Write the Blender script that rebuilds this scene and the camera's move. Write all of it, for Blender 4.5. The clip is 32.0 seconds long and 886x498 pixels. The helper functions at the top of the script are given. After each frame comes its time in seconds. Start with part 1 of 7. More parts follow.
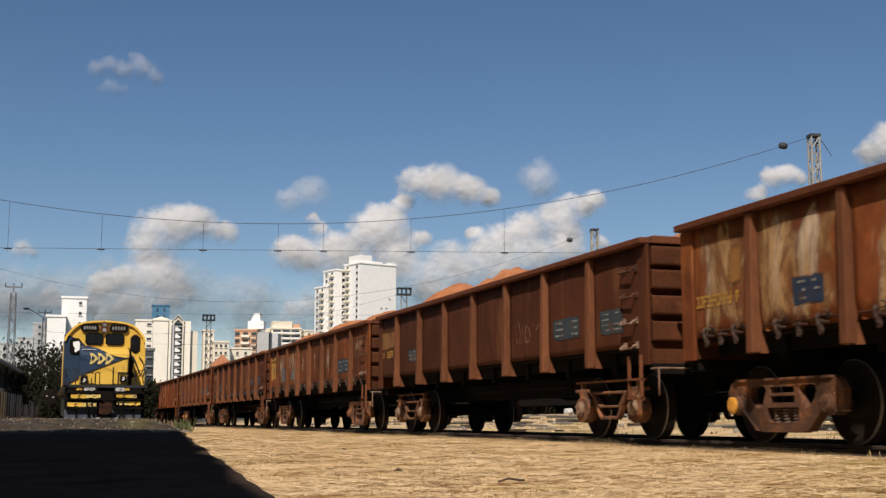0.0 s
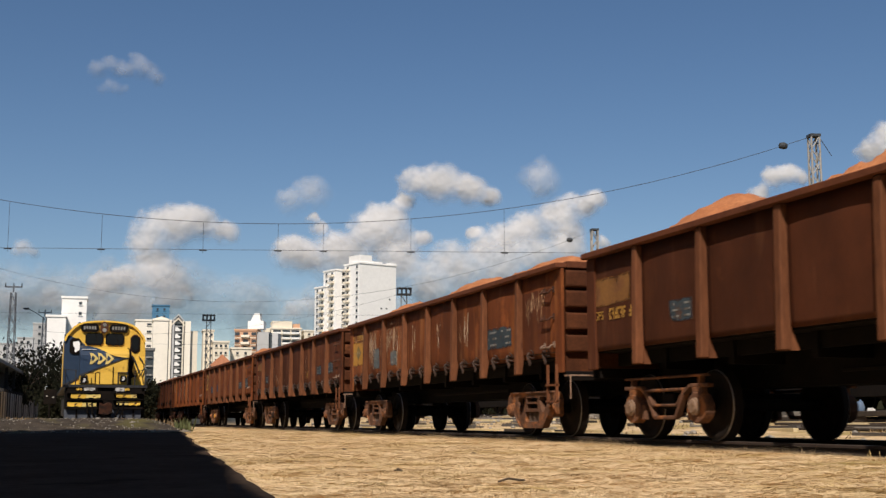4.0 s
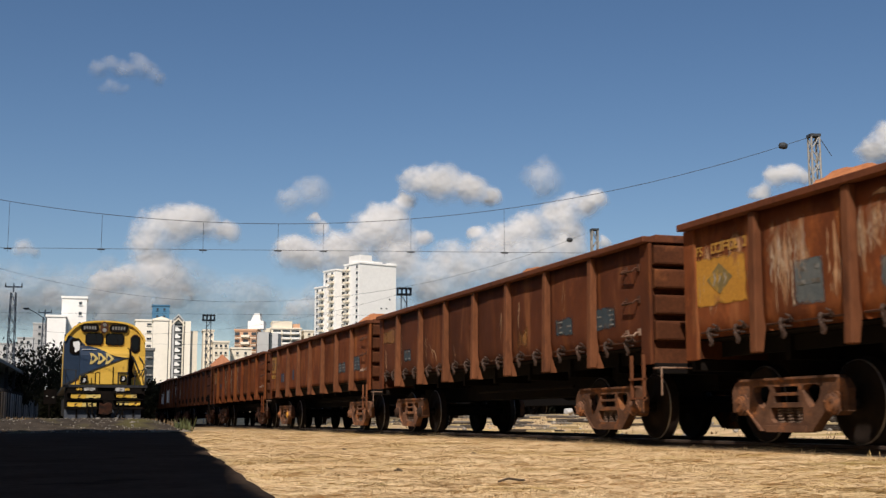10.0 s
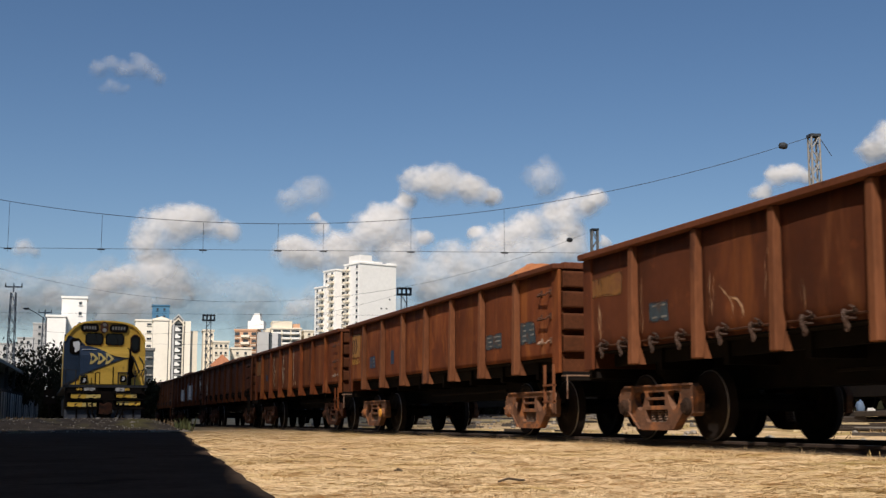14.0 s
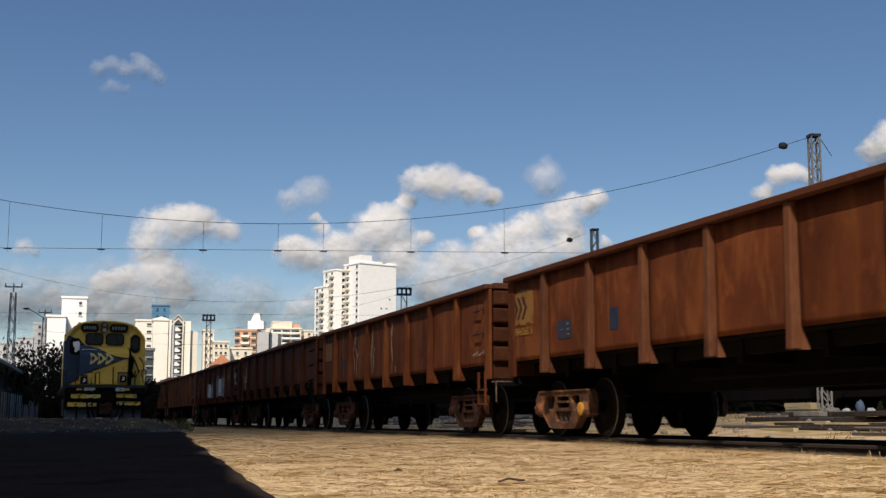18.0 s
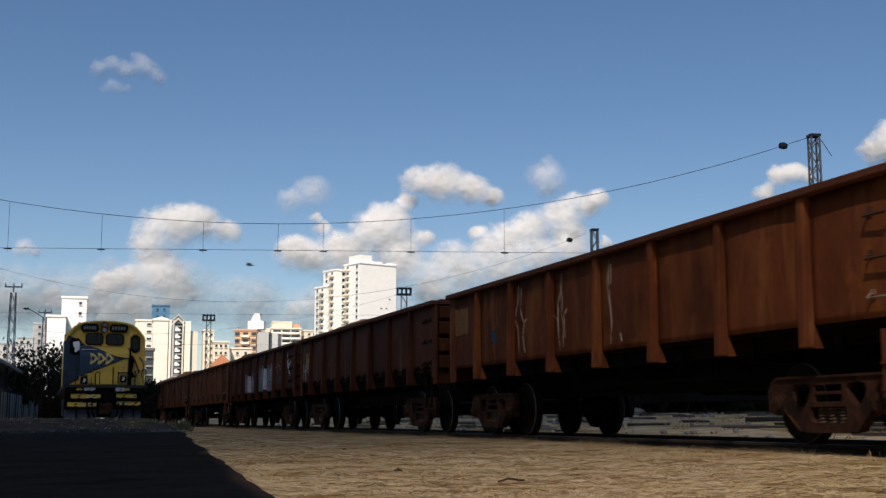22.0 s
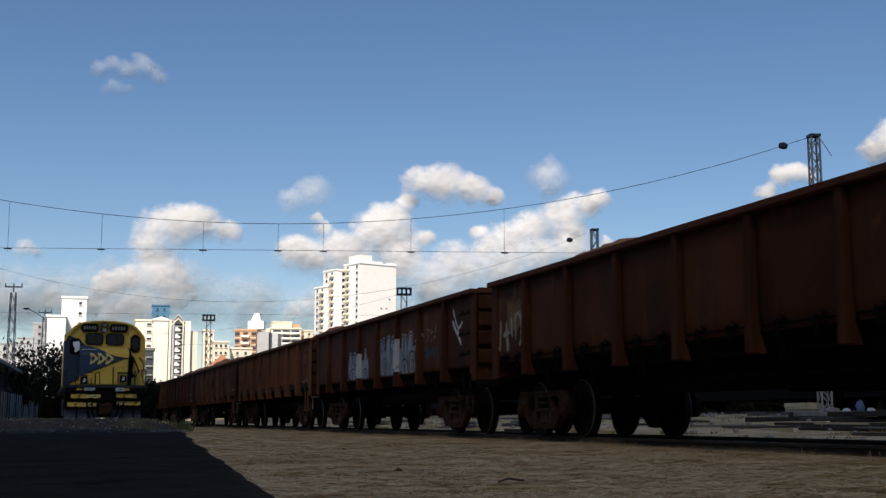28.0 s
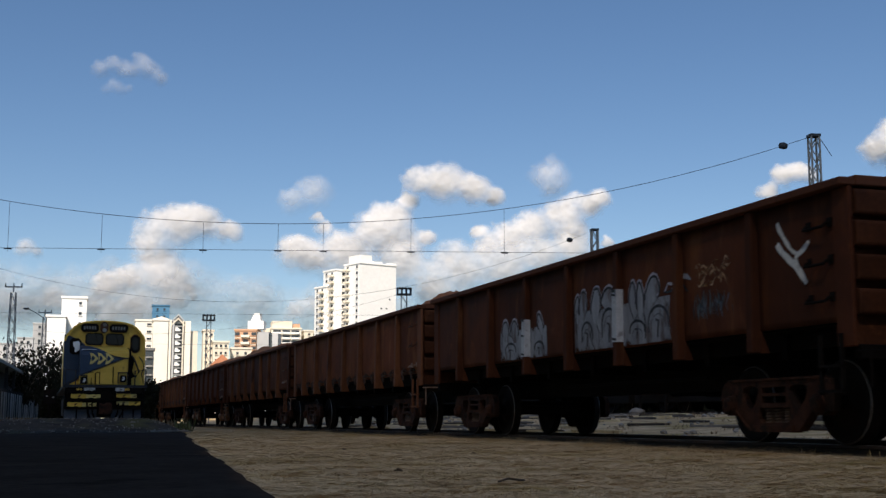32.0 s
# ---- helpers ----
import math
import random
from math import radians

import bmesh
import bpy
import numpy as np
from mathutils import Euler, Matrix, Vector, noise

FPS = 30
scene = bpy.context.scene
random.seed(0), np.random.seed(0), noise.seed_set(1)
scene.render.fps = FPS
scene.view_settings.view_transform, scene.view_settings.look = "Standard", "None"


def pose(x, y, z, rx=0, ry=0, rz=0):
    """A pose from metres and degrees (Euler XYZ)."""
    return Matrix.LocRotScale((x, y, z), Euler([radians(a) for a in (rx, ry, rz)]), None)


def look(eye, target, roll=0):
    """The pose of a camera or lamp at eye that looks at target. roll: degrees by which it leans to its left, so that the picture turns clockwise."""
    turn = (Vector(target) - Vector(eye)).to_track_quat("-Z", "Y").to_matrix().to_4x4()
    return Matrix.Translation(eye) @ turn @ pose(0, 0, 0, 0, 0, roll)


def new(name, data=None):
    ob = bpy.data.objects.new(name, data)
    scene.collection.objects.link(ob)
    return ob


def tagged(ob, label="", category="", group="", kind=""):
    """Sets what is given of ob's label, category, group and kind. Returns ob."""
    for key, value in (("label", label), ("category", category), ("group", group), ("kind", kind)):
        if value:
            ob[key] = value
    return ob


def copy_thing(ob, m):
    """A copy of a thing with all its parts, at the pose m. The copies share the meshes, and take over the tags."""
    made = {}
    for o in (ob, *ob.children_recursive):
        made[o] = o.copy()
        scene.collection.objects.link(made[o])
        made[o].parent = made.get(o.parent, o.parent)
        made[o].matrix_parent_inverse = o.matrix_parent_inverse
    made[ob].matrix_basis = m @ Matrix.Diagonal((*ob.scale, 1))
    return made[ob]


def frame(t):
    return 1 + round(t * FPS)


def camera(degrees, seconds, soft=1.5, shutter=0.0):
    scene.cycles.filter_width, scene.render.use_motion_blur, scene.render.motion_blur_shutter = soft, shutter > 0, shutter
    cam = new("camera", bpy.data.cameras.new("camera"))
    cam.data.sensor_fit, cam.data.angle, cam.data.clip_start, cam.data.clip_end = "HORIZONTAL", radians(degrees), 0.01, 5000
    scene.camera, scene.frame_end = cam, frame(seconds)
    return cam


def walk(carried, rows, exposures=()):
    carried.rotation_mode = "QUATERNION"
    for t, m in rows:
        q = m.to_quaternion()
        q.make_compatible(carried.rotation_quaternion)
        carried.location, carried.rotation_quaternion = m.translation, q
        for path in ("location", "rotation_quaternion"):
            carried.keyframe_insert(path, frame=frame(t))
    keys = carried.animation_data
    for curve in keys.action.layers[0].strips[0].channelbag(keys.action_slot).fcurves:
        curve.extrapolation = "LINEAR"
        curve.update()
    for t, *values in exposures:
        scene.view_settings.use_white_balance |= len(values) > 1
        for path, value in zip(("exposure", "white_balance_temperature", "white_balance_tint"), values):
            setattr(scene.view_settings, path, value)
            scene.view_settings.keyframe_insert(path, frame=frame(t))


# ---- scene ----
# Camera: stands on the ground at the edge of a rail yard.
EYE = (0.0, 0.0, 0.44)
cam = camera(40.0, 32.0, soft=1.4, shutter=0.5)


def heading(az, el):
    """Unit vector of a bearing (degrees right of the track) and a height angle."""
    a, e = radians(az), radians(el)
    return Vector((math.sin(a) * math.cos(e), math.cos(a) * math.cos(e), math.sin(e)))


AIM = Vector(EYE) + heading(18.264, 7.996) * 10
EXPOSURES = [(0, 0.05, 6700, 14), (6, 0.07, 6700, 14), (13, 0.10, 6700, 14), (19, 0.22, 6700, 14), (23, 0.33, 6700, 14), (28, 0.44, 6700, 14), (32, 0.46, 6700, 14)]
walk(cam, [(0, look(EYE, AIM)), (32, look(EYE, AIM))], EXPOSURES)

# Light: afternoon sun from behind and to the left, blue sky.
SUN_SIDE, SUN_UP = 30.0, 47.0
TO_SUN = heading(180 + SUN_SIDE, SUN_UP)
world = bpy.data.worlds.new("world")
scene.world = world
world.use_nodes = True
wn = world.node_tree.nodes
sky = wn.new("ShaderNodeTexSky")
sky.sky_type, sky.sun_disc = "NISHITA", False
sky.sun_elevation, sky.sun_rotation = radians(SUN_UP), radians(180 + SUN_SIDE)
sky.altitude, sky.air_density, sky.dust_density, sky.ozone_density = 900, 1.0, 0.3, 1.7
wn["Background"].inputs["Strength"].default_value = 0.066
clear = wn.new("ShaderNodeHueSaturation")     # dry, clean air: a deeper blue
clear.inputs["Hue"].default_value, clear.inputs["Saturation"].default_value, clear.inputs["Value"].default_value = 0.5, 1.17, 1.10
world.node_tree.links.new(sky.outputs[0], clear.inputs["Color"])
world.node_tree.links.new(clear.outputs[0], wn["Background"].inputs["Color"])
sun = new("sun", bpy.data.lights.new("sun", "SUN"))
sun.data.energy, sun.data.angle, sun.data.color = 4.9, radians(0.53), (1.0, 0.93, 0.82)
sun.matrix_world = look(TO_SUN * 50, (0, 0, 0))


# ---------------------------------------------------------------- materials
def mk(name, c1, c2, scale=3.0, rough=0.8, metal=0.0, spots=None, spot_scale=1.2, spot_at=0.6, spot_soft=0.08,
       stretch=(1, 1, 1), bump=0.25, bump_scale=None, vary=0.12, spec=0.3, runs=None, run_at=0.62, stain=None, fleck=0.55, bands=None, band_at=0.5):
    """A rough painted, rusty or mineral surface: two grains, spots of a third colour, bump."""
    m = bpy.data.materials.new(name)
    m.use_nodes = True
    nt = m.node_tree
    n, l = nt.nodes, nt.links
    bs = n["Principled BSDF"]
    co, info = n.new("ShaderNodeTexCoord"), n.new("ShaderNodeObjectInfo")
    add = n.new("ShaderNodeVectorMath")
    add.operation = "MULTIPLY_ADD"
    rnd = n.new("ShaderNodeCombineXYZ")
    for i in range(3):
        l.new(info.outputs["Random"], rnd.inputs[i])
    l.new(rnd.outputs[0], add.inputs[0])
    add.inputs[1].default_value = (37, 53, 71)
    l.new(co.outputs["Object"], add.inputs[2])
    mp = n.new("ShaderNodeMapping")
    mp.inputs["Scale"].default_value = stretch
    l.new(add.outputs[0], mp.inputs[0])

    def grain(s, detail=6, rg=0.6):
        t = n.new("ShaderNodeTexNoise")
        t.inputs["Scale"].default_value, t.inputs["Detail"].default_value, t.inputs["Roughness"].default_value = s, detail, rg
        l.new(mp.outputs[0], t.inputs["Vector"])
        return t.outputs["Fac"]

    def ramp(fac, a, b):
        r = n.new("ShaderNodeMapRange")
        r.inputs["From Min"].default_value, r.inputs["From Max"].default_value = a, b
        l.new(fac, r.inputs["Value"])
        return r.outputs[0]

    def mix(fac, a, b, mode="MIX"):
        x = n.new("ShaderNodeMix")
        x.data_type, x.blend_type = "RGBA", mode
        for sock, v in ((x.inputs["Factor"], fac), (x.inputs["A"], a), (x.inputs["B"], b)):
            if hasattr(v, "links"):
                l.new(v, sock)
            else:
                sock.default_value = (*v, 1) if isinstance(v, tuple) else v
        return x.outputs["Result"]

    col = mix(ramp(grain(scale), 0.3, 0.7), tuple(c1), tuple(c2))
    if spots:
        col = mix(ramp(grain(spot_scale, 8, 0.65), spot_at, spot_at + spot_soft), col, tuple(spots))
    if stain:
        col = mix(ramp(grain(0.55, 5, 0.55), 0.52, 0.66), col, tuple(stain))
    if bands:
        # broad upright bands where the rust has come through
        m3 = n.new("ShaderNodeMapping")
        m3.inputs["Scale"].default_value = (1.5, 1.5, 0.42)
        l.new(add.outputs[0], m3.inputs[0])
        t3 = n.new("ShaderNodeTexNoise")
        t3.inputs["Scale"].default_value, t3.inputs["Detail"].default_value, t3.inputs["Roughness"].default_value = 1.0, 6, 0.62
        t3.inputs["Distortion"].default_value = 0.7
        l.new(m3.outputs[0], t3.inputs["Vector"])
        col = mix(ramp(t3.outputs["Fac"], band_at, band_at + 0.17), col, tuple(bands))
    if runs:
        # rain-drawn runs: thin along the surface, long down it
        m2 = n.new("ShaderNodeMapping")
        m2.inputs["Scale"].default_value = (3.0, 3.0, 0.5)
        l.new(add.outputs[0], m2.inputs[0])
        t2 = n.new("ShaderNodeTexNoise")
        t2.inputs["Scale"].default_value, t2.inputs["Detail"].default_value, t2.inputs["Roughness"].default_value = 1.0, 3, 0.55
        l.new(m2.outputs[0], t2.inputs["Vector"])
        t2.inputs["Distortion"].default_value = 0.25
        some = n.new("ShaderNodeMath")      # runs come in groups, with clean plate between them
        some.operation = "MULTIPLY"
        l.new(ramp(t2.outputs["Fac"], run_at - 0.03, run_at + 0.16), some.inputs[0])
        l.new(ramp(grain(0.8, 3), 0.42, 0.60), some.inputs[1])
        col = mix(some.outputs[0], col, tuple(runs))
    fine = grain(scale * 11, 3)
    col = mix(fleck, col, mix(ramp(fine, 0.25, 0.75), (0.55, 0.55, 0.55), (1.35, 1.35, 1.35)), "MULTIPLY")
    hv = n.new("ShaderNodeHueSaturation")
    l.new(ramp(info.outputs["Random"], 0, 1), hv.inputs["Value"])
    hv.inputs["Value"].links[0].from_node.inputs["To Min"].default_value = 1 - vary
    hv.inputs["Value"].links[0].from_node.inputs["To Max"].default_value = 1 + vary
    l.new(col, hv.inputs["Color"])
    l.new(hv.outputs[0], bs.inputs["Base Color"])
    bs.inputs["Metallic"].default_value = metal
    bs.inputs["Specular IOR Level"].default_value = spec
    rr = n.new("ShaderNodeMapRange")
    rr.inputs["To Min"].default_value, rr.inputs["To Max"].default_value = max(rough - 0.1, 0.05), min(rough + 0.1, 1)
    l.new(fine, rr.inputs["Value"])
    l.new(rr.outputs[0], bs.inputs["Roughness"])
    if bump:
        b = n.new("ShaderNodeBump")
        b.inputs["Strength"].default_value, b.inputs["Distance"].default_value = bump, 0.02
        l.new(grain(bump_scale or scale * 5, 5), b.inputs["Height"])
        l.new(b.outputs[0], bs.inputs["Normal"])
    return m


def worn(m, lo=0.5, hi=0.8, amp=1.6, scale=2.5, stretch=(1, 1, 0.4), warp=0.0):
    """Old paint that has partly gone: where its cover, broken by noise, is thin, the surface beneath shows."""
    n, l = m.node_tree.nodes, m.node_tree.links
    co, info, rnd = n.new("ShaderNodeTexCoord"), n.new("ShaderNodeObjectInfo"), n.new("ShaderNodeVectorMath")
    rnd.operation = "MULTIPLY_ADD"
    l.new(info.outputs["Random"], rnd.inputs[0])
    rnd.inputs[1].default_value = (31, 47, 59)
    l.new(co.outputs["Object"], rnd.inputs[2])
    mp, t, at = n.new("ShaderNodeMapping"), n.new("ShaderNodeTexNoise"), n.new("ShaderNodeAttribute")
    mp.inputs["Scale"].default_value = stretch
    l.new(rnd.outputs[0], mp.inputs[0])
    l.new(mp.outputs[0], t.inputs["Vector"])
    t.inputs["Scale"].default_value, t.inputs["Detail"].default_value, t.inputs["Roughness"].default_value, t.inputs["Distortion"].default_value = scale, 7, 0.66, warp
    at.attribute_name = "cover"
    k, r = n.new("ShaderNodeMath"), n.new("ShaderNodeMapRange")
    k.operation = "MULTIPLY_ADD"
    l.new(t.outputs["Fac"], k.inputs[0])
    k.inputs[1].default_value = amp
    l.new(at.outputs["Fac"], k.inputs[2])
    r.interpolation_type = "SMOOTHSTEP"
    r.inputs["From Min"].default_value, r.inputs["From Max"].default_value = lo + amp / 2, hi + amp / 2
    l.new(k.outputs[0], r.inputs["Value"])
    l.new(r.outputs[0], n["Principled BSDF"].inputs["Alpha"])
    return m


def glassy(name, colour, rough=0.08):
    m = mk(name, colour, tuple(c * 1.3 for c in colour), rough=rough, bump=0.02, spec=0.6)
    return m


RUST = mk("rusty_paint", (0.09064, 0.02538, 0.009975), (0.1648, 0.047, 0.01663), 1.5, 0.82, spots=(0.2575, 0.0752, 0.0228), spot_scale=1.9, spot_at=0.57,
          spot_soft=0.16, stretch=(1, 1, 0.75), fleck=0.22, bump=0.3, vary=0.2, runs=(0.25, 0.096, 0.036), run_at=0.60, stain=(0.075, 0.023, 0.010), spec=0.12, bands=(0.215, 0.070, 0.020))
LIGHT_RUST = mk("orange_rusty_paint", (0.1081, 0.03102, 0.0114), (0.1905, 0.0564, 0.019), 1.5, 0.82, spots=(0.2987, 0.0893, 0.0266), spot_scale=1.9, spot_at=0.54,
                spot_soft=0.16, stretch=(1, 1, 0.75), fleck=0.22, bump=0.3, vary=0.2, runs=(0.34, 0.145, 0.058), run_at=0.575, stain=(0.095, 0.030, 0.012), spec=0.12, bands=(0.26, 0.083, 0.023))
FLAKE = worn(mk("flaking_rusty_paint", (0.36, 0.19, 0.095), (0.48, 0.29, 0.17), 2.2, 0.85, spots=(0.30, 0.12, 0.045), spot_scale=2.3, spot_at=0.52,
                spot_soft=0.14, stretch=(1, 1, 0.5), bump=0.3, vary=0.1), 0.95, 1.45, 2.6, 3.4, (1, 1, 0.26), 0.5)
RUST_DARK = mk("dark_rust", (0.05, 0.02, 0.011), (0.09, 0.035, 0.018), 2.5, 0.85, spots=(0.028, 0.016, 0.011), spot_scale=2, bump=0.3)
RUST_RIB = mk("rib_rust", (0.1126, 0.04211, 0.01976), (0.1712, 0.06633, 0.03088), 1.4, 0.75, spots=(0.0636, 0.02527, 0.01482), spot_scale=1.5, stretch=(1, 1, 0.3),
              runs=(0.19, 0.08, 0.033), run_at=0.64, spec=0.12)
# RUST darkened: darker wagon tone and cloud shade put into one colour
DARKENED_RUST = mk("darkened_rust_coat", (0.0618, 0.0188, 0.00874), (0.1009, 0.03102, 0.01282), 1.5, 0.78, spots=(0.17, 0.05076, 0.0171), spot_scale=2.1, spot_at=0.60,
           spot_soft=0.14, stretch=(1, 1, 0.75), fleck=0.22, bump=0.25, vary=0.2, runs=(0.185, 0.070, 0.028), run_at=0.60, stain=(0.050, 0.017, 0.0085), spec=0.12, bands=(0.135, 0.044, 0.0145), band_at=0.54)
UMBER = mk("dark_umber_paint", (0.05356, 0.01739, 0.008075), (0.08549, 0.02726, 0.01188), 1.5, 0.8, spots=(0.1133, 0.0376, 0.01472), spot_scale=2.1, spot_at=0.60,
           spot_soft=0.14, stretch=(1, 1, 0.75), fleck=0.22, bump=0.25, vary=0.15, runs=(0.15, 0.062, 0.028), run_at=0.62, spec=0.12, bands=(0.098, 0.034, 0.013), band_at=0.55)
RUST_RIM = mk("rim_rust", (0.09785, 0.03384, 0.0171), (0.1391, 0.04794, 0.0228), 1.8, 0.75, spots=(0.05665, 0.02256, 0.0133), spot_scale=2.2, spec=0.12)
PEELED = worn(mk("peeling_paint", (0.27, 0.135, 0.048), (0.42, 0.26, 0.12), 2.0, 0.85, spots=(0.24, 0.095, 0.032), spot_scale=1.6, spot_at=0.52,
                 spot_soft=0.1, stretch=(1, 1, 0.45), bump=0.35, runs=(0.62, 0.53, 0.41), run_at=0.55), 0.72, 1.25, 2.4, 1.7, (1, 1, 0.4), 1.3)
PALE_SPRAY = worn(mk("pale_spray_paint", (0.30, 0.26, 0.20), (0.42, 0.37, 0.29), 5, 0.8, spots=(0.24, 0.17, 0.11), spot_scale=4, spot_at=0.55), 0.35, 0.75, 1.6, 4.0)
# ends darkened: shade of the gap between wagons is put into the colour
END_RUST = mk("shaded_end_rust", (0.052, 0.019, 0.0095), (0.098, 0.034, 0.015), 1.8, 0.85, spots=(0.14, 0.05, 0.02), spot_scale=2.2, spot_at=0.6, bump=0.3, spec=0.1)
# near-black base colour: the shade below the wagons is put into it
UNDER = mk("near_black_underframe", (0.005, 0.004, 0.004), (0.011, 0.008, 0.006), 3, 0.9, spec=0.1)
BOGIE = mk("rusty_cast_steel", (0.082, 0.041, 0.026), (0.165, 0.083, 0.050), 3.2, 0.88, spots=(0.29, 0.115, 0.046), spot_scale=3.4, spot_at=0.51, spot_soft=0.12, bump=0.5, spec=0.12, stain=(0.035, 0.021, 0.015), vary=0.25)
# BOGIE darkened: cloud shade on the later wagons is put into this colour
DARKENED_BOGIE = mk("darkened_cast_steel", (0.030, 0.0125, 0.008), (0.066, 0.028, 0.0165), 5, 0.88, spots=(0.02, 0.012, 0.009), spot_scale=3.4, spot_at=0.5, bump=0.5, spec=0.1)
# wheel colour also darkened for the shade below the wagon body
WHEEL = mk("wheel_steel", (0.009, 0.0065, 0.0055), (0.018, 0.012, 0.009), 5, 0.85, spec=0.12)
TREAD = mk("worn_steel", (0.20, 0.18, 0.165), (0.30, 0.275, 0.25), 6, 0.38, metal=0.7)
ORANGE = mk("orange_cap", (0.55, 0.24, 0.03), (0.65, 0.32, 0.05), 8, 0.6)
CAP_GREY = mk("brown_cap", (0.17, 0.10, 0.062), (0.27, 0.18, 0.12), 8, 0.6)
ORE = mk("red_ore", (0.30, 0.105, 0.040), (0.46, 0.185, 0.075), 2.5, 0.95, spots=(0.25, 0.085, 0.03), spot_scale=4, bump=0.6, bump_scale=9)
BLUE_PLATE = worn(mk("faded_blue_paint", (0.024, 0.040, 0.054), (0.046, 0.064, 0.076), 5, 0.8, spots=(0.10, 0.044, 0.022), spot_scale=3.6, spot_at=0.55, spot_soft=0.16, runs=(0.12, 0.06, 0.035), run_at=0.62), 0.42, 0.85, 1.5, 3.2)
DUSTY_BLUE = worn(mk("dusty_grey_blue_paint", (0.070, 0.085, 0.092), (0.125, 0.135, 0.135), 5, 0.85, spots=(0.20, 0.13, 0.085), spot_scale=4, spot_at=0.56, spot_soft=0.14), 0.40, 0.85, 1.5, 3.2)
DRIP = worn(mk("dripped_cream_paint", (0.48, 0.355, 0.235), (0.65, 0.53, 0.40), 6, 0.8, spots=(0.34, 0.20, 0.11), spot_scale=7, spot_at=0.58, stretch=(1, 1, 0.3)), 0.40, 0.95, 2.4, 7.0)
OLIVE = mk("faded_olive_paint", (0.15, 0.115, 0.045), (0.22, 0.16, 0.06), 5, 0.8, spots=(0.38, 0.22, 0.035), spot_scale=5, spot_at=0.52)
FAINT_BLUE = worn(mk("nearly_gone_blue_paint", (0.03, 0.042, 0.05), (0.055, 0.062, 0.066), 5, 0.8), 0.75, 1.7, 1.8, 3.0)
NAVY_PLATE = worn(mk("navy_paint", (0.017, 0.030, 0.060), (0.028, 0.044, 0.080), 3, 0.7, spots=(0.07, 0.035, 0.022), spot_scale=4, spot_at=0.58), 0.35, 0.7, 1.3, 3.0)
PALE_MARK = mk("pale_lettering", (0.15, 0.155, 0.15), (0.25, 0.25, 0.235), 8, 0.7, spots=(0.09, 0.075, 0.06), spot_scale=6, spot_at=0.5)
YELLOW_PLATE = worn(mk("worn_yellow_paint", (0.36, 0.165, 0.02), (0.45, 0.23, 0.035), 2.5, 0.7, spots=(0.22, 0.085, 0.03), spot_scale=2.2, spot_at=0.56, spot_soft=0.12), 0.45, 0.8, 1.5, 2.4)
FADED_YELLOW = worn(mk("faded_ochre_paint", (0.18, 0.078, 0.021), (0.25, 0.115, 0.03), 2.5, 0.75, spots=(0.16, 0.06, 0.026), spot_scale=2.0, spot_at=0.52, spot_soft=0.15), 0.5, 1.0, 1.8, 2.2)
OCHRE_PLATE = worn(mk("dull_ochre_paint", (0.25, 0.115, 0.024), (0.33, 0.165, 0.04), 2.5, 0.75, spots=(0.17, 0.07, 0.026), spot_scale=2.2, spot_at=0.54, spot_soft=0.14), 0.45, 0.85, 1.6, 2.4)
OCHRE_MARK = mk("ochre_lettering", (0.36, 0.19, 0.03), (0.44, 0.24, 0.05), 6, 0.7, spots=(0.16, 0.06, 0.03), spot_scale=8, spot_at=0.6)
SILVER = worn(mk("silver_spray_paint", (0.20, 0.205, 0.23), (0.36, 0.37, 0.40), 6, 0.65, spots=(0.13, 0.10, 0.10), spot_scale=4, spot_at=0.52, stretch=(1, 1, 0.3)), 0.40, 0.75, 1.4, 4.0)
BRIGHT_SILVER = mk("bright_silver_paint", (0.40, 0.41, 0.43), (0.54, 0.55, 0.57), 6, 0.6, spots=(0.25, 0.24, 0.25), spot_scale=5, spot_at=0.55)
BLACK_PAINT = mk("black_paint", (0.015, 0.015, 0.017), (0.03, 0.03, 0.032), 4, 0.6)
WHITE_PAINT = worn(mk("white_spray_paint", (0.62, 0.60, 0.56), (0.72, 0.70, 0.66), 5, 0.7, spots=(0.35, 0.25, 0.2), spot_scale=7, spot_at=0.62), 0.3, 0.6, 1.2, 5.0)
GRAPHITE = worn(mk("grey_blue_spray_paint", (0.07, 0.075, 0.095), (0.12, 0.125, 0.15), 5, 0.7, spots=(0.2, 0.19, 0.2), spot_scale=5, spot_at=0.6), 0.4, 0.8, 1.6, 4.0)
LILAC = worn(mk("lilac_spray_paint", (0.34, 0.31, 0.36), (0.46, 0.43, 0.48), 6, 0.7), 0.35, 0.7, 1.6, 4.0)
BLACK_SPRAY = worn(mk("black_spray_paint", (0.012, 0.012, 0.015), (0.025, 0.025, 0.03), 4, 0.6), 0.3, 0.6, 1.2, 5.0)
CHALK = worn(mk("chalky_streak", (0.36, 0.27, 0.20), (0.52, 0.44, 0.36), 5, 0.85, spots=(0.24, 0.12, 0.06), spot_scale=5, spot_at=0.58, stretch=(1, 1, 0.3)), 0.40, 0.8, 1.8, 5.0)
SMEAR = worn(mk("pale_rust_smear", (0.36, 0.19, 0.095), (0.55, 0.36, 0.22), 5, 0.85, spots=(0.30, 0.13, 0.05), spot_scale=4, spot_at=0.55, spot_soft=0.15, stretch=(1, 1, 0.25)), 0.42, 0.95, 2.0, 4.0)
BARE = mk("worn_bare_metal", (0.20, 0.12, 0.08), (0.28, 0.19, 0.14), 6, 0.6, spots=(0.10, 0.045, 0.025), spot_scale=5, spot_at=0.5)
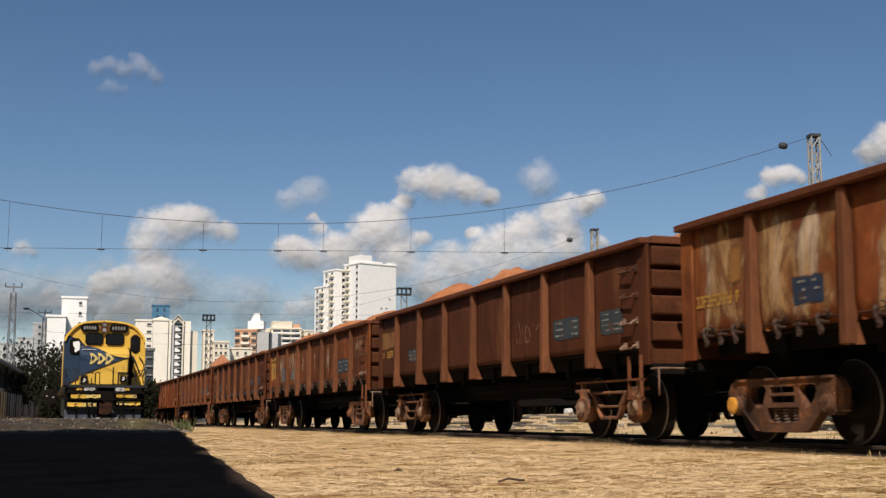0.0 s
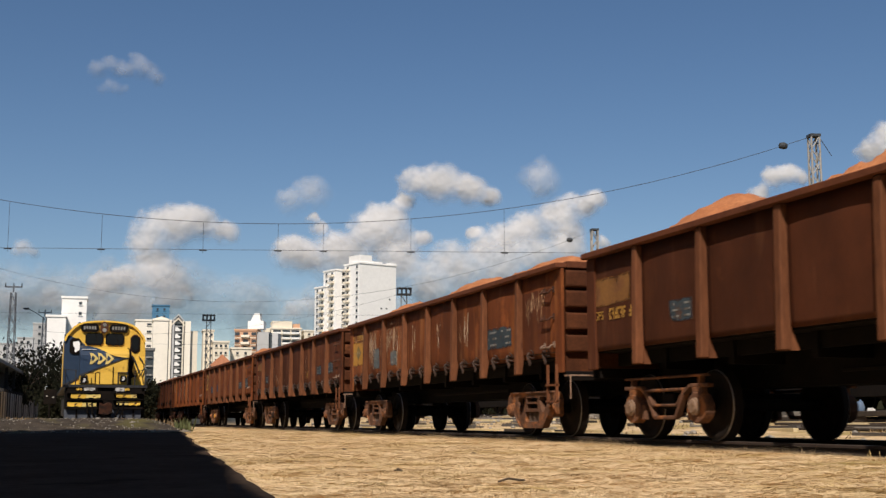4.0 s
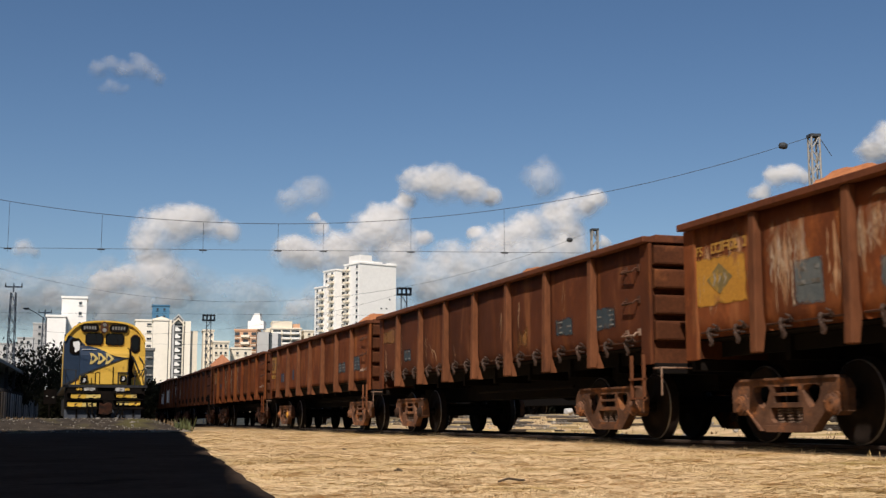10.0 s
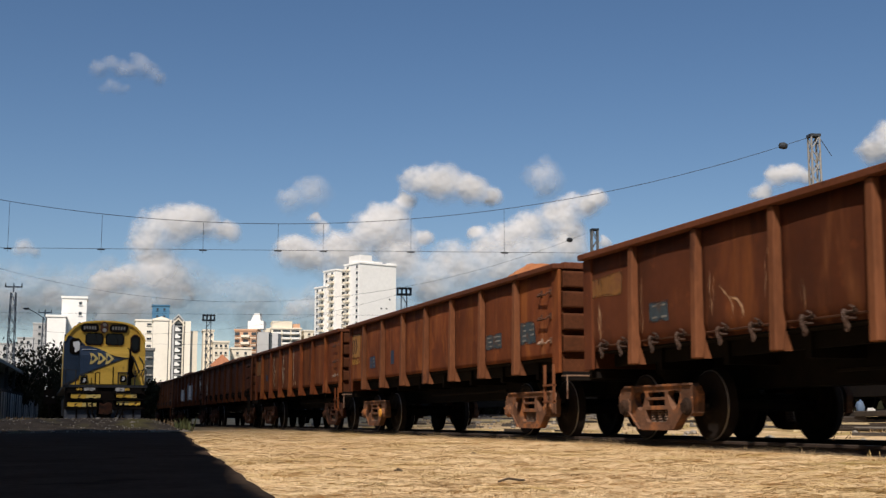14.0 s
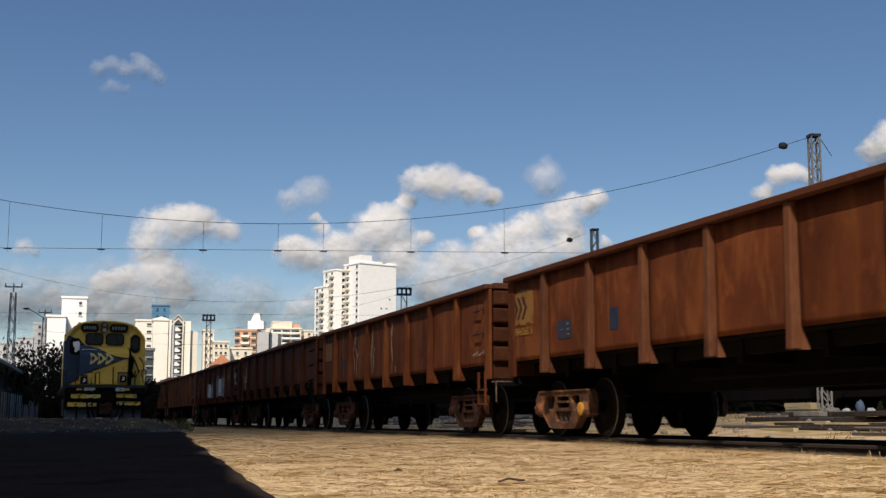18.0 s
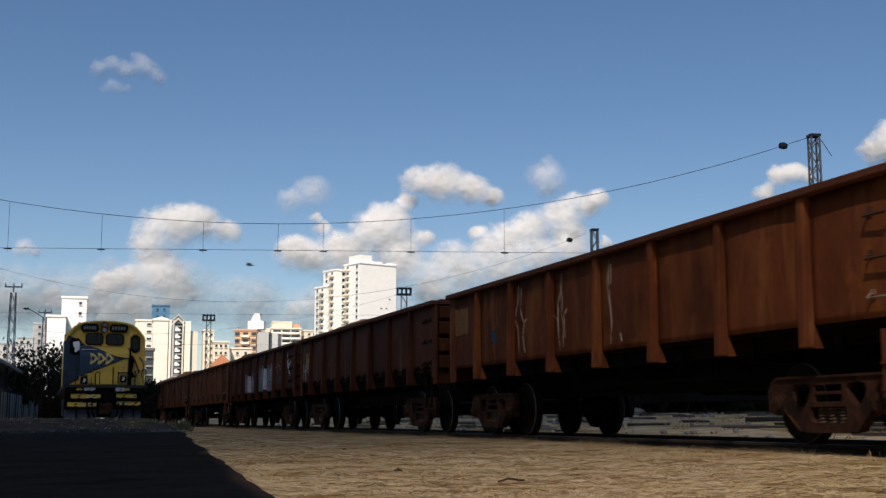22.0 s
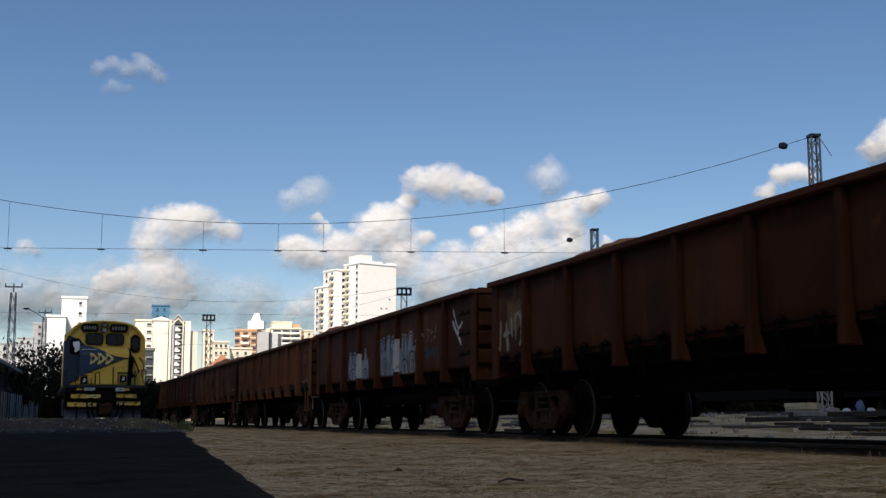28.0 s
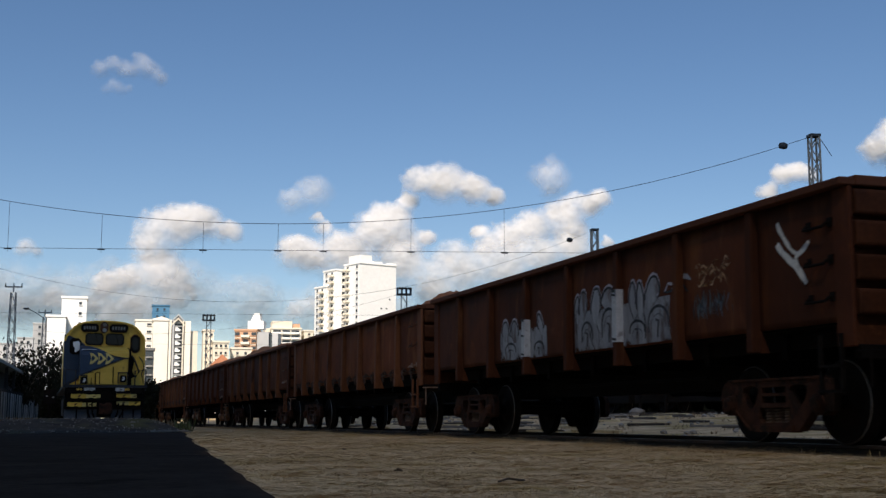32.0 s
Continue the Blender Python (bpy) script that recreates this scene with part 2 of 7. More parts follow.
SPRING = mk("brown_spring_steel", (0.10, 0.062, 0.045), (0.17, 0.115, 0.085), 6, 0.7)
LATCH = mk("dark_latch_iron", (0.032, 0.0195, 0.015), (0.080, 0.049, 0.037), 7, 0.7, spots=(0.05, 0.025, 0.016), spot_scale=6, spot_at=0.5)
BED = mk("oily_ballast", (0.022, 0.018, 0.014), (0.045, 0.036, 0.028), 4, 0.95, spots=(0.10, 0.08, 0.05), spot_scale=3, spot_at=0.66, bump=0.8, bump_scale=14, spec=0.05)
LOCO_YELLOW = mk("loco_yellow_paint", (0.66, 0.40, 0.055), (0.76, 0.475, 0.075), 2, 0.5, fleck=0.2, spots=(0.46, 0.27, 0.05), spot_scale=2.5, spot_at=0.62, bump=0.05)
PILOT = mk("grey_blue_paint", (0.045, 0.052, 0.066), (0.075, 0.083, 0.10), 3, 0.6)
MAST_DARK = mk("dark_grey_steel", (0.14, 0.145, 0.15), (0.20, 0.205, 0.21), 3, 0.6, metal=0.2)
LOCO_BLUE = mk("loco_blue_paint", (0.016, 0.032, 0.064), (0.025, 0.046, 0.085), 2, 0.45, fleck=0.2, bump=0.05)
PALE_YELLOW = mk("pale_yellow_paint", (0.62, 0.46, 0.13), (0.70, 0.54, 0.2), 3, 0.5, bump=0.05)
CAB_GLASS = mk("dark_cab_glass", (0.006, 0.007, 0.008), (0.009, 0.010, 0.011), rough=0.2, bump=0, spec=0.15)
STEEL_GREY = mk("galvanised_steel", (0.22, 0.23, 0.23), (0.30, 0.31, 0.31), 3, 0.55, metal=0.3, spots=(0.10, 0.09, 0.08), spot_scale=2)
MAST_PALE = mk("pale_concrete_mast", (0.26, 0.25, 0.23), (0.36, 0.345, 0.31), 2.5, 0.9, spots=(0.12, 0.115, 0.105), spot_scale=2.4)
WIRE = mk("dark_wire", (0.035, 0.04, 0.045), (0.05, 0.055, 0.06), 4, 0.6)
RAIL_SIDE = mk("rail_rust", (0.035, 0.023, 0.017), (0.06, 0.04, 0.03), 3, 0.85)
SLEEPER = mk("old_sleeper", (0.03, 0.024, 0.018), (0.06, 0.047, 0.037), 3, 0.95)
ASPHALT = mk("old_asphalt", (0.048, 0.034, 0.026), (0.070, 0.051, 0.040), 1.3, 0.98, spots=(0.036, 0.026, 0.02), spot_scale=0.8, bump=0.5, bump_scale=40, spec=0.0)
GRAVEL = mk("dusty_gravel", (0.030, 0.024, 0.018), (0.068, 0.054, 0.042), 2.2, 0.95, spots=(0.15, 0.13, 0.10), spot_scale=2.4, spot_at=0.60, bump=0.7, bump_scale=18, spec=0.1, stain=(0.085, 0.075, 0.03))
STRAW = mk("dry_cut_grass", (0.37, 0.25, 0.13), (0.70, 0.525, 0.315), 1.9, 1.0, spots=(0.22, 0.15, 0.07), spot_scale=1.8, spot_at=0.53,
           spot_soft=0.12, stretch=(0.8, 0.8, 1), bump=0.6, bump_scale=60, stain=(0.33, 0.245, 0.10), spec=0.03)
FIELD = mk("scrub_land", (0.060, 0.062, 0.035), (0.12, 0.115, 0.075), 0.05, 1.0, bump=0, spec=0.05)
TWIG = mk("grey_twig", (0.05, 0.035, 0.022), (0.09, 0.065, 0.045), 5, 0.9)
RUBBLE = mk("pale_rubble", (0.16, 0.14, 0.115), (0.30, 0.27, 0.23), 3, 0.95)
BLADE = mk("straw_blades", (0.46, 0.315, 0.165), (0.82, 0.64, 0.41), 2.2, 0.9, bump=0, spots=(0.31, 0.215, 0.11), spot_scale=1.7, spot_at=0.53, spot_soft=0.10, stain=(0.42, 0.30, 0.125), fleck=0.7, spec=0.03)
DULL_BLADE = mk("dull_dry_weeds", (0.16, 0.11, 0.06), (0.28, 0.20, 0.12), 3, 0.95, bump=0, spec=0.05)
WEED = mk("green_weed", (0.06, 0.075, 0.025), (0.12, 0.125, 0.055), 3, 0.8, bump=0)
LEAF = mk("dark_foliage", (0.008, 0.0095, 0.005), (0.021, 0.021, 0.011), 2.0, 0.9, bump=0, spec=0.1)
BARK = mk("bark", (0.07, 0.05, 0.035), (0.12, 0.09, 0.065), 4, 0.95, stretch=(1, 1, 0.3))
SHED_ROOF = mk("weathered_roof_sheet", (0.13, 0.13, 0.13), (0.2, 0.2, 0.195), 1.2, 0.9)
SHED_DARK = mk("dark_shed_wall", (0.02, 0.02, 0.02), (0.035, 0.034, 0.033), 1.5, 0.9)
FENCE = mk("grey_fence_sheet", (0.17, 0.165, 0.155), (0.34, 0.33, 0.31), 2, 0.8, stretch=(1, 1, 0.3))
PLASTER_W = mk("white_render", (0.82, 0.81, 0.775), (0.87, 0.86, 0.83), 0.08, 0.9, fleck=0.12, bump=0, vary=0.03)
PLASTER_I = mk("ivory_render", (0.80, 0.745, 0.63), (0.85, 0.795, 0.69), 0.08, 0.9, fleck=0.12, bump=0, vary=0.03)
PLASTER_C = mk("cream_render", (0.70, 0.63, 0.50), (0.76, 0.69, 0.57), 0.08, 0.9, fleck=0.12, bump=0, vary=0.05)
PLASTER_O = mk("terracotta_render", (0.54, 0.31, 0.19), (0.60, 0.36, 0.23), 0.08, 0.9, fleck=0.12, bump=0)
PLASTER_G = mk("grey_render", (0.42, 0.42, 0.42), (0.48, 0.48, 0.47), 0.08, 0.9, fleck=0.12, bump=0)
PLASTER_B = mk("blue_cladding", (0.055, 0.16, 0.27), (0.075, 0.20, 0.32), 0.1, 0.5, fleck=0.12, bump=0)
TILE_R = mk("red_roof_tiles", (0.42, 0.17, 0.09), (0.5, 0.22, 0.12), 0.3, 0.9, bump=0)
PANE = glassy("window_pane", (0.035, 0.04, 0.045), 0.15)
RED_PIPE = mk("red_brown_pipe", (0.17, 0.045, 0.022), (0.26, 0.075, 0.038), 4, 0.6)
FEATHER = mk("dark_feathers", (0.03, 0.032, 0.036), (0.06, 0.062, 0.068), 12, 0.8, bump=0)
PALE_BOARD = mk("pale_sawn_timber", (0.46, 0.36, 0.19), (0.60, 0.49, 0.29), 4, 0.9, stretch=(1, 0.2, 1))
SACK_W = mk("white_woven_sack", (0.40, 0.39, 0.37), (0.58, 0.57, 0.54), 5, 0.9)
SACK_B = mk("blue_plastic_sheet", (0.06, 0.10, 0.17), (0.12, 0.17, 0.24), 4, 0.6)
OLD_TIMBER = mk("weathered_timber", (0.055, 0.048, 0.04), (0.12, 0.105, 0.09), 3, 0.95, stretch=(1, 0.25, 1))



# ---------------------------------------------------------------- mesh helpers
def mesh_of(bm, name, material, smooth=False):
    me = bpy.data.meshes.new(name)
    if smooth:
        for f in bm.faces:
            f.smooth = True
    bm.to_mesh(me)
    bm.free()
    me.materials.append(material)
    return me


def part(name, bm, material, parent, label="", smooth=False):
    """Links a bmesh (or a mesh) as one mesh object under a thing or a part."""
    me = bm if isinstance(bm, bpy.types.Mesh) else mesh_of(bm, name, material, smooth)
    ob = new(name, me)
    ob.parent = parent
    return tagged(ob, label)


def thing(name, label, category, group="", bm=None, material=None, kind="", at=None, smooth=False):
    ob = new(name, mesh_of(bm, name, material, smooth) if bm is not None else None)
    if at is not None:
        ob.matrix_basis = at
    return tagged(ob, label, category, group, kind)


def box(bm, x0, x1, y0, y1, z0, z1):
    v = [bm.verts.new((x, y, z)) for x in (x0, x1) for y in (y0, y1) for z in (z0, z1)]
    for q in ((0, 1, 3, 2), (4, 6, 7, 5), (0, 4, 5, 1), (2, 3, 7, 6), (0, 2, 6, 4), (1, 5, 7, 3)):
        bm.faces.new([v[i] for i in q])
    return bm


def prism(bm, pts, a, b, axis="x"):
    """A polygon given in the plane across the axis, drawn out from a to b."""
    def place(p, s):
        return {"x": (s, p[0], p[1]), "y": (p[0], s, p[1]), "z": (p[0], p[1], s)}[axis]
    lo, hi = [bm.verts.new(place(p, a)) for p in pts], [bm.verts.new(place(p, b)) for p in pts]
    n = len(pts)
    fs = [bm.faces.new(lo[::-1]), bm.faces.new(hi)]
    for i in range(n):
        fs.append(bm.faces.new((lo[i], lo[(i + 1) % n], hi[(i + 1) % n], hi[i])))
    bmesh.ops.recalc_face_normals(bm, faces=fs)
    return bm


def tube(bm, p, q, r0, r1=None, n=8):
    p, q = Vector(p), Vector(q)
    r1 = r0 if r1 is None else r1
    d = (q - p).normalized()
    s = d.orthogonal().normalized()
    t = d.cross(s)
    lo, hi = [], []
    for i in range(n):
        a = 2 * math.pi * i / n
        w = s * math.cos(a) + t * math.sin(a)
        lo.append(bm.verts.new(p + w * r0))
        hi.append(bm.verts.new(q + w * r1))
    for i in range(n):
        bm.faces.new((lo[i], lo[(i + 1) % n], hi[(i + 1) % n], hi[i]))
    bm.faces.new(lo[::-1])
    bm.faces.new(hi)
    return bm


def lathe(bm, profile, n=32, centre=(0, 0, 0)):
    """Profile of (x, radius) turned round the x axis."""
    rings = []
    for x, r in profile:
        rings.append([bm.verts.new((centre[0] + x, centre[1] + r * math.cos(2 * math.pi * i / n), centre[2] + r * math.sin(2 * math.pi * i / n)))
                      for i in range(n)])
    for a, b in zip(rings, rings[1:]):
        for i in range(n):
            bm.faces.new((a[i], a[(i + 1) % n], b[(i + 1) % n], b[i]))
    bm.faces.new(rings[0][::-1])
    bm.faces.new(rings[-1])
    return bm


def B():
    return bmesh.new()


def sweep(bm, pts, r, n=5):
    """One continuous round rod along the points."""
    rings = []
    for i, p in enumerate(pts):
        d = (pts[min(i + 1, len(pts) - 1)] - pts[max(i - 1, 0)]).normalized()
        s = d.cross(Vector((0, 0, 1)))
        s = s.normalized() if s.length > 1e-4 else Vector((1, 0, 0))
        t = s.cross(d)
        rings.append([bm.verts.new(p + (s * math.cos(2 * math.pi * k / n) + t * math.sin(2 * math.pi * k / n)) * r) for k in range(n)])
    for a, b in zip(rings, rings[1:]):
        for k in range(n):
            bm.faces.new((a[k], a[(k + 1) % n], b[(k + 1) % n], b[k]))
    bm.faces.new(rings[0][::-1])
    bm.faces.new(rings[-1])
    bmesh.ops.recalc_face_normals(bm, faces=bm.faces)
    return bm


def soften(bm, w=0.01, seg=1):
    bmesh.ops.bevel(bm, geom=list(bm.edges), offset=w, segments=seg, affect="EDGES", clamp_overlap=True)
    return bm


# ---------------------------------------------------------------- ground, tracks
RAIL_Z = 0.16
TRAIN_X = 9.6
EDGE0, EDGE_SLOPE = 0.575, 0.0965     # the asphalt's border: x = EDGE0 + EDGE_SLOPE * y


def smooth01(a, b, v):
    t = min(max((v - a) / (b - a), 0), 1)
    return t * t * (3 - 2 * t)


def ground_z(x, y):
    z = 0.62 * smooth01(11.2, 26, x) + 0.05 * smooth01(6.5, 8.3, x)
    z += 0.012 * noise.noise((x * 0.9, y * 0.5, 0)) + 0.03 * noise.noise((x * 0.15, y * 0.1, 4))
    z += (0.016 * noise.noise((x * 2.3, y * 1.2, 9)) + 0.008 * noise.noise((x * 4.5, y * 3.1, 2))) * smooth01(0.6, 1.6, x - EDGE_SLOPE * y) * (1 - smooth01(7.6, 8.2, x))
    z += 0.42 * smooth01(40.0, 43.5, y) * (1 - smooth01(44.0, 47.0, y)) * (1 - smooth01(3.4, 5.2, x)) * smooth01(-9, -4, x)
    return z


def build_ground():
    bm = B()
    xs = [-3000, -1200, -500, -200, -90, -45, -25, -14] + [-10 + 0.5 * i for i in range(20)] + [0.2 * i for i in range(45)] + [9 + 0.5 * i for i in range(37)] + [28, 31, 36, 44, 60, 90, 200, 500, 1200, 3000]
    ys = [-3000, -1200, -400, -120, -50, -25, -12, -5] + [0.5 * i for i in range(0, 8)] + [4 + 0.25 * i for i in range(104)] + [30 + 0.5 * i for i in range(60)] + [60 + 2 * i for i in range(35)] + [135, 150, 180, 230, 320, 500, 900, 1600, 3000]
    vs = [[bm.verts.new((x, y, ground_z(x, y))) for x in xs] for y in ys]
    for j in range(len(ys) - 1):
        for i in range(len(xs) - 1):
            f = bm.faces.new((vs[j][i], vs[j][i + 1], vs[j + 1][i + 1], vs[j + 1][i]))
            f.smooth = True
    g = thing("ground", "dry cut straw-coloured grass over level ground", "ground", bm=bm, material=STRAW, kind="structure")
    g.data.materials.append(FIELD)     # scrub and streets beyond the yard
    for p in g.data.polygons:
        if not (-14 < p.center.x < 36 and -25 < p.center.y < 180):
            p.material_index = 1

    # Asphalt apron with a ragged border
    bm = B()
    prev = None
    y = -30.0
    while y < 41.5:
        e = EDGE0 + EDGE_SLOPE * y + 0.05 * noise.noise((y * 0.9, 0, 0)) + 0.10 * noise.noise((y * 0.23, 7, 0)) + 0.04 * noise.noise((y * 3, 3, 0))
        row = [bm.verts.new((x, y, max(ground_z(x, y), -0.02) + 0.025)) for x in (-40, -20, -8, -4, -2, -1, -0.4, e - 0.4 if e > 0.1 else e - 0.05)]
        row += [bm.verts.new((e, y, ground_z(e, y) + 0.022)), bm.verts.new((e + 0.03, y, ground_z(e, y) - 0.03))]
        if prev:
            for i in range(len(row) - 1):
                bm.faces.new((prev[i], prev[i + 1], row[i + 1], row[i]))
        prev = row
        y += 0.3 if y > 2 else 2.0
    bmesh.ops.recalc_face_normals(bm, faces=bm.faces)
    thing("pavement", "worn dark asphalt apron in deep building shade", "pavement", bm=bm, material=ASPHALT, kind="structure")

    # Gravel heap at the end of the locomotive's siding
    bm = B()
    nx, ny = 70, 26
    vs = []
    for j in range(ny + 1):
        yy = 39.6 + j * 0.3
        row = []
        for i in range(nx + 1):
            xx = -12 + i * 0.245
            inside = smooth01(-12, -9, xx) * (1 - smooth01(4.2, 5.1, xx)) * smooth01(39.6, 40.6, yy) * (1 - smooth01(46.0, 47.3, yy))
            row.append(bm.verts.new((xx, yy, ground_z(xx, yy) - 0.05 + inside * (0.10 + 0.05 * noise.noise((xx * 1.7, yy * 1.7, 0)) + 0.03 * noise.noise((xx * 6, yy * 6, 2))))))
        vs.append(row)
    for j in range(ny):
        for i in range(nx):
            bm.faces.new((vs[j][i], vs[j][i + 1], vs[j + 1][i + 1], vs[j + 1][i]))
    thing("gravel_bank", "low dusty gravel and rubble bank before the siding", "gravel", bm=bm, material=GRAVEL, kind="structure", smooth=True)
    rng = random.Random(5)
    bm = B()
    for _ in range(520):
        cx = rng.choice((-3.4, -1.1, 0.4, 1.7, 2.6, 3.9))
        xx, yy = max(-8, min(4.7, rng.gauss(cx, 0.7))), rng.uniform(40.2, 44.5)
        s = rng.uniform(0.008, 0.026) * (2.2 if rng.random() < 0.03 else 1)
        m = Matrix.Translation((xx, yy, ground_z(xx, yy) + 0.05 + s * 0.3)) @ Euler((rng.random() * 3, rng.random() * 3, rng.random() * 3)).to_matrix().to_4x4() @ Matrix.Diagonal((s, s * 1.5, s * 0.6, 1))
        bmesh.ops.create_cube(bm, size=1.6, matrix=m)
    thing("rubble", "small broken stones strewn over the gravel bank", "rubble", bm=bm, material=RUBBLE, kind="stuff")


def rail_mesh(y0, y1, material):
    pts = [(-0.07, 0), (0.07, 0), (0.07, 0.012), (0.012, 0.03), (0.012, 0.10), (0.034, 0.112), (0.034, 0.142), (0.026, 0.15), (-0.026, 0.15),
           (-0.034, 0.142), (-0.034, 0.112), (-0.012, 0.10), (-0.012, 0.03), (-0.07, 0.012)]
    me = mesh_of(prism(B(), pts, y0, y1, "y"), "rail", material)
    me.materials.append(TREAD)
    for p in me.polygons:
        if p.normal.z > 0.9 and p.center.z > 0.13:
            p.material_index = 1
    return me


def track(x, y0, y1, z, label, far_lift=0.0, sleepers=0):
    t = thing("railway_track", label, "railway track", kind="structure")
    me = rail_mesh(y0, y1, RAIL_SIDE)
    for side, lift in ((-1, 0), (1, far_lift)):
        r = part("rail", me, None, t)
        r.location = (x + side * 0.835, 0, z - 0.15 + lift)
    if sleepers:
        sm = mesh_of(soften(box(B(), -1.35, 1.35, -0.12, 0.12, -0.16, 0), 0.015), "sleeper", SLEEPER)
        for i in range(sleepers):
            s = part("sleeper", sm, None, t)
            s.location = (x, -3 + 0.62 * i, z - 0.152)
            s.rotation_euler = (0, 0, 0.02 * math.sin(i * 2.3))
    return t


def build_tracks():
    bm = B()
    prev = None
    for j in range(300):
        y = -40 + j * 0.8
        a, b = 8.42 + 0.10 * noise.noise((y * 0.9, 1, 0)) + 0.06 * noise.noise((y * 3, 2, 0)), 11.6 + 0.3 * noise.noise((y * 0.6, 5, 0))
        row = [bm.verts.new((x, y, ground_z(x, y) + dz)) for x, dz in ((a, 0.004), (a + 0.3, 0.02), (9.6, 0.025), (b - 0.4, 0.02), (b, 0.004))]
        if prev:
            for i in range(4):
                bm.faces.new((prev[i], prev[i + 1], row[i + 1], row[i]))
        prev = row
    thing("track_bed", "dark oil-soaked ballast under the rails", "ballast", bm=bm, material=BED, kind="structure")
    track(TRAIN_X, -70, 260, RAIL_Z, "worn rails on old sleepers sunk in dry grass", 0.02, 150)
    track(2.25, 44.2, 130, RAIL_Z + 0.02, "siding rails under the yellow locomotive")
    for x in (27.5,):
        track(x, -70, 260, ground_z(x, 30) + 0.12, "rusty yard rails lying in dry grass")


# ---------------------------------------------------------------- wagons
BODY_L, PITCH = 14.45, 15.42
RIBS = [1.87 + 1.805 * i for i in range(7)]
SIDE_Z0, SIDE_Z1, RIB_Z0 = 1.33, 2.78, 1.07
WHEEL_R = 0.48
WHEELBASE = 1.86
BOGIES = (1.9, BODY_L - 1.9)


def wheel_mesh():
    me = mesh_of(lathe(B(), [(-0.075, 0.10), (-0.085, 0.15), (-0.05, 0.18), (-0.03, 0.36), (-0.07, 0.40), (-0.072, WHEEL_R - 0.012), (-0.06, WHEEL_R),
                               (0.035, WHEEL_R + 0.006), (0.045, WHEEL_R + 0.03), (0.065, WHEEL_R + 0.028), (0.07, 0.41), (0.035, 0.37), (0.015, 0.19),
                               (0.08, 0.15), (0.08, 0.10)], 36), "wheel", WHEEL, True)
    me.materials.append(TREAD)
    for p in me.polygons:
        if WHEEL_R - 0.012 < math.hypot(p.center.y, p.center.z) < WHEEL_R - 0.003:
            p.material_index = 1
    return me


def shape_with_holes(bm, outer, holes, x0, x1):
    """A flat casting in the plane across x: an outline (y, z) with openings, drawn out from x0 to x1."""
    made = []
    for x in (x0, x1):
        edges, loops = [], []
        for loop in [outer] + holes:
            vs = [bm.verts.new((x, y, z)) for y, z in loop]
            edges += [bm.edges.new((vs[i], vs[(i + 1) % len(vs)])) for i in range(len(vs))]
            loops.append(vs)
        bmesh.ops.triangle_fill(bm, edges=edges, use_beauty=True)
        made.append(loops)
    for a, b in zip(*made):
        for i in range(len(a)):
            j = (i + 1) % len(a)
            bm.faces.new((a[i], a[j], b[j], b[i]))
    bmesh.ops.recalc_face_normals(bm, faces=bm.faces)
    return bm


def sideframe_cast(bm, s):
    """Cast side frame: slots in the middle, a spring opening and two pear-shaped windows; s is -1 on the near side."""
    x0, x1 = sorted((s * 1.225, s * 1.125))
    half = [(0.40, 0.13), (0.52, 0.16), (0.80, 0.43), (0.80, 0.64), (1.07, 0.64), (1.07, 0.40), (1.16, 0.40), (1.18, 0.70), (1.10, 0.83), (0.98, 0.87)]
    outer = half + [(-y, z) for y, z in half[::-1]]
    pear = [(0.33, 0.70), (0.36, 0.76), (0.44, 0.775), (0.58, 0.775), (0.66, 0.75), (0.68, 0.68), (0.64, 0.58), (0.54, 0.47), (0.47, 0.455), (0.41, 0.52)]
    holes = [pear, [(-y, z) for y, z in pear[::-1]],
             [(-0.25, 0.67), (-0.25, 0.755), (0.25, 0.755), (0.25, 0.67)],
             [(-0.25, 0.53), (-0.25, 0.625), (0.25, 0.625), (0.25, 0.53)],
             [(-0.27, 0.25), (-0.33, 0.30), (-0.33, 0.46), (0.33, 0.46), (0.33, 0.30), (0.27, 0.25)]]
    shape_with_holes(bm, outer, holes, x0, x1)
    # raised spring seat, top flange and axle-box housings
    prism(bm, [(-0.40, 0.115), (0.40, 0.115), (0.42, 0.21), (-0.42, 0.21)], x0 - 0.035, x1 + 0.03)
    prism(bm, [(-1.0, 0.845), (1.0, 0.845), (0.98, 0.882), (-0.98, 0.882)], x0 - 0.025, x1 + 0.03)
    for d in (-1, 1):
        prism(bm, [(d * 0.81, 0.40), (d * 0.81, 0.60), (d * 0.86, 0.66), (d * 1.01, 0.66), (d * 1.06, 0.60), (d * 1.06, 0.40), (d * 1.0, 0.35), (d * 0.87, 0.35)], x0 - 0.02, x1 + 0.05)
        prism(bm, [(d * 0.82, 0.43), (d * 0.86, 0.46), (d * 0.53, 0.13), (d * 0.48, 0.13)], x0 - 0.03, x1)
    for v in bm.verts:
        v.co.z = 0.135 + (v.co.z - 0.115) * 0.84
    return bm


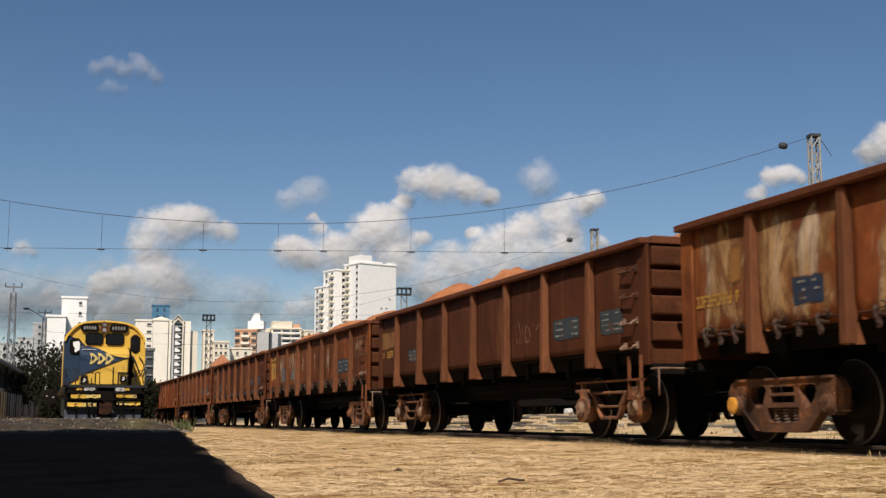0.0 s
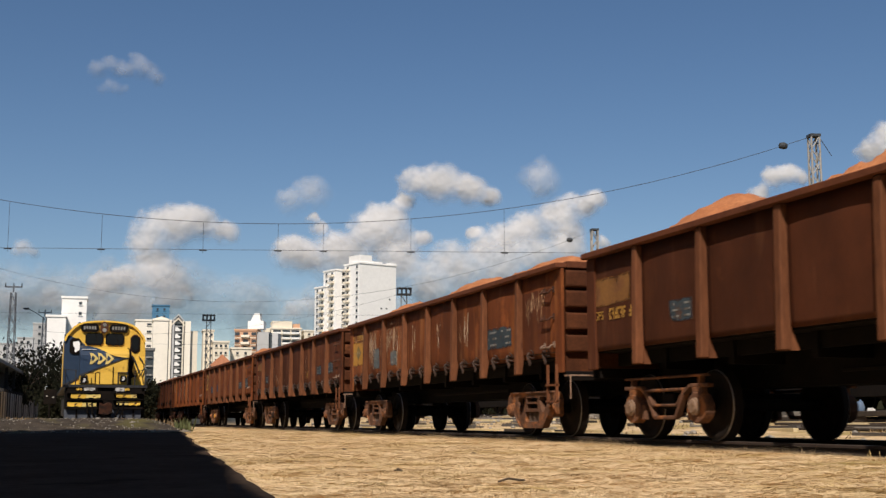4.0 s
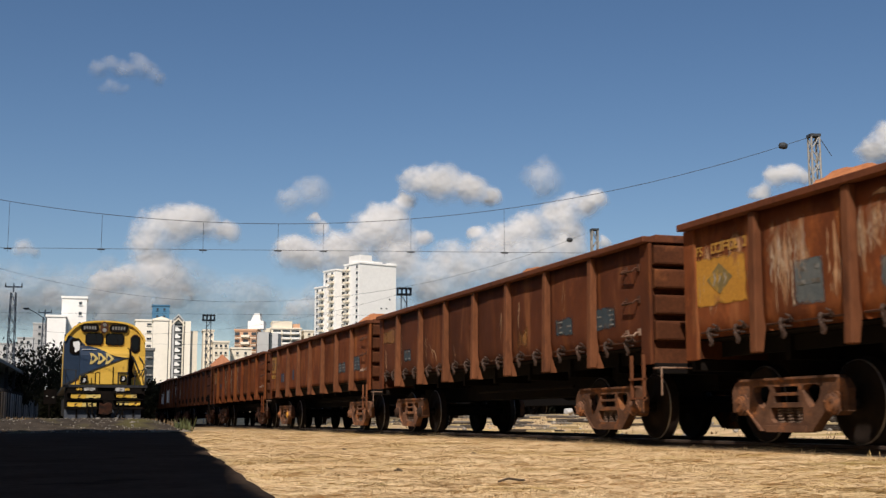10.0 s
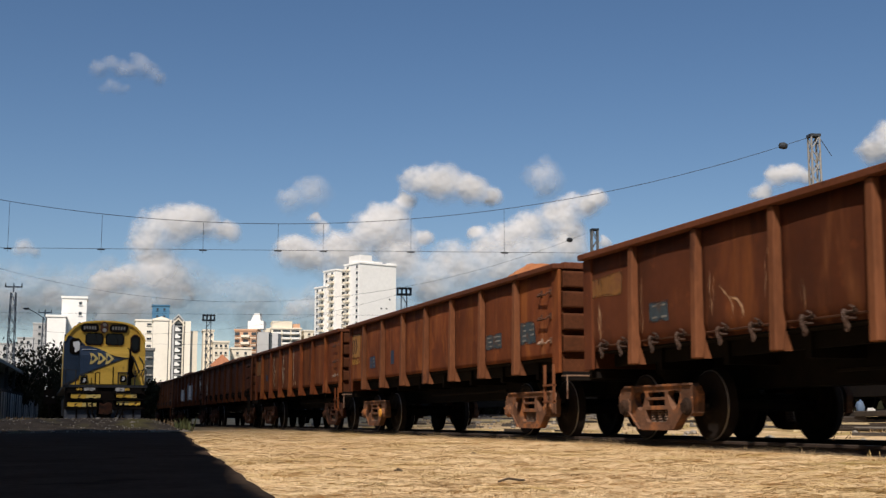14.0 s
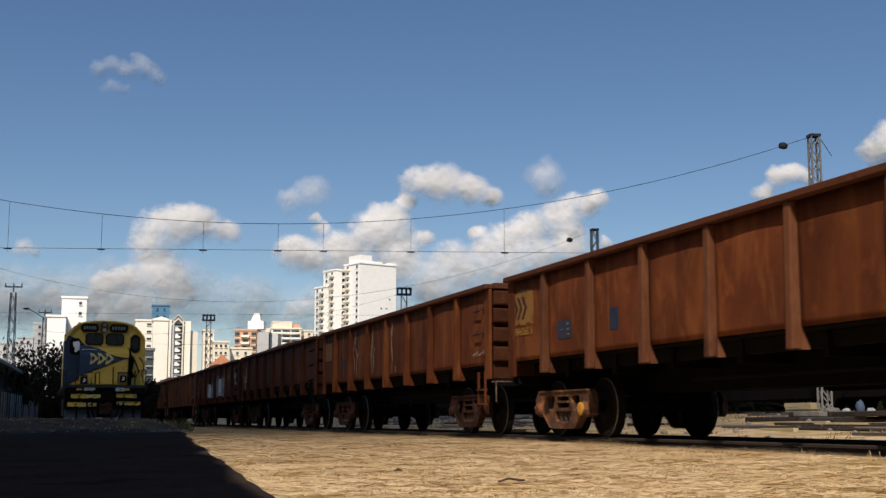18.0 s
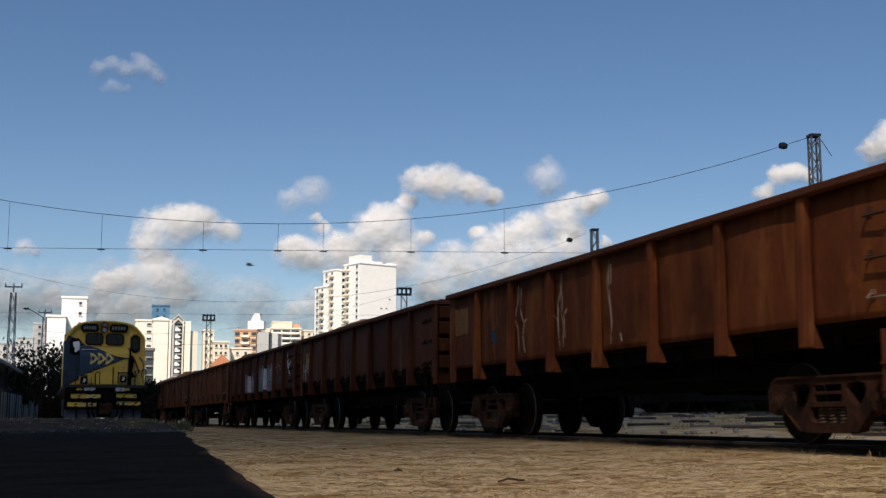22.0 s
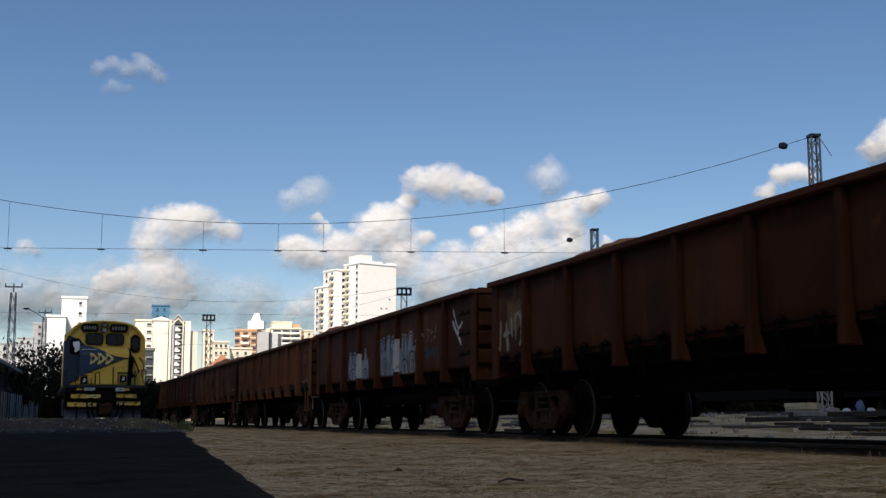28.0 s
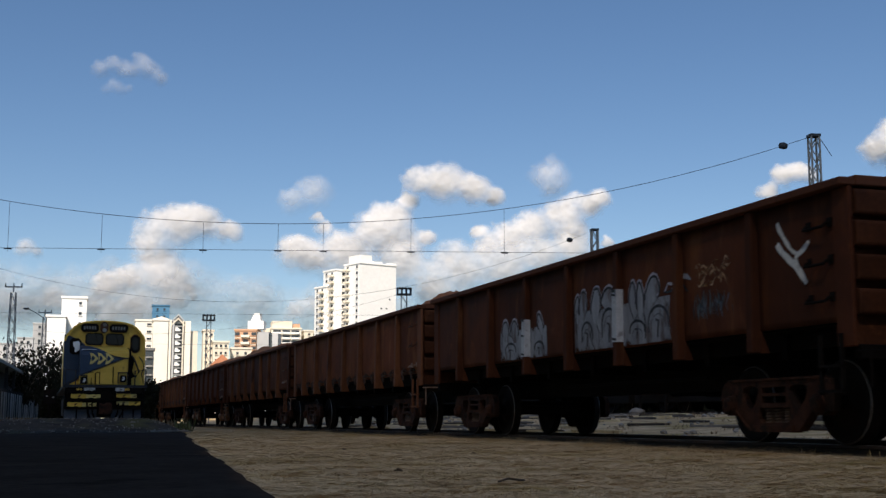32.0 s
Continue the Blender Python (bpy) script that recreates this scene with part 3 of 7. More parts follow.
def sideframe_bar(bm, s):
    """Older bogie: round axle boxes under a bent arch bar and a thin top bar."""
    x0, x1 = sorted((s * 1.18, s * 1.08))

    def bar(pts, t):
        for (ya, za), (yb, zb) in zip(pts, pts[1:]):
            n = Vector((zb - za, ya - yb)).normalized() * t / 2
            prism(bm, [(ya - n.x, za - n.y), (yb - n.x, zb - n.y), (yb + n.x, zb + n.y), (ya + n.x, za + n.y)], x0, x1)
    bar([(-1.15, 1.0), (1.2, 1.0)], 0.04)
    bar([(-1.22, 0.84), (-0.72, 0.84), (-0.54, 0.72), (-0.30, 0.34), (0.30, 0.34), (0.54, 0.72), (0.72, 0.84), (1.22, 0.84)], 0.065)
    bar([(-0.56, 0.78), (-0.34, 0.54), (0.34, 0.54), (0.56, 0.78)], 0.045)
    bar([(-0.58, 0.79), (0.58, 0.79)], 0.05)
    for d in (-1, 1):
        bar([(d * 0.98, 0.84), (d * 0.98, 1.0)], 0.06)
        ring = [(d * 0.93 + 0.25 * math.cos(k * math.pi / 6 + 0.26), WHEEL_R + 0.01 + 0.25 * math.sin(k * math.pi / 6 + 0.26)) for k in range(12)]
        prism(bm, ring, x0 - 0.02, x1 + 0.04)
        prism(bm, [(d * 0.80, 0.66), (d * 1.06, 0.66), (d * 1.06, 0.82), (d * 0.80, 0.82)], x0, x1)
        prism(bm, [(d * 0.62, 0.30), (d * 0.72, 0.30), (d * 0.72, 0.56), (d * 0.62, 0.56)], x0 + 0.02, x1)
    for v in bm.verts:
        v.co.z = 0.28 + (v.co.z - 0.30) * 0.86
    return bm


def spring_mesh():
    bm = B()
    pts = []
    for i in range(61):
        a = i / 60 * 2 * math.pi * 5
        pts.append(Vector((0.055 * math.cos(a), 0.055 * math.sin(a), 0.185 * i / 60)))
    for p, q in zip(pts, pts[1:]):
        tube(bm, p, q, 0.013, n=5)
    return mesh_of(bm, "spring", SPRING)


def latch_mesh(lug=False):
    """A door latch: a hooked arm on a short shaft between two lugs, or a plain hanging lug with an eye."""
    bm = B()
    if not lug:
        tube(bm, (-0.02, -0.17, 0.055), (-0.02, 0.17, 0.055), 0.02, n=6)
        for y in (-0.13, 0.10):
            prism(bm, [(y, 0.02), (y + 0.035, 0.02), (y + 0.03, 0.10), (y + 0.005, 0.10)], -0.05, 0.03)
        arm = [Vector((-0.03, 0.06, 0.05)), Vector((-0.075, 0.05, 0.075)), Vector((-0.10, 0.03, 0.03)), Vector((-0.095, 0.01, -0.06)), Vector((-0.07, 0.0, -0.14))]
        sweep(bm, arm, 0.024, 6)
        sweep(bm, [Vector((-0.02, -0.15, 0.055)), Vector((-0.07, -0.17, 0.10)), Vector((-0.09, -0.10, 0.13))], 0.014, 5)
    box(bm, -0.09, -0.01, -0.10, 0.10, -0.045, -0.02)
    eye = [(0.045 * math.cos(k * math.pi / 6), -0.15 + 0.06 * math.sin(k * math.pi / 6)) for k in range(12)]
    hole = [(0.018 * math.cos(k * math.pi / 4), -0.155 + 0.026 * math.sin(k * math.pi / 4)) for k in range(8)]
    shape_with_holes(bm, [(y * (1.0 if z < -0.12 else 0.8), z if z < -0.12 else z + 0.09) for y, z in eye], [hole], -0.085, -0.055)
    return mesh_of(bm, "door_latch", LATCH)


SHARED = {}


def shared(key, make):
    if key not in SHARED:
        SHARED[key] = make()
    return SHARED[key]


def build_wagon(latches, bar_bogie, caps, ladders, lugs=False, feet=True):
    """A gondola wagon at the origin: y runs back from its leading end, z from the rail head."""
    w = thing("gondola_wagon", "rust-brown open gondola wagon heaped with red ore", "freight wagon", "wagons of the moving train")
    for s in (-1, 1):
        cuts = [0.12] + RIBS + [BODY_L - 0.12]
        for i, (y0, y1) in enumerate(zip(cuts, cuts[1:])):
            p = part("side_plate", shared(("plate", s, i, latches), lambda: side_plate_mesh(y0, y1, s, latches)), None, w, "streaked rust-brown side plate")
            p.location.y = y0
        a, b = sorted((s * 1.36, s * 1.56))
        part("top_rim", soften(box(B(), a, b, 0.0, BODY_L, SIDE_Z1, 2.87), 0.012), RUST_RIM, w)
        a, b = sorted((s * 0.92, s * 1.02))
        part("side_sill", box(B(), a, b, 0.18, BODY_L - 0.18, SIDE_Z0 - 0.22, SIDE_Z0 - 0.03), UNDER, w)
        # ribs: tapered channel, wider at its head
        def rib(s=s):
            bm = B()
            prism(bm, [(s * 1.44, RIB_Z0), (s * 1.555, RIB_Z0), (s * 1.535, SIDE_Z1 - 0.5), (s * 1.522, SIDE_Z1 - 0.004), (s * 1.385, SIDE_Z1 - 0.004), (s * 1.385, SIDE_Z0 + 0.12)], -0.07, 0.07, "y")
            return mesh_of(soften(bm, 0.014), "rib", RUST_RIB)
        def gusset(s=s):
            bm = B()
            deep = 1.325 if latches else 1.31
            prism(bm, [(s * 1.43, RIB_Z0), (s * 1.43, SIDE_Z0 - 0.02), (s * 1.40, SIDE_Z0 - 0.02), (s * deep, RIB_Z0 + 0.02), (s * deep, RIB_Z0)], -0.06, -0.02, "y")
            return mesh_of(bm, "rib_foot", RUST_RIB)
        for y in RIBS:
            r = part("rib", shared(("rib", s), rib), None, w)
            r.location.y = y
            if feet:
                part("rib_foot", shared(("gusset", s, latches), gusset), None, w).location.y = y
        for y0, y1 in ((0.0, 0.30), (BODY_L - 0.30, BODY_L)):
            a, b = sorted((s * 1.405, s * 1.462))
            part("corner_post", soften(box(B(), a, b, y0, y1 - 0.004, RIB_Z0 - 0.02, SIDE_Z1 - 0.004), 0.012), RUST_RIB, w)
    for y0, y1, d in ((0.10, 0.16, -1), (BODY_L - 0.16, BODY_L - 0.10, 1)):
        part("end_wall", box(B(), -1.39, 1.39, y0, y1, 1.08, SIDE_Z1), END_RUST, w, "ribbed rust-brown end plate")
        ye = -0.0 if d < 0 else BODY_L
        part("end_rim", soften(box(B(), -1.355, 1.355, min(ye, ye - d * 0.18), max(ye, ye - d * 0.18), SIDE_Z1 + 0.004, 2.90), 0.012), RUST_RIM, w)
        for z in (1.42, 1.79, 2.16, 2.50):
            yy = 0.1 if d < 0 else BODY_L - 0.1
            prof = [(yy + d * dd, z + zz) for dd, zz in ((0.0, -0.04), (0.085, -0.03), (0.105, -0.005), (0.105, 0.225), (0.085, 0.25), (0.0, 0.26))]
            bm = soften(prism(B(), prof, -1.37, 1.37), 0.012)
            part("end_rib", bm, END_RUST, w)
        part("buffer_beam", soften(box(B(), -1.38, 1.38, min(ye, ye - d * 0.12), max(ye, ye - d * 0.12), 0.92, 1.075), 0.01), UNDER, w)
        bm = box(B(), -0.10, 0.10, min(ye, ye + d * 0.30), max(ye, ye + d * 0.30), 0.72, 0.88)
        prism(bm, [(-0.17, 0.68), (0.20, 0.68), (0.20, 0.94), (-0.17, 0.94)], ye + d * 0.30, ye + d * 0.46, "y")
        part("coupler", bm, UNDER, w)
        bm = B()
        tube(bm, (0.45, ye + d * 0.02, 0.9), (0.42, ye + d * 0.2, 0.55), 0.025, n=6)
        tube(bm, (0.42, ye + d * 0.2, 0.55), (0.25, ye + d * 0.47, 0.45), 0.025, n=6)
        part("brake_hose", bm, BLACK_PAINT, w)
    # hand brake on the leading end
    ring = [Vector((-0.72 + 0.27 * math.cos(a * math.pi / 10), -0.24, 2.15 + 0.27 * math.sin(a * math.pi / 10))) for a in range(21)]
    hb = part("brake_wheel", sweep(B(), ring, 0.018, 6), BARE, w, "worn steel hand brake wheel")
    for a in (0.4, 2.5, 4.6):
        part("spoke", tube(B(), (-0.72, -0.18, 2.15), (-0.72 + 0.27 * math.cos(a), -0.24, 2.15 + 0.27 * math.sin(a)), 0.012, n=5), BARE, hb)
    part("brake_shaft", tube(B(), (-0.72, -0.13, 1.0), (-0.72, -0.13, 2.15), 0.02, n=6), RUST_DARK, w)
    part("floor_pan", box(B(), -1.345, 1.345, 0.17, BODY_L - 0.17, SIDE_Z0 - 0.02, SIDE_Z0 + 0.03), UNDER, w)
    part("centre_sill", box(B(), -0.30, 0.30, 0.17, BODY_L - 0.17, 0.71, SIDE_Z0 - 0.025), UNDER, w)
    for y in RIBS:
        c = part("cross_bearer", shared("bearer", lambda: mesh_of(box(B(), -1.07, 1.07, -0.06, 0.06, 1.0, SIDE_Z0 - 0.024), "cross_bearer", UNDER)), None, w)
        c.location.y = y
    # brake gear under the floor
    bm = B()
    tube(bm, (0.55, 5.6, 0.80), (0.55, 6.4, 0.80), 0.16, n=14)
    part("brake_cylinder", bm, UNDER, w)
    bm = B()
    tube(bm, (-0.75, 4.2, 0.86), (-0.75, 9.0, 0.86), 0.03, n=6)
    part("brake_rod", bm, UNDER, w)
    bm = B()
    lathe(bm, [(-0.72, 0.0), (-0.70, 0.12), (-0.62, 0.18), (0.62, 0.18), (0.70, 0.12), (0.72, 0.0)], 18)
    bmesh.ops.rotate(bm, verts=bm.verts, matrix=Matrix.Rotation(math.pi / 2, 3, "Z"))
    bmesh.ops.translate(bm, verts=bm.verts, vec=(0.95, 7.6, 0.86))
    part("reservoir", bm, UNDER, w)
    # bogies and wheels
    for yb in BOGIES:
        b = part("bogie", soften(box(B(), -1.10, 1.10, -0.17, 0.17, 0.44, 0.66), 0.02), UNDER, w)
        b.location.y = yb
        for s in (-1, 1):
            fr = sideframe_bar if bar_bogie else sideframe_cast
            part("side_frame", shared((bar_bogie, s), lambda: mesh_of(soften(fr(B(), s), 0.012), "side_frame", BOGIE)), None, b, "rusty cast side frame")
            for y in () if bar_bogie else (-0.16, 0.0, 0.16):
                k = part("spring", shared("spring", spring_mesh), None, b)
                k.location = (s * 1.13, y * 1.25, 0.235)
            for y in (-WHEELBASE / 2, WHEELBASE / 2):
                bm = lathe(B(), [(0.0, 0.12), (s * 0.03, 0.12), (s * 0.035, 0.10), (s * 0.06, 0.095), (s * 0.07, 0.06)], 20)
                for q in range(3):
                    aq = q * 2.094 + 0.5
                    x0, x1 = sorted((s * 0.06, s * 0.085))
                    box(bm, x0, x1, 0.065 * math.cos(aq) - 0.014, 0.065 * math.cos(aq) + 0.014, 0.065 * math.sin(aq) - 0.014, 0.065 * math.sin(aq) + 0.014)
                c = part("axle_cap", bm, {"orange": ORANGE, "pale": CAP_GREY}.get(caps, BOGIE) if s < 0 else BOGIE, b, smooth=False)
                c.location = (s * (1.205 if bar_bogie else 1.245), y, WHEEL_R - 0.02)
        for y in (-WHEELBASE / 2, WHEELBASE / 2):
            ax = part("wheelset", shared("axle", lambda: mesh_of(tube(B(), (-1.2, 0, 0), (1.2, 0, 0), 0.085, n=14), "axle", UNDER)), None, w)
            ax.location = (0, yb + y, WHEEL_R)
            for s in (-1, 1):
                k = part("wheel", shared("wheel", wheel_mesh), None, ax)
                k.location.x = s * 0.835
                if s > 0:
                    k.rotation_euler.z = math.pi
    # ladder, grab irons and steps at the leading corner
    for z in ladders:
        bow = [(-1.40, 0.36, z + 0.03), (-1.50, 0.36, z + 0.02), (-1.535, 0.37, z - 0.02), (-1.535, 0.73, z - 0.02), (-1.50, 0.74, z + 0.02), (-1.40, 0.74, z + 0.03)]
        bm = sweep(B(), [Vector(p) for p in bow], 0.018, 6)
        for y in (0.36, 0.74):
            box(bm, -1.46, -1.43, y - 0.04, y + 0.04, z - 0.02, z + 0.08)
        part("grab_iron", bm, BARE if z < 1.7 else RUST_DARK, w)
    bm = B()
    for y in (0.18, 0.55):
        box(bm, -1.50, -1.46, y, y + 0.04, 0.55, 1.2)
    for z in (0.57, 0.84):
        box(bm, -1.52, -1.44, 0.18, 0.59, z, z + 0.03)
    part("step_ladder", bm, RUST_RIB, w)
    bm = B()
    tube(bm, (-1.40, -0.18, 1.00), (-0.7, -0.18, 1.00), 0.013, n=6)
    tube(bm, (-1.40, -0.18, 1.00), (-1.40, -0.18, 0.62), 0.013, n=6)
    tube(bm, (-1.40, -0.18, 1.00), (-1.40, 0.05, 1.00), 0.013, n=6)
    part("uncoupling_lever", bm, BARE, w)
    if latches:
        for i in range(len(RIBS) + 1):
            a = 0.30 if i == 0 else RIBS[i - 1] + 0.08
            b = BODY_L - 0.30 if i == len(RIBS) else RIBS[i] - 0.08
            for t in (0.25, 0.5, 0.75) if lugs else (0.27, 0.73):
                k = part("door_latch", shared(("latch", t == 0.5), lambda: latch_mesh(t == 0.5)), None, w)
                k.location = (-1.40, a + (b - a) * t, SIDE_Z0 + 0.05)
                k.scale = (1, 0.78, 0.82)
            hinge = tube(B(), (-1.405, a + 0.03, SIDE_Z0 + 0.075), (-1.405, b - 0.03, SIDE_Z0 + 0.075), 0.017, n=6)
            part("door_shaft", hinge, RUST_DARK, w)
    return w


def ore_heap(w, seed, tops):
    """The load: rounded heaps (place, height) poured along the wagon."""
    bm = B()
    ny, nx = 130, 26
    vs = []
    for j in range(ny + 1):
        y = 0.2 + (BODY_L - 0.4) * j / ny
        row = []
        for i in range(nx + 1):
            x = -1.39 + 2.78 * i / nx
            h = max(p * max(0, 1 - abs((y - c) / 2.0) ** 1.3) for c, p in tops)
            h = 2.66 + (0.36 + 0.72 * h) * max(0, 1 - (abs(x) / 1.39) ** 1.7) + 0.09 * noise.noise((x * 1.6, y * 1.6, seed)) + 0.06 * noise.noise((x * 4, y * 4, seed)) + 0.055 * noise.noise((x * 9, y * 9, seed))
            row.append(bm.verts.new((x, y, h if 0 < i < nx else 2.60)))
        vs.append(row)
    for j in range(ny):
        for i in range(nx):
            bm.faces.new((vs[j][i], vs[j][i + 1], vs[j + 1][i + 1], vs[j + 1][i]))
    part("ore_load", bm, ORE, w, "heaped red-brown ore", True)


def bulge(y, z):
    """How far a side plate bellies out between its ribs, pressed by years of loads."""
    cuts = [0.12] + RIBS + [BODY_L - 0.12]
    for k, (a, b) in enumerate(zip(cuts, cuts[1:])):
        if a <= y <= b:
            break
    else:
        return 0.0
    u, v = (y - a - 0.07) / (b - a - 0.14), (z - SIDE_Z0) / (SIDE_Z1 - SIDE_Z0)
    if not (0 < u < 1 and 0 < v < 1):
        return 0.0
    f = (4 * u * (1 - u)) ** 0.8 * (4 * v * (1 - v)) ** 0.7
    return f * (0.020 + 0.014 * math.sin(k * 2.3) + 0.016 * noise.noise((y * 1.5, z * 1.4, 3)))


def tuck(z, latched):
    """The doors of the latched wagons turn inwards at their foot."""
    return 0.07 * max(0.0, (SIDE_Z0 + 0.17 - z) / 0.17) ** 2 if latched else 0.0


def side_plate_mesh(y0, y1, s, latched):
    """One side plate between two ribs, dished outwards; y from its leading edge."""
    bm, ny, nz = B(), 10, 9
    g = []
    for j in range(nz + 1):
        z = SIDE_Z0 + (SIDE_Z1 - SIDE_Z0) * (j / nz) ** 1.3
        g.append([bm.verts.new((s * (1.43 + bulge(y0 + (y1 - y0) * i / ny, z) - tuck(z, latched)), (y1 - y0 - 0.002) * i / ny, z)) for i in range(ny + 1)])
    for j in range(nz):
        for i in range(ny):
            bm.faces.new((g[j][i], g[j][i + 1], g[j + 1][i + 1], g[j + 1][i])).smooth = True
    ring = g[0] + [r[-1] for r in g[1:]] + g[-1][-2::-1] + [r[0] for r in g[-2:0:-1]]
    back = [bm.verts.new((s * (1.36 if latched else 1.39), v.co.y, v.co.z)) for v in ring]
    for i in range(len(ring)):
        k = (i + 1) % len(ring)
        bm.faces.new((ring[i], ring[k], back[k], back[i]))
    bm.faces.new(back)
    bmesh.ops.recalc_face_normals(bm, faces=bm.faces)
    return mesh_of(bm, "side_plate", RUST)


def drape(bm, lift=0.0):
    """Lays paint on the dished near side."""
    for v in bm.verts:
        v.co.x -= bulge(v.co.y, v.co.z) + lift
    return bm


def plate(w, name, y0, y1, z0, z1, material, label="", x=-1.432, t=0.004, rag=0.05):
    """A painted patch that follows the dished side; its cover thins out over a ragged border."""
    bm = B()
    cover = bm.verts.layers.float.new("cover")
    ny, nz = max(5, int((y1 - y0) / 0.07)), max(5, int((z1 - z0) / 0.07))
    g = []
    for j in range(nz + 1):
        row = []
        for i in range(ny + 1):
            y, z = y0 + (y1 - y0) * i / ny, z0 + (z1 - z0) * j / nz
            v = bm.verts.new((x - t, y, z))
            v[cover] = min(1.0, min(y - y0, y1 - y, z - z0, z1 - z) / rag * 0.4 + 0.6)
            row.append(v)
        g.append(row)
    for j in range(nz):
        for i in range(ny):
            bm.faces.new((g[j][i], g[j + 1][i], g[j + 1][i + 1], g[j][i + 1]))
    return part(name, drape(bm), material, w, label)


def lines(w, y0, y1, z0, z1, n, material, seed, fill=0.8, x=-1.438):
    """Unreadable writing: rows of short bars in two columns; one row alone is a number in narrow upright bars."""
    rng = random.Random(seed)
    h = (z1 - z0) / n
    if n == 1:
        k = max(4, int((y1 - y0) / 0.085))
        step = (y1 - y0) / k
        for i in range(k):
            if i == 1:
                continue
            a, lo = y0 + step * i, z0 + h * 0.1
            bm = B()
            for q0, q1 in rng.sample(((0.0, 0.22), (0.39, 0.61), (0.78, 1.0)), 2):
                box(bm, x - 0.003, x, a, a + step * 0.74, lo + h * 0.78 * q0, lo + h * 0.78 * q1)
            u = rng.choice((0.0, 0.5))
            box(bm, x - 0.0035, x - 0.0005, a + step * u, a + step * (u + 0.26), lo, lo + h * 0.78)
            part("lettering", drape(bm), material, w)
        return
    for k in range(n):
        z = z0 + h * (k + 0.3)
        for c0, c1 in ((0.0, 0.42), (0.60, 1.0)):
            y, e1 = y0 + (y1 - y0) * c0, y0 + (y1 - y0) * (c0 + (c1 - c0) * rng.uniform(0.55, 1.0))
            while y < e1 - 0.03:
                e = min(y + rng.uniform(0.06, 0.2), e1)
                if rng.random() < fill:
                    part("lettering", drape(box(B(), x - 0.003, x, y, e - 0.02, z, z + h * 0.32)), material, w)
                y = e


def streak(w, y, z0, z1, width, seed, material=None, wander=0.03):
    """A ragged run of dripped chalky paint."""
    rng = random.Random(seed)
    bm, n = B(), 16
    cover = bm.verts.layers.float.new("cover")
    for q in range(3):
        off, cut = (q - 1) * width * 0.9, rng.uniform(0.0, 0.3) if q != 1 else 0.0
        top, low = z1 - cut * (z1 - z0), z0 + rng.uniform(0, 0.4) * (z1 - z0) * (q != 1)
        cols = []
        for i in range(n + 1):
            f = i / n
            fat = width * (1.0 if q == 1 else 0.5) * (0.2 + abs(noise.noise((f * 5, seed + q * 7, 3)) + 0.35)) * min(1, 4 * f + 0.1, 5 * (1 - f) + 0.1)
            c = y + off + wander * noise.noise((f * 3.1, seed * 1.7 + q, 0)) * 1.8
            row = [bm.verts.new((-1.4352 - 0.0006 * q, c + fat * k, top + (low - top) * f)) for k in (-0.6, 0, 0.6)]
            for v, cv in zip(row, (0.3, 0.95, 0.3)):
                v[cover] = cv
            cols.append(row)
        for i in range(n):
            for k in (0, 1):
                bm.faces.new((cols[i][k], cols[i + 1][k], cols[i + 1][k + 1], cols[i][k + 1]))
    part("paint_run", drape(bm), material or SMEAR, w)


def stroke(w, pts, width, material, name="paint_stroke", x=-1.4345, taut=False):
    """A brushed stroke along points (place, height) on the near side; taut on a flat rib."""
    bm = B()
    cover = bm.verts.layers.float.new("cover")
    rows = []
    for i, (y, z) in enumerate(pts):
        y0, z0 = pts[max(i - 1, 0)]
        y1, z1 = pts[min(i + 1, len(pts) - 1)]
        n = Vector((z1 - z0, -(y1 - y0))).normalized() * (width / 2) * (0.8 + 0.5 * abs(noise.noise((y * 5, z * 5, 1))))
        row = [bm.verts.new((x, y + n.x * k, z + n.y * k)) for k in (-1, 0, 1)]
        for v, cv in zip(row, (0.45, 1.0, 0.45)):
            v[cover] = cv if 0 < i < len(pts) - 1 else cv * 0.7
        rows.append(row)
    for a, b in zip(rows, rows[1:]):
        for k in (0, 1):
            bm.faces.new((a[k], a[k + 1], b[k + 1], b[k]))
    bm.normal_update()
    bm.faces.ensure_lookup_table()
    if bm.faces[0].normal.x > 0:
        bmesh.ops.reverse_faces(bm, faces=bm.faces)
    return part(name, bm if taut else drape(bm), material, w)


# ---------------------------------------------------------------- the moving train
def run(t):
    """Metres that the train has rolled at t seconds; it slows a little."""
    return 3.118 * t - 0.0026 * t * t


WAGONS = []
HEAPS = {0: [(1.8, 0.5), (6, 0.4), (11, 0.2)], 1: [(8.4, 0.58), (12.3, 0.66), (1.5, 0.12)], 2: [(7.3, 0.62), (3.3, 0.55), (12.3, 0.50)],
         3: [(3.2, 0.2), (6.9, 0.38), (12, 0.15)], 4: [(3.9, 0.5), (8, 0.1)], 5: [(3.0, 0.05), (10, 0.08)], 6: [(11.7, 0.5), (4.0, 0.08)], 7: [(3, 0.05), (12.5, 0.3)]}


def blue_label(w, y0, y1, z0, z1, seed, material=None, rows=3):
    plate(w, "marking_panel", y0, y1, z0, z1, material or BLUE_PLATE, "faded blue stencil panel")
    lines(w, y0 + 0.06, y1 - 0.06, z0 + 0.03, z1 - 0.02, rows, PALE_MARK, seed)


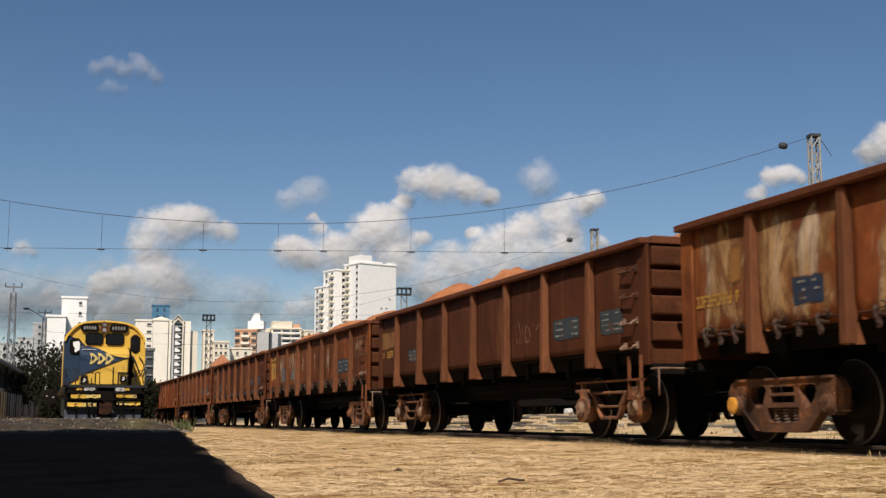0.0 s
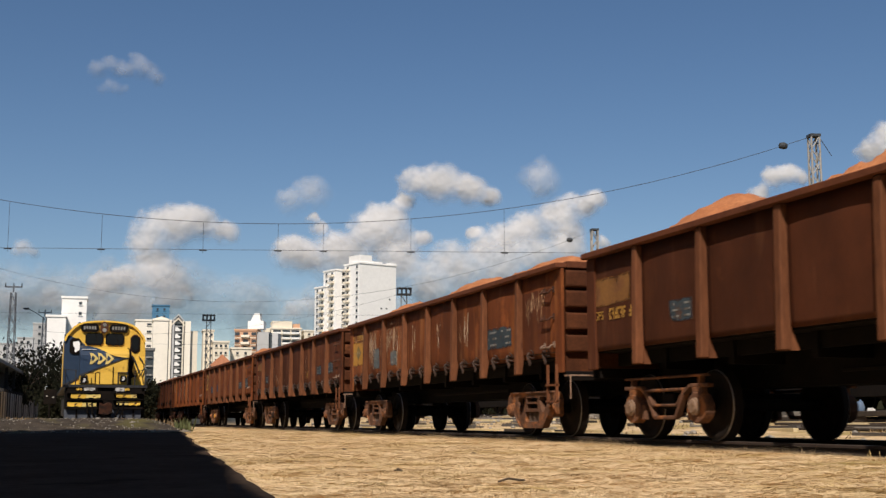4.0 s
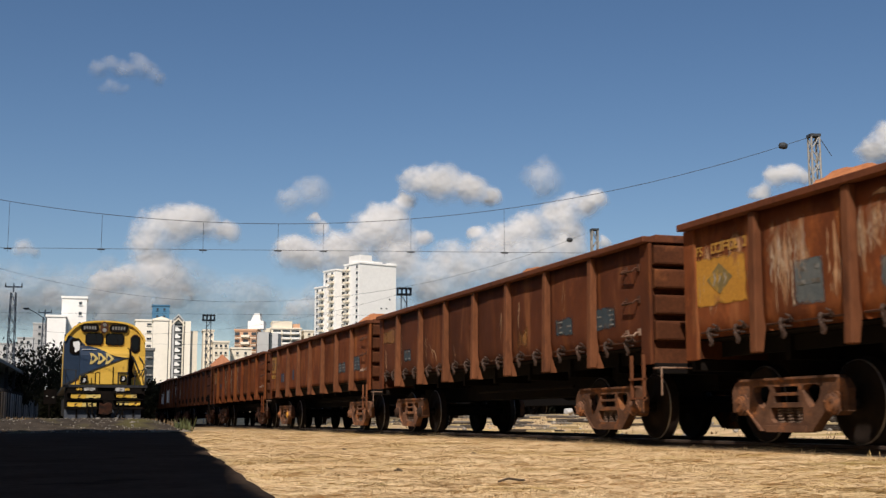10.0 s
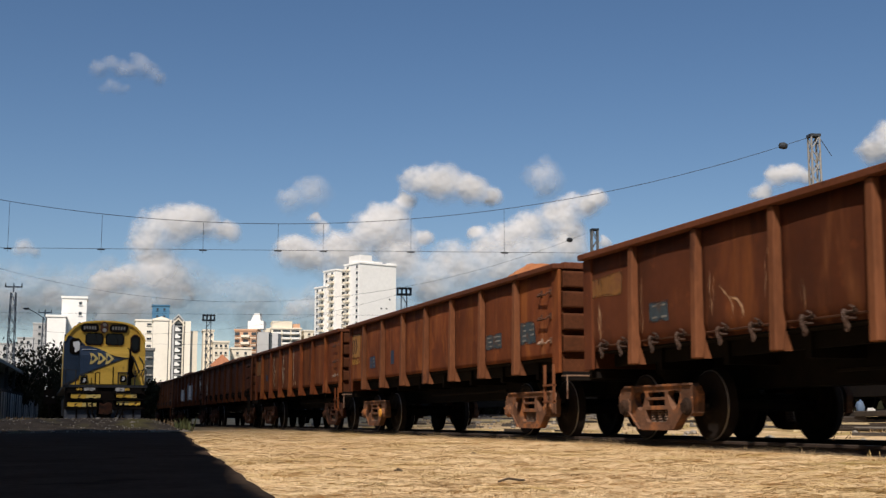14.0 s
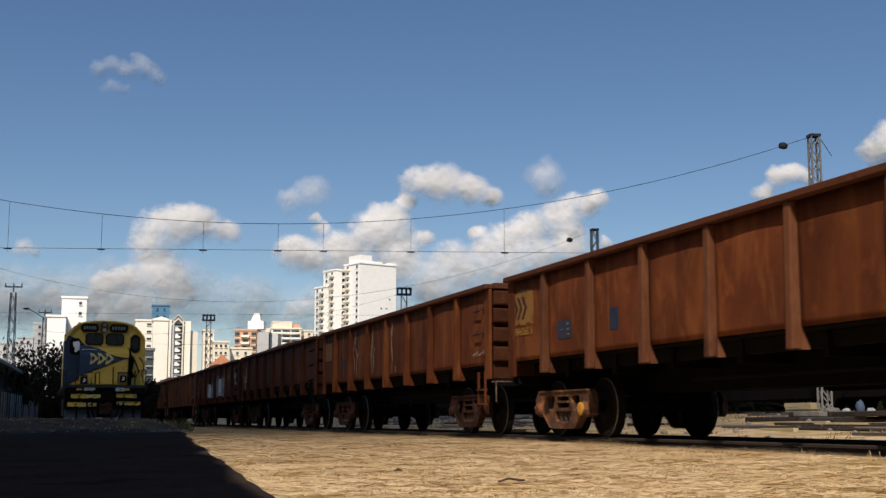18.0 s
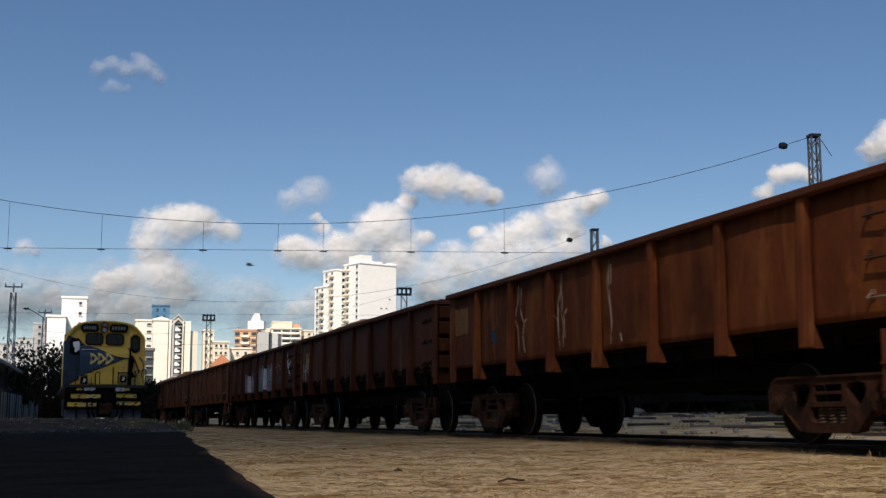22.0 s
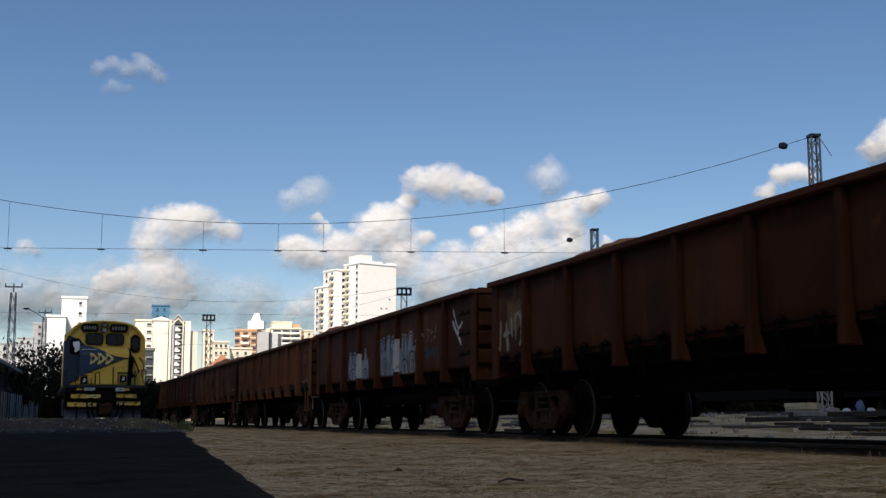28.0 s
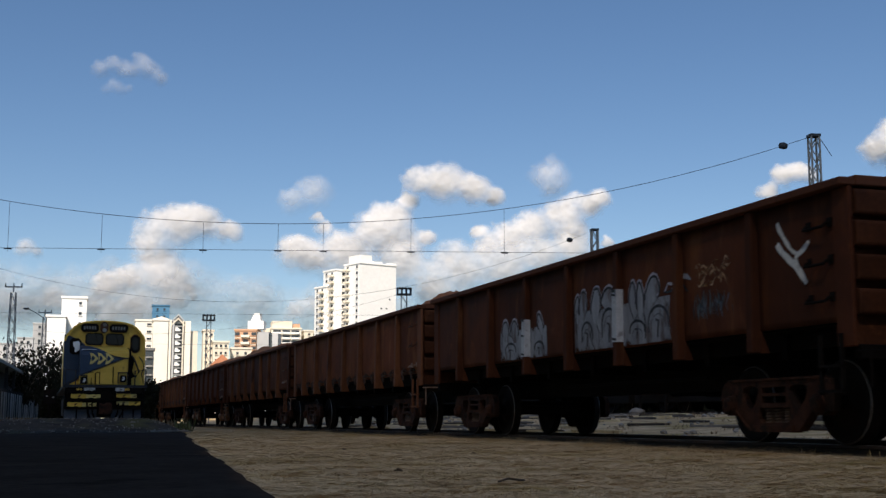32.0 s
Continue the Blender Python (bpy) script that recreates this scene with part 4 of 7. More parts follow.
def arrow_mark(w, y0, y1, z0, z1, material, n=2):
    """A plain chevron shape in place of a company mark; it points towards the leading end."""
    h, zc = (z1 - z0) / 2, (z0 + z1) / 2
    step = (y1 - y0) / (n + 1)
    for k in range(n):
        a = y1 - step * k
        bm = B()
        for s in (-1, 1):
            prism(bm, [(a, zc + s * h), (a - step * 0.5, zc + s * h), (a - step * 1.25, zc), (a - step * 0.75, zc)], -1.4405, -1.4365)
        part("mark", drape(bm), material, w)


def leaf_letter(w, tip, foot, wide, lean=0.0):
    """A sprayed leaf-shaped letter body: silver fill, lilac halo, dark outline."""
    (ya, za), (yb, zb) = tip, foot
    bm = B()
    cover = bm.verts.layers.float.new("cover")
    rows, left, right = [], [], []
    for j in range(11):
        f = j / 10
        half = wide / 2 * min(1.0, math.sin(math.pi * min(f * 0.75 + 0.08, 0.98)) ** 0.7) * (1.0 if f < 0.6 else 1 - 0.5 * (f - 0.6) / 0.4)
        y, z = ya + (yb - ya) * f + lean * math.sin(math.pi * f), za + (zb - za) * f
        row = [bm.verts.new((-1.4365, y + half * k, z)) for k in (1, 0.5, 0, -0.5, -1)]
        for v, c in zip(row, (0.6, 1, 1, 1, 0.6)):
            v[cover] = c
        rows.append(row)
        left.append((y + half, z))
        right.append((y - half, z))
    for p, q in zip(rows, rows[1:]):
        for k in range(4):
            bm.faces.new((p[k], p[k + 1], q[k + 1], q[k]))
    ob = part("spray_letter", drape(bm), SILVER, w, "silver spray-paint letter")
    over = left[7::-1] + [(ya, za + 0.02)] + right[:8]
    stroke(ob, [(y, z + 0.03) for y, z in over], 0.07, LILAC, "spray_halo", -1.4375)
    stroke(ob, over, 0.05, BLACK_SPRAY, "spray_outline", -1.4390)
    return ob


def arch_letter(w, y, z0, z1, wide, slit=True):
    """A sprayed arch over the silver ground with a dark slit inside."""
    n, r = 10, wide / 2
    way = [(y + r, z0 + 0.1)] + [(y + r * math.cos(math.pi * k / n), z1 - (z1 - z0) * 0.45 * (1 - math.sin(math.pi * k / n))) for k in range(n + 1)] + [(y - r, z0 + 0.1)]
    ob = stroke(w, way, 0.048, BLACK_SPRAY, "spray_arch", -1.4385)
    inner = [(y + (a - y) * 0.72, b - 0.11) for a, b in way[1:-1]]
    stroke(ob, inner, 0.02, GRAPHITE, "spray_drag", -1.4387)
    if slit:
        stroke(ob, [(y + 0.02, z0 + 0.02), (y + 0.01, z0 + (z1 - z0) * 0.25), (y - 0.01, z0 + (z1 - z0) * 0.55), (y + 0.07, z0 + (z1 - z0) * 0.6)], 0.045, BLACK_SPRAY, "spray_slit", -1.4389)
    return ob


def graffiti(w):
    """Spray lettering that cannot be read: a silver ground, arches on it and leaf shapes above."""
    for y0, y1, z1, name in ((3.98, 7.12, 1.98, "silver spray-paint ground"), (8.25, 10.46, 1.88, "silver spray-paint ground")):
        plate(w, "spray_ground", y0, y1, 1.36, z1, SILVER, name, -1.432, 0.0025, 0.16)
    for tip, foot, wide, lean in (((6.98, 2.22), (6.98, 1.80), 0.22, 0.03), ((6.74, 2.28), (6.80, 1.80), 0.34, 0.0), ((6.24, 2.28), (6.32, 1.76), 0.34, -0.02), ((5.85, 2.25), (5.87, 1.92), 0.46, 0.0),
                                  ((5.06, 2.25), (5.10, 1.82), 0.24, 0.0), ((4.85, 2.22), (4.86, 1.70), 0.22, -0.02), ((4.44, 2.27), (4.60, 1.84), 0.42, -0.04),
                                  ((10.2, 2.06), (10.15, 1.7), 0.36, 0.0), ((9.75, 2.04), (9.72, 1.66), 0.40, 0.0), ((8.58, 2.08), (8.42, 1.72), 0.24, 0.02)):
        leaf_letter(w, tip, foot, wide, lean)
    for y, z0, z1, wide in ((6.62, 1.40, 1.80, 0.40), (5.85, 1.42, 1.95, 0.46), (4.96, 1.42, 1.70, 0.46), (4.32, 1.40, 1.86, 0.58), (9.95, 1.38, 1.66, 0.5), (8.6, 1.38, 1.62, 0.4)):
        arch_letter(w, y, z0, z1, wide)
    for pts in ([(7.06, 1.40), (7.02, 1.62), (7.06, 1.85), (7.02, 2.05)], [(6.42, 1.40), (6.50, 1.56), (6.44, 1.72)], [(5.20, 1.98), (5.10, 1.80), (5.02, 1.70), (4.92, 1.80)], [(4.72, 1.42), (4.70, 1.62), (4.74, 1.80)],
                [(6.22, 1.42), (6.18, 1.6), (6.26, 1.74)], [(10.4, 1.40), (10.38, 1.7), (10.34, 1.9)], [(8.36, 1.42), (8.42, 1.6)]):
        stroke(w, pts, 0.035, BLACK_SPRAY, "spray_drag", -1.4388)
    # scroll at the end
    wing = stroke(w, [(4.12, 2.03), (4.02, 2.14), (3.90, 2.12), (3.86, 2.04), (3.72, 2.06)], 0.05, LILAC, "spray_scroll", -1.4365)
    stroke(wing, [(3.92, 2.06), (3.78, 2.14), (3.62, 2.19), (3.48, 2.18), (3.38, 2.12)], 0.11, SILVER, "spray_scroll", -1.4362)
    stroke(wing, [(4.14, 2.03), (4.0, 2.02), (3.86, 2.05), (3.74, 2.09), (3.60, 2.07), (3.50, 2.0), (3.46, 1.97)], 0.04, BLACK_SPRAY, "spray_outline", -1.4385)


def cap_cover(w, y):
    c = part("cap_cover", lathe(B(), [(0, 0.105), (-0.025, 0.105), (-0.04, 0.07)], 20), ORANGE, w, "orange axle-box cover")
    c.location = (-1.315, y, WHEEL_R - 0.02)


def code_letters(w, text, y, z, size, material):
    """Stencilled class letters, read from the trailing end forward."""
    cu = bpy.data.curves.new("letters", "FONT")
    cu.body, cu.size, cu.extrude = text, size, 0.0015
    tmp = bpy.data.objects.new("letters", cu)
    me = bpy.data.meshes.new_from_object(tmp)
    bpy.data.objects.remove(tmp)
    me.materials.clear()
    me.materials.append(material)
    for v in me.vertices:
        v.co.z += bulge(y - v.co.x, z + v.co.y)
    ob = part("class_letters", me, None, w)
    ob.matrix_basis = Matrix(((0, 0, -1, -1.439), (-1, 0, 0, y), (0, 1, 0, z), (0, 0, 0, 1)))


def build_train():
    plain = build_wagon(False, False, "", (2.40, 1.99, 1.58))
    old = build_wagon(False, True, "pale", (2.44, 2.06, 1.68, 1.32))
    latched = build_wagon(True, False, "", (2.43, 1.97, 1.50))
    capped = build_wagon(False, False, "pale", (2.40, 1.95, 1.54))
    capped_latched = build_wagon(True, False, "", (2.43, 1.97, 1.50), True)
    footless = build_wagon(True, False, "", (2.43, 1.97, 1.50), False, False)
    kinds = {-2: plain, -1: latched, 0: capped_latched, 1: old, 2: footless, 3: latched, 4: plain, 5: capped, 6: latched, 7: plain,
             8: latched, 9: plain, 10: old, 11: latched, 12: plain, 13: capped, 14: latched}
    used = set()
    for n, k in kinds.items():
        if k in used:
            w = copy_thing(k, pose(TRAIN_X, PITCH * n, RAIL_Z))
        else:
            w = k
            used.add(k)
            w.matrix_basis = pose(TRAIN_X, PITCH * n, RAIL_Z)
        WAGONS.append((n, w))
    byn = dict(WAGONS)
    coats = {-1: DARKENED_RUST, 0: LIGHT_RUST, 1: UMBER, 2: LIGHT_RUST, 3: DARKENED_RUST, 4: RUST, 5: RUST, 6: DARKENED_RUST, 7: DARKENED_RUST, 9: DARKENED_RUST, 10: UMBER, 13: DARKENED_RUST}
    # coats of 6, 7 and ribs of 5-7 carry painted cloud shade
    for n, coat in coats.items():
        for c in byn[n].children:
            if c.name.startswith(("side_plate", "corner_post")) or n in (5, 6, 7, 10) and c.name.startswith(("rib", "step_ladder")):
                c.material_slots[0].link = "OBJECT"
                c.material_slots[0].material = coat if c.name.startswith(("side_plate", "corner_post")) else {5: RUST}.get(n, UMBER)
    # fittings of 6 and 7 coloured near black for the cloud shade
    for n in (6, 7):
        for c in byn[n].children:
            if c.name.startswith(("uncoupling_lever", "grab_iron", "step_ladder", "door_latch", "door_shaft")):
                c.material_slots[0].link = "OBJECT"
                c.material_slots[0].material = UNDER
    # bogies that roll by in cloud shade take the darkened copy
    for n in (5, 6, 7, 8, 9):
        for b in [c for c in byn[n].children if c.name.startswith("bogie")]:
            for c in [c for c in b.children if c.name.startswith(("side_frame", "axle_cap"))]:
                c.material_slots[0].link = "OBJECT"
                c.material_slots[0].material = DARKENED_BOGIE
    for n, w in WAGONS:
        ore_heap(w, n + 20, HEAPS.get(n, HEAPS[n % 4]))
    # W0: peeling paint at the trailing end
    w = byn[0]
    tagged(w, "gondola wagon with badly peeling cream paint and ore load")
    plate(w, "peeling_patch", 12.78, 14.14, SIDE_Z0 + 0.02, SIDE_Z1 - 0.005, PEELED, "flaking cream and ochre paint", -1.432, 0.001, 0.25)
    plate(w, "peeling_patch", 10.98, 12.62, SIDE_Z0 + 0.02, SIDE_Z1 - 0.005, PEELED, "flaking cream paint", -1.432, 0.001, 0.25)
    plate(w, "peeling_patch", 9.17, 10.5, SIDE_Z0 + 0.02, SIDE_Z1 - 0.005, PEELED, "flaking cream paint", -1.432, 0.001, 0.25)
    plate(w, "yellow_patch", 12.95, 13.3, 1.95, 2.45, FADED_YELLOW, "", -1.437)
    blue_label(w, 11.33, 11.9, 1.57, 1.9, 11, NAVY_PLATE)
    lines(w, 13.05, 14.1, 1.70, 1.90, 1, OCHRE_MARK, 12, 1.0)
    cap_cover(w, BOGIES[1] + WHEELBASE / 2)
    cap_cover(byn[4], BOGIES[1] - WHEELBASE / 2)
    # W1
    w = byn[1]
    blue_label(w, 2.32, 3.39, 1.58, 1.93, 21)
    blue_label(w, 0.78, 1.60, 1.56, 1.93, 22, rows=4)
    plate(w, "marking_panel", 13.0, 14.25, 2.0, 2.45, FADED_YELLOW, "worn ochre marking panel")
    code_letters(w, "GFS", 14.2, 1.80, 0.19, OCHRE_MARK)
    lines(w, 12.95, 13.7, 1.76, 1.98, 1, OCHRE_MARK, 23, 1.0)
    blue_label(w, 11.2, 11.8, 1.6, 1.9, 24)
    for pts in ([(5.0 + 0.11 * math.cos(a), 1.84 + 0.2 * math.sin(a)) for a in [1.7 + 0.45 * i for i in range(13)]], [(4.56 + 0.11 * math.cos(a), 1.78 + 0.15 * math.sin(a)) for a in [0.5 * i for i in range(14)]],
                [(4.73, 2.06), (4.78, 1.85), (4.92, 1.68), (4.80, 1.62), (4.62, 1.72), (4.50, 1.66), (4.36, 1.80)], [(4.43, 1.92), (4.28, 1.95), (4.12, 1.84), (4.02, 1.92), (3.9, 1.78)]):
        stroke(w, pts, 0.014, SMEAR, "chalk_scribble")
    # W2
    w = byn[2]
    tagged(w, "rust-brown gondola wagon with yellow panel and chalky runs")
    for y0, y1 in ((12.78, 14.15), (10.98, 12.6), (9.17, 10.8)):
        plate(w, "flaking_patch", y0, y1, SIDE_Z0 + 0.14, SIDE_Z1 - 0.02, FLAKE, "rust with pale flaking runs", -1.432, 0.001, 0.25)
    plate(w, "repainted_patch", 0.5, 1.77, 1.42, 2.5, DARKENED_RUST, "dull brown repainted patch", -1.432, 0.003, 0.1)
    for pts, wide in (([(6.69, 2.33), (6.63, 2.2), (6.56, 2.09), (6.54, 1.98), (6.57, 1.82)], 0.06), ([(6.41, 2.34), (6.46, 2.2), (6.53, 2.08)], 0.05), ([(4.89, 2.42), (4.87, 2.2), (4.88, 2.0), (4.85, 1.75)], 0.05),
                      ([(4.69, 2.42), (4.73, 2.2), (4.74, 2.0), (4.77, 1.74)], 0.05), ([(8.54, 2.45), (8.50, 2.2), (8.53, 2.0), (8.51, 1.71)], 0.05), ([(8.33, 2.40), (8.36, 2.2), (8.35, 2.05)], 0.05)):
        stroke(w, pts, wide, DRIP, "paint_run", -1.436)
    blue_label(w, 2.26, 3.59, 1.60, 2.0, 31, rows=3)
    plate(w, "marking_panel", 12.95, 14.23, 1.73, 2.37, YELLOW_PLATE, "bright worn yellow marking panel")
    code_letters(w, "GFS", 14.28, 2.40, 0.18, OCHRE_MARK)
    lines(w, 12.95, 13.78, 2.38, 2.55, 1, OCHRE_MARK, 32, 1.0)
    part("mark", drape(prism(B(), [(13.88, 2.06), (13.58, 2.26), (13.26, 2.06), (13.58, 1.86)], -1.4405, -1.4387)), OLIVE, w, "faded olive diamond")
    for y in (14.16, 14.05, 13.93, 13.1):
        streak(w, y, 1.78, 2.3, 0.03, int(y * 40), PALE_SPRAY, 0.01)
    for y, z0, z1 in ((13.72, 1.98, 2.16), (13.60, 2.0, 2.14), (13.46, 1.98, 2.12)):
        stroke(w, [(y, z0), (y - 0.05, (z0 + z1) / 2), (y - 0.01, z1)], 0.05, PALE_SPRAY, "mark_stroke", -1.4412)
    blue_label(w, 11.40, 11.94, 1.56, 2.08, 33, DUSTY_BLUE)
    blue_label(w, 9.85, 10.45, 1.60, 1.96, 34, DUSTY_BLUE)
    stroke(w, [(11.98, 2.10), (11.97, 1.9), (11.98, 1.7), (11.97, 1.56)], 0.05, DRIP, "paint_run")
    stroke(w, [(9.83, 2.28), (9.80, 2.1), (9.83, 1.9), (9.86, 1.7), (9.90, 1.55)], 0.085, DRIP, "paint_run")
    stroke(w, [(10.60, 2.55), (10.50, 2.62), (10.36, 2.63), (10.22, 2.60)], 0.09, SMEAR, "paint_run")
    for k in range(26):
        y, z = (12.45 - 0.055 * k, 2.5) if k < 14 else (10.75 - 0.075 * (k - 14), 2.55)
        z -= 0.35 * abs(noise.noise((k * 1.7, 3.1, 0)))
        streak(w, y, z - 0.35 - 0.6 * abs(noise.noise((k * 2.3, 0.4, 0))), z, 0.035, 300 + k, (SMEAR, CHALK, DRIP)[k % 3], 0.04)
    for i, (y, z0, z1) in enumerate(((12.3, 1.5, 2.45), (12.1, 1.7, 2.5), (11.2, 1.6, 2.45), (10.7, 1.8, 2.5), (10.1, 1.6, 2.6), (9.6, 1.9, 2.5), (8.4, 1.6, 2.3),
                                     (6.6, 1.8, 2.4), (5.2, 1.7, 2.3), (4.9, 1.8, 2.3), (1.5, 1.9, 2.45), (1.3, 2.1, 2.5), (1.0, 1.9, 2.5), (0.85, 2.0, 2.5))):
        streak(w, y, z0, z1, 0.10, 40 + i)
    # W3
    w = byn[3]
    blue_label(w, 1.12, 1.93, 1.64, 1.98, 51, rows=4)
    blue_label(w, 2.65, 3.36, 1.64, 1.94, 52)
    plate(w, "marking_panel", 13.1, 14.3, 2.13, 2.48, FADED_YELLOW, "faded ochre marking panel")
    blue_label(w, 11.7, 12.26, 1.63, 1.92, 53)
    plate(w, "smear_patch", 4.62, 5.12, 1.53, 1.92, FADED_YELLOW, "pale rubbed patch", -1.432, 0.003, 0.12)
    for pts in ([(10.42, 2.0), (10.28, 1.88), (10.14, 1.78), (10.08, 1.66), (10.10, 1.54)], [(10.12, 1.80), (9.98, 1.76), (9.88, 1.66), (9.86, 1.53)]):
        stroke(w, pts, 0.05, SMEAR, "paint_run")
    for i, (y, z0, z1) in enumerate(((10.9, 1.55, 2.3), (10.6, 1.6, 2.2), (13.9, 1.5, 2.1), (12.5, 1.5, 2.3), (9.3, 1.7, 2.4), (8.6, 1.5, 1.9), (7.4, 1.6, 2.2), (5.9, 1.7, 2.3), (5.0, 1.9, 2.4), (3.0, 2.0, 2.5))):
        streak(w, y, z0, z1, 0.05, 60 + i)
    # W4
    w = byn[4]
    blue_label(w, 2.64, 3.57, 1.60, 1.89, 71)
    blue_label(w, 1.02, 1.78, 1.60, 2.0, 72, rows=4)
    plate(w, "marking_panel", 13.25, 14.32, 1.95, 2.58, OCHRE_PLATE, "yellow panel with a dark chevron mark")
    arrow_mark(w, 13.4, 14.25, 2.06, 2.46, RUST_DARK, 3)
    lines(w, 13.3, 14.3, 1.76, 1.93, 1, OCHRE_MARK, 73, 1.0)
    blue_label(w, 11.66, 12.19, 1.60, 1.90, 74, NAVY_PLATE)
    plate(w, "marking_panel", 9.97, 10.27, 1.63, 1.96, NAVY_PLATE, "small navy panel")
    # W5: white scribbles
    w = byn[5]
    tagged(w, "gondola wagon with dripping white paint scribbles")
    plate(w, "marking_panel", 13.3, 14.3, 1.95, 2.58, FADED_YELLOW, "faded ochre panel")
    plate(w, "marking_panel", 11.68, 11.98, 1.72, 1.95, NAVY_PLATE, "small navy panel")
    for pts in ([(10.62, 2.68), (10.65, 2.38), (10.8, 2.08), (10.64, 1.9), (10.61, 1.42)], [(10.46, 2.64), (10.53, 2.23), (10.34, 2.0), (10.41, 1.75), (10.32, 1.45)],
                [(10.84, 2.09), (10.67, 1.99)], [(10.17, 2.07), (10.37, 1.98)], [(8.65, 2.7), (8.7, 2.41), (8.81, 2.22), (8.83, 1.91), (8.77, 1.43)],
                [(8.66, 2.4), (8.63, 2.05), (8.59, 1.81), (8.65, 1.41)], [(9.16, 2.1), (9.09, 1.77)], [(9.16, 2.08), (8.83, 1.91)], [(8.43, 2.11), (8.58, 2.0), (8.56, 1.61)],
                [(6.9, 2.7), (6.92, 2.27), (6.85, 2.01), (6.82, 1.73), (6.89, 1.42)], [(6.84, 2.62), (6.82, 2.26)], [(6.54, 1.57), (6.53, 1.43)]):
        fine = []
        for (a, za), (b, zb) in zip(pts, pts[1:]):
            for k in range(4):
                f = k / 4
                fine.append((a + (b - a) * f + 0.02 * noise.noise((a * 9, (za + (zb - za) * f) * 7, 0)), za + (zb - za) * f))
        stroke(w, fine + [pts[-1]], 0.06, DRIP)
        if len(pts) > 3:
            stroke(w, [(y + 0.07 - 0.05 * f / len(fine), z) for f, (y, z) in enumerate(fine)], 0.04, SMEAR, "paint_run", -1.4335)
    # W6
    w = byn[6]
    for pts, wide in (([(14.01, 2.11), (14.0, 2.0), (14.02, 1.85), (14.03, 1.7), (14.06, 1.55)], 0.16), ([(14.16, 1.62), (14.08, 1.60), (14.02, 1.56)], 0.10), ([(13.70, 2.10), (13.69, 1.95), (13.68, 1.8), (13.66, 1.65), (13.64, 1.53)], 0.17),
                      ([(13.88, 1.84), (13.75, 1.86), (13.62, 1.87), (13.50, 1.85)], 0.15), ([(13.46, 2.20), (13.45, 2.05), (13.46, 1.9), (13.44, 1.78)], 0.16),
                      ([(13.27, 1.72), (13.25, 1.9), (13.27, 2.08), (13.20, 2.20), (13.07, 2.19), (12.99, 2.05), (12.96, 1.9), (12.98, 1.72), (13.10, 1.62)], 0.13)):
        stroke(w, pts, wide, PALE_SPRAY, "spray_stroke", -1.437)
    plate(w, "marking_panel", 12.66, 13.8, 1.78, 2.52, FADED_YELLOW, "faded ochre panel", -1.432, 0.001, 0.2)
    plate(w, "marking_panel", 11.45, 12.2, 1.55, 1.98, FAINT_BLUE, "faint blue-grey stencil panel", -1.432, 0.003, 0.2)
    plate(w, "marking_panel", 9.8, 10.5, 1.55, 1.95, FAINT_BLUE, "faint blue-grey stencil panel", -1.432, 0.003, 0.2)
    # W7: large lettering
    w = byn[7]
    tagged(w, "gondola wagon covered with silver bubble graffiti")
    graffiti(w)
    for y, z0, z1 in ((RIBS[4], 1.38, 2.03), (RIBS[2], 1.42, 2.2)):
        wrap = prism(B(), [(-1.431, z1), (-1.5395, z1), (-1.5565, z0), (-1.431, z0)], y - 0.0735, y + 0.0735, "y")
        rib = part("painted_rib", wrap, BRIGHT_SILVER, w, "bright silver paint over a rib")
        for k, (f, tall) in enumerate(((0.02, 0.05), (0.93, 0.06), (0.52 if y > 8 else 0.86, 0.05))):
            z = z0 + (z1 - z0) * f
            part("spray_outline", prism(B(), [(y - 0.07, z), (y + 0.06, z + 0.02), (y + 0.06, z + tall), (y - 0.07, z + tall * 0.7)], -1.5610, -1.5570), BLACK_PAINT, rib)
    rng = random.Random(77)
    for i in range(34):
        y, z = rng.uniform(2.5, 3.3), rng.uniform(2.0, 2.26)
        stroke(w, [(y, z), (y - 0.07, z + rng.uniform(-0.09, 0.12)), (y - 0.16, z + rng.uniform(-0.05, 0.08))], rng.uniform(0.03, 0.06), (SMEAR, SMEAR, FADED_YELLOW)[i % 3], "faded_scrawl")
    for i in range(34):
        y, z = rng.uniform(2.33, 3.36), rng.uniform(1.56, 1.66)
        stroke(w, [(y, z), (y + rng.uniform(-0.03, 0.03), z + 0.12), (y + rng.uniform(-0.07, 0.07), z + rng.uniform(0.2, 0.32))], rng.uniform(0.025, 0.06), (GRAPHITE, BLUE_PLATE, DUSTY_BLUE)[i % 3], "faded_scrawl", -1.4365)
    stroke(w, [(1.36, 2.57), (1.33, 2.50), (1.25, 2.40), (1.17, 2.31), (1.08, 2.22), (0.95, 2.14), (0.84, 2.19), (0.74, 2.27)], 0.075, WHITE_PAINT, "spray_arrow")
    stroke(w, [(1.37, 2.32), (1.34, 2.28), (1.22, 2.18), (1.11, 2.10), (0.99, 2.02), (0.90, 1.93), (0.80, 1.80)], 0.10, WHITE_PAINT, "spray_arrow", -1.437)
    stroke(w, [(0.96, 2.15), (0.98, 2.10), (0.95, 2.03), (0.92, 1.96)], 0.06, WHITE_PAINT, "spray_arrow", -1.439)


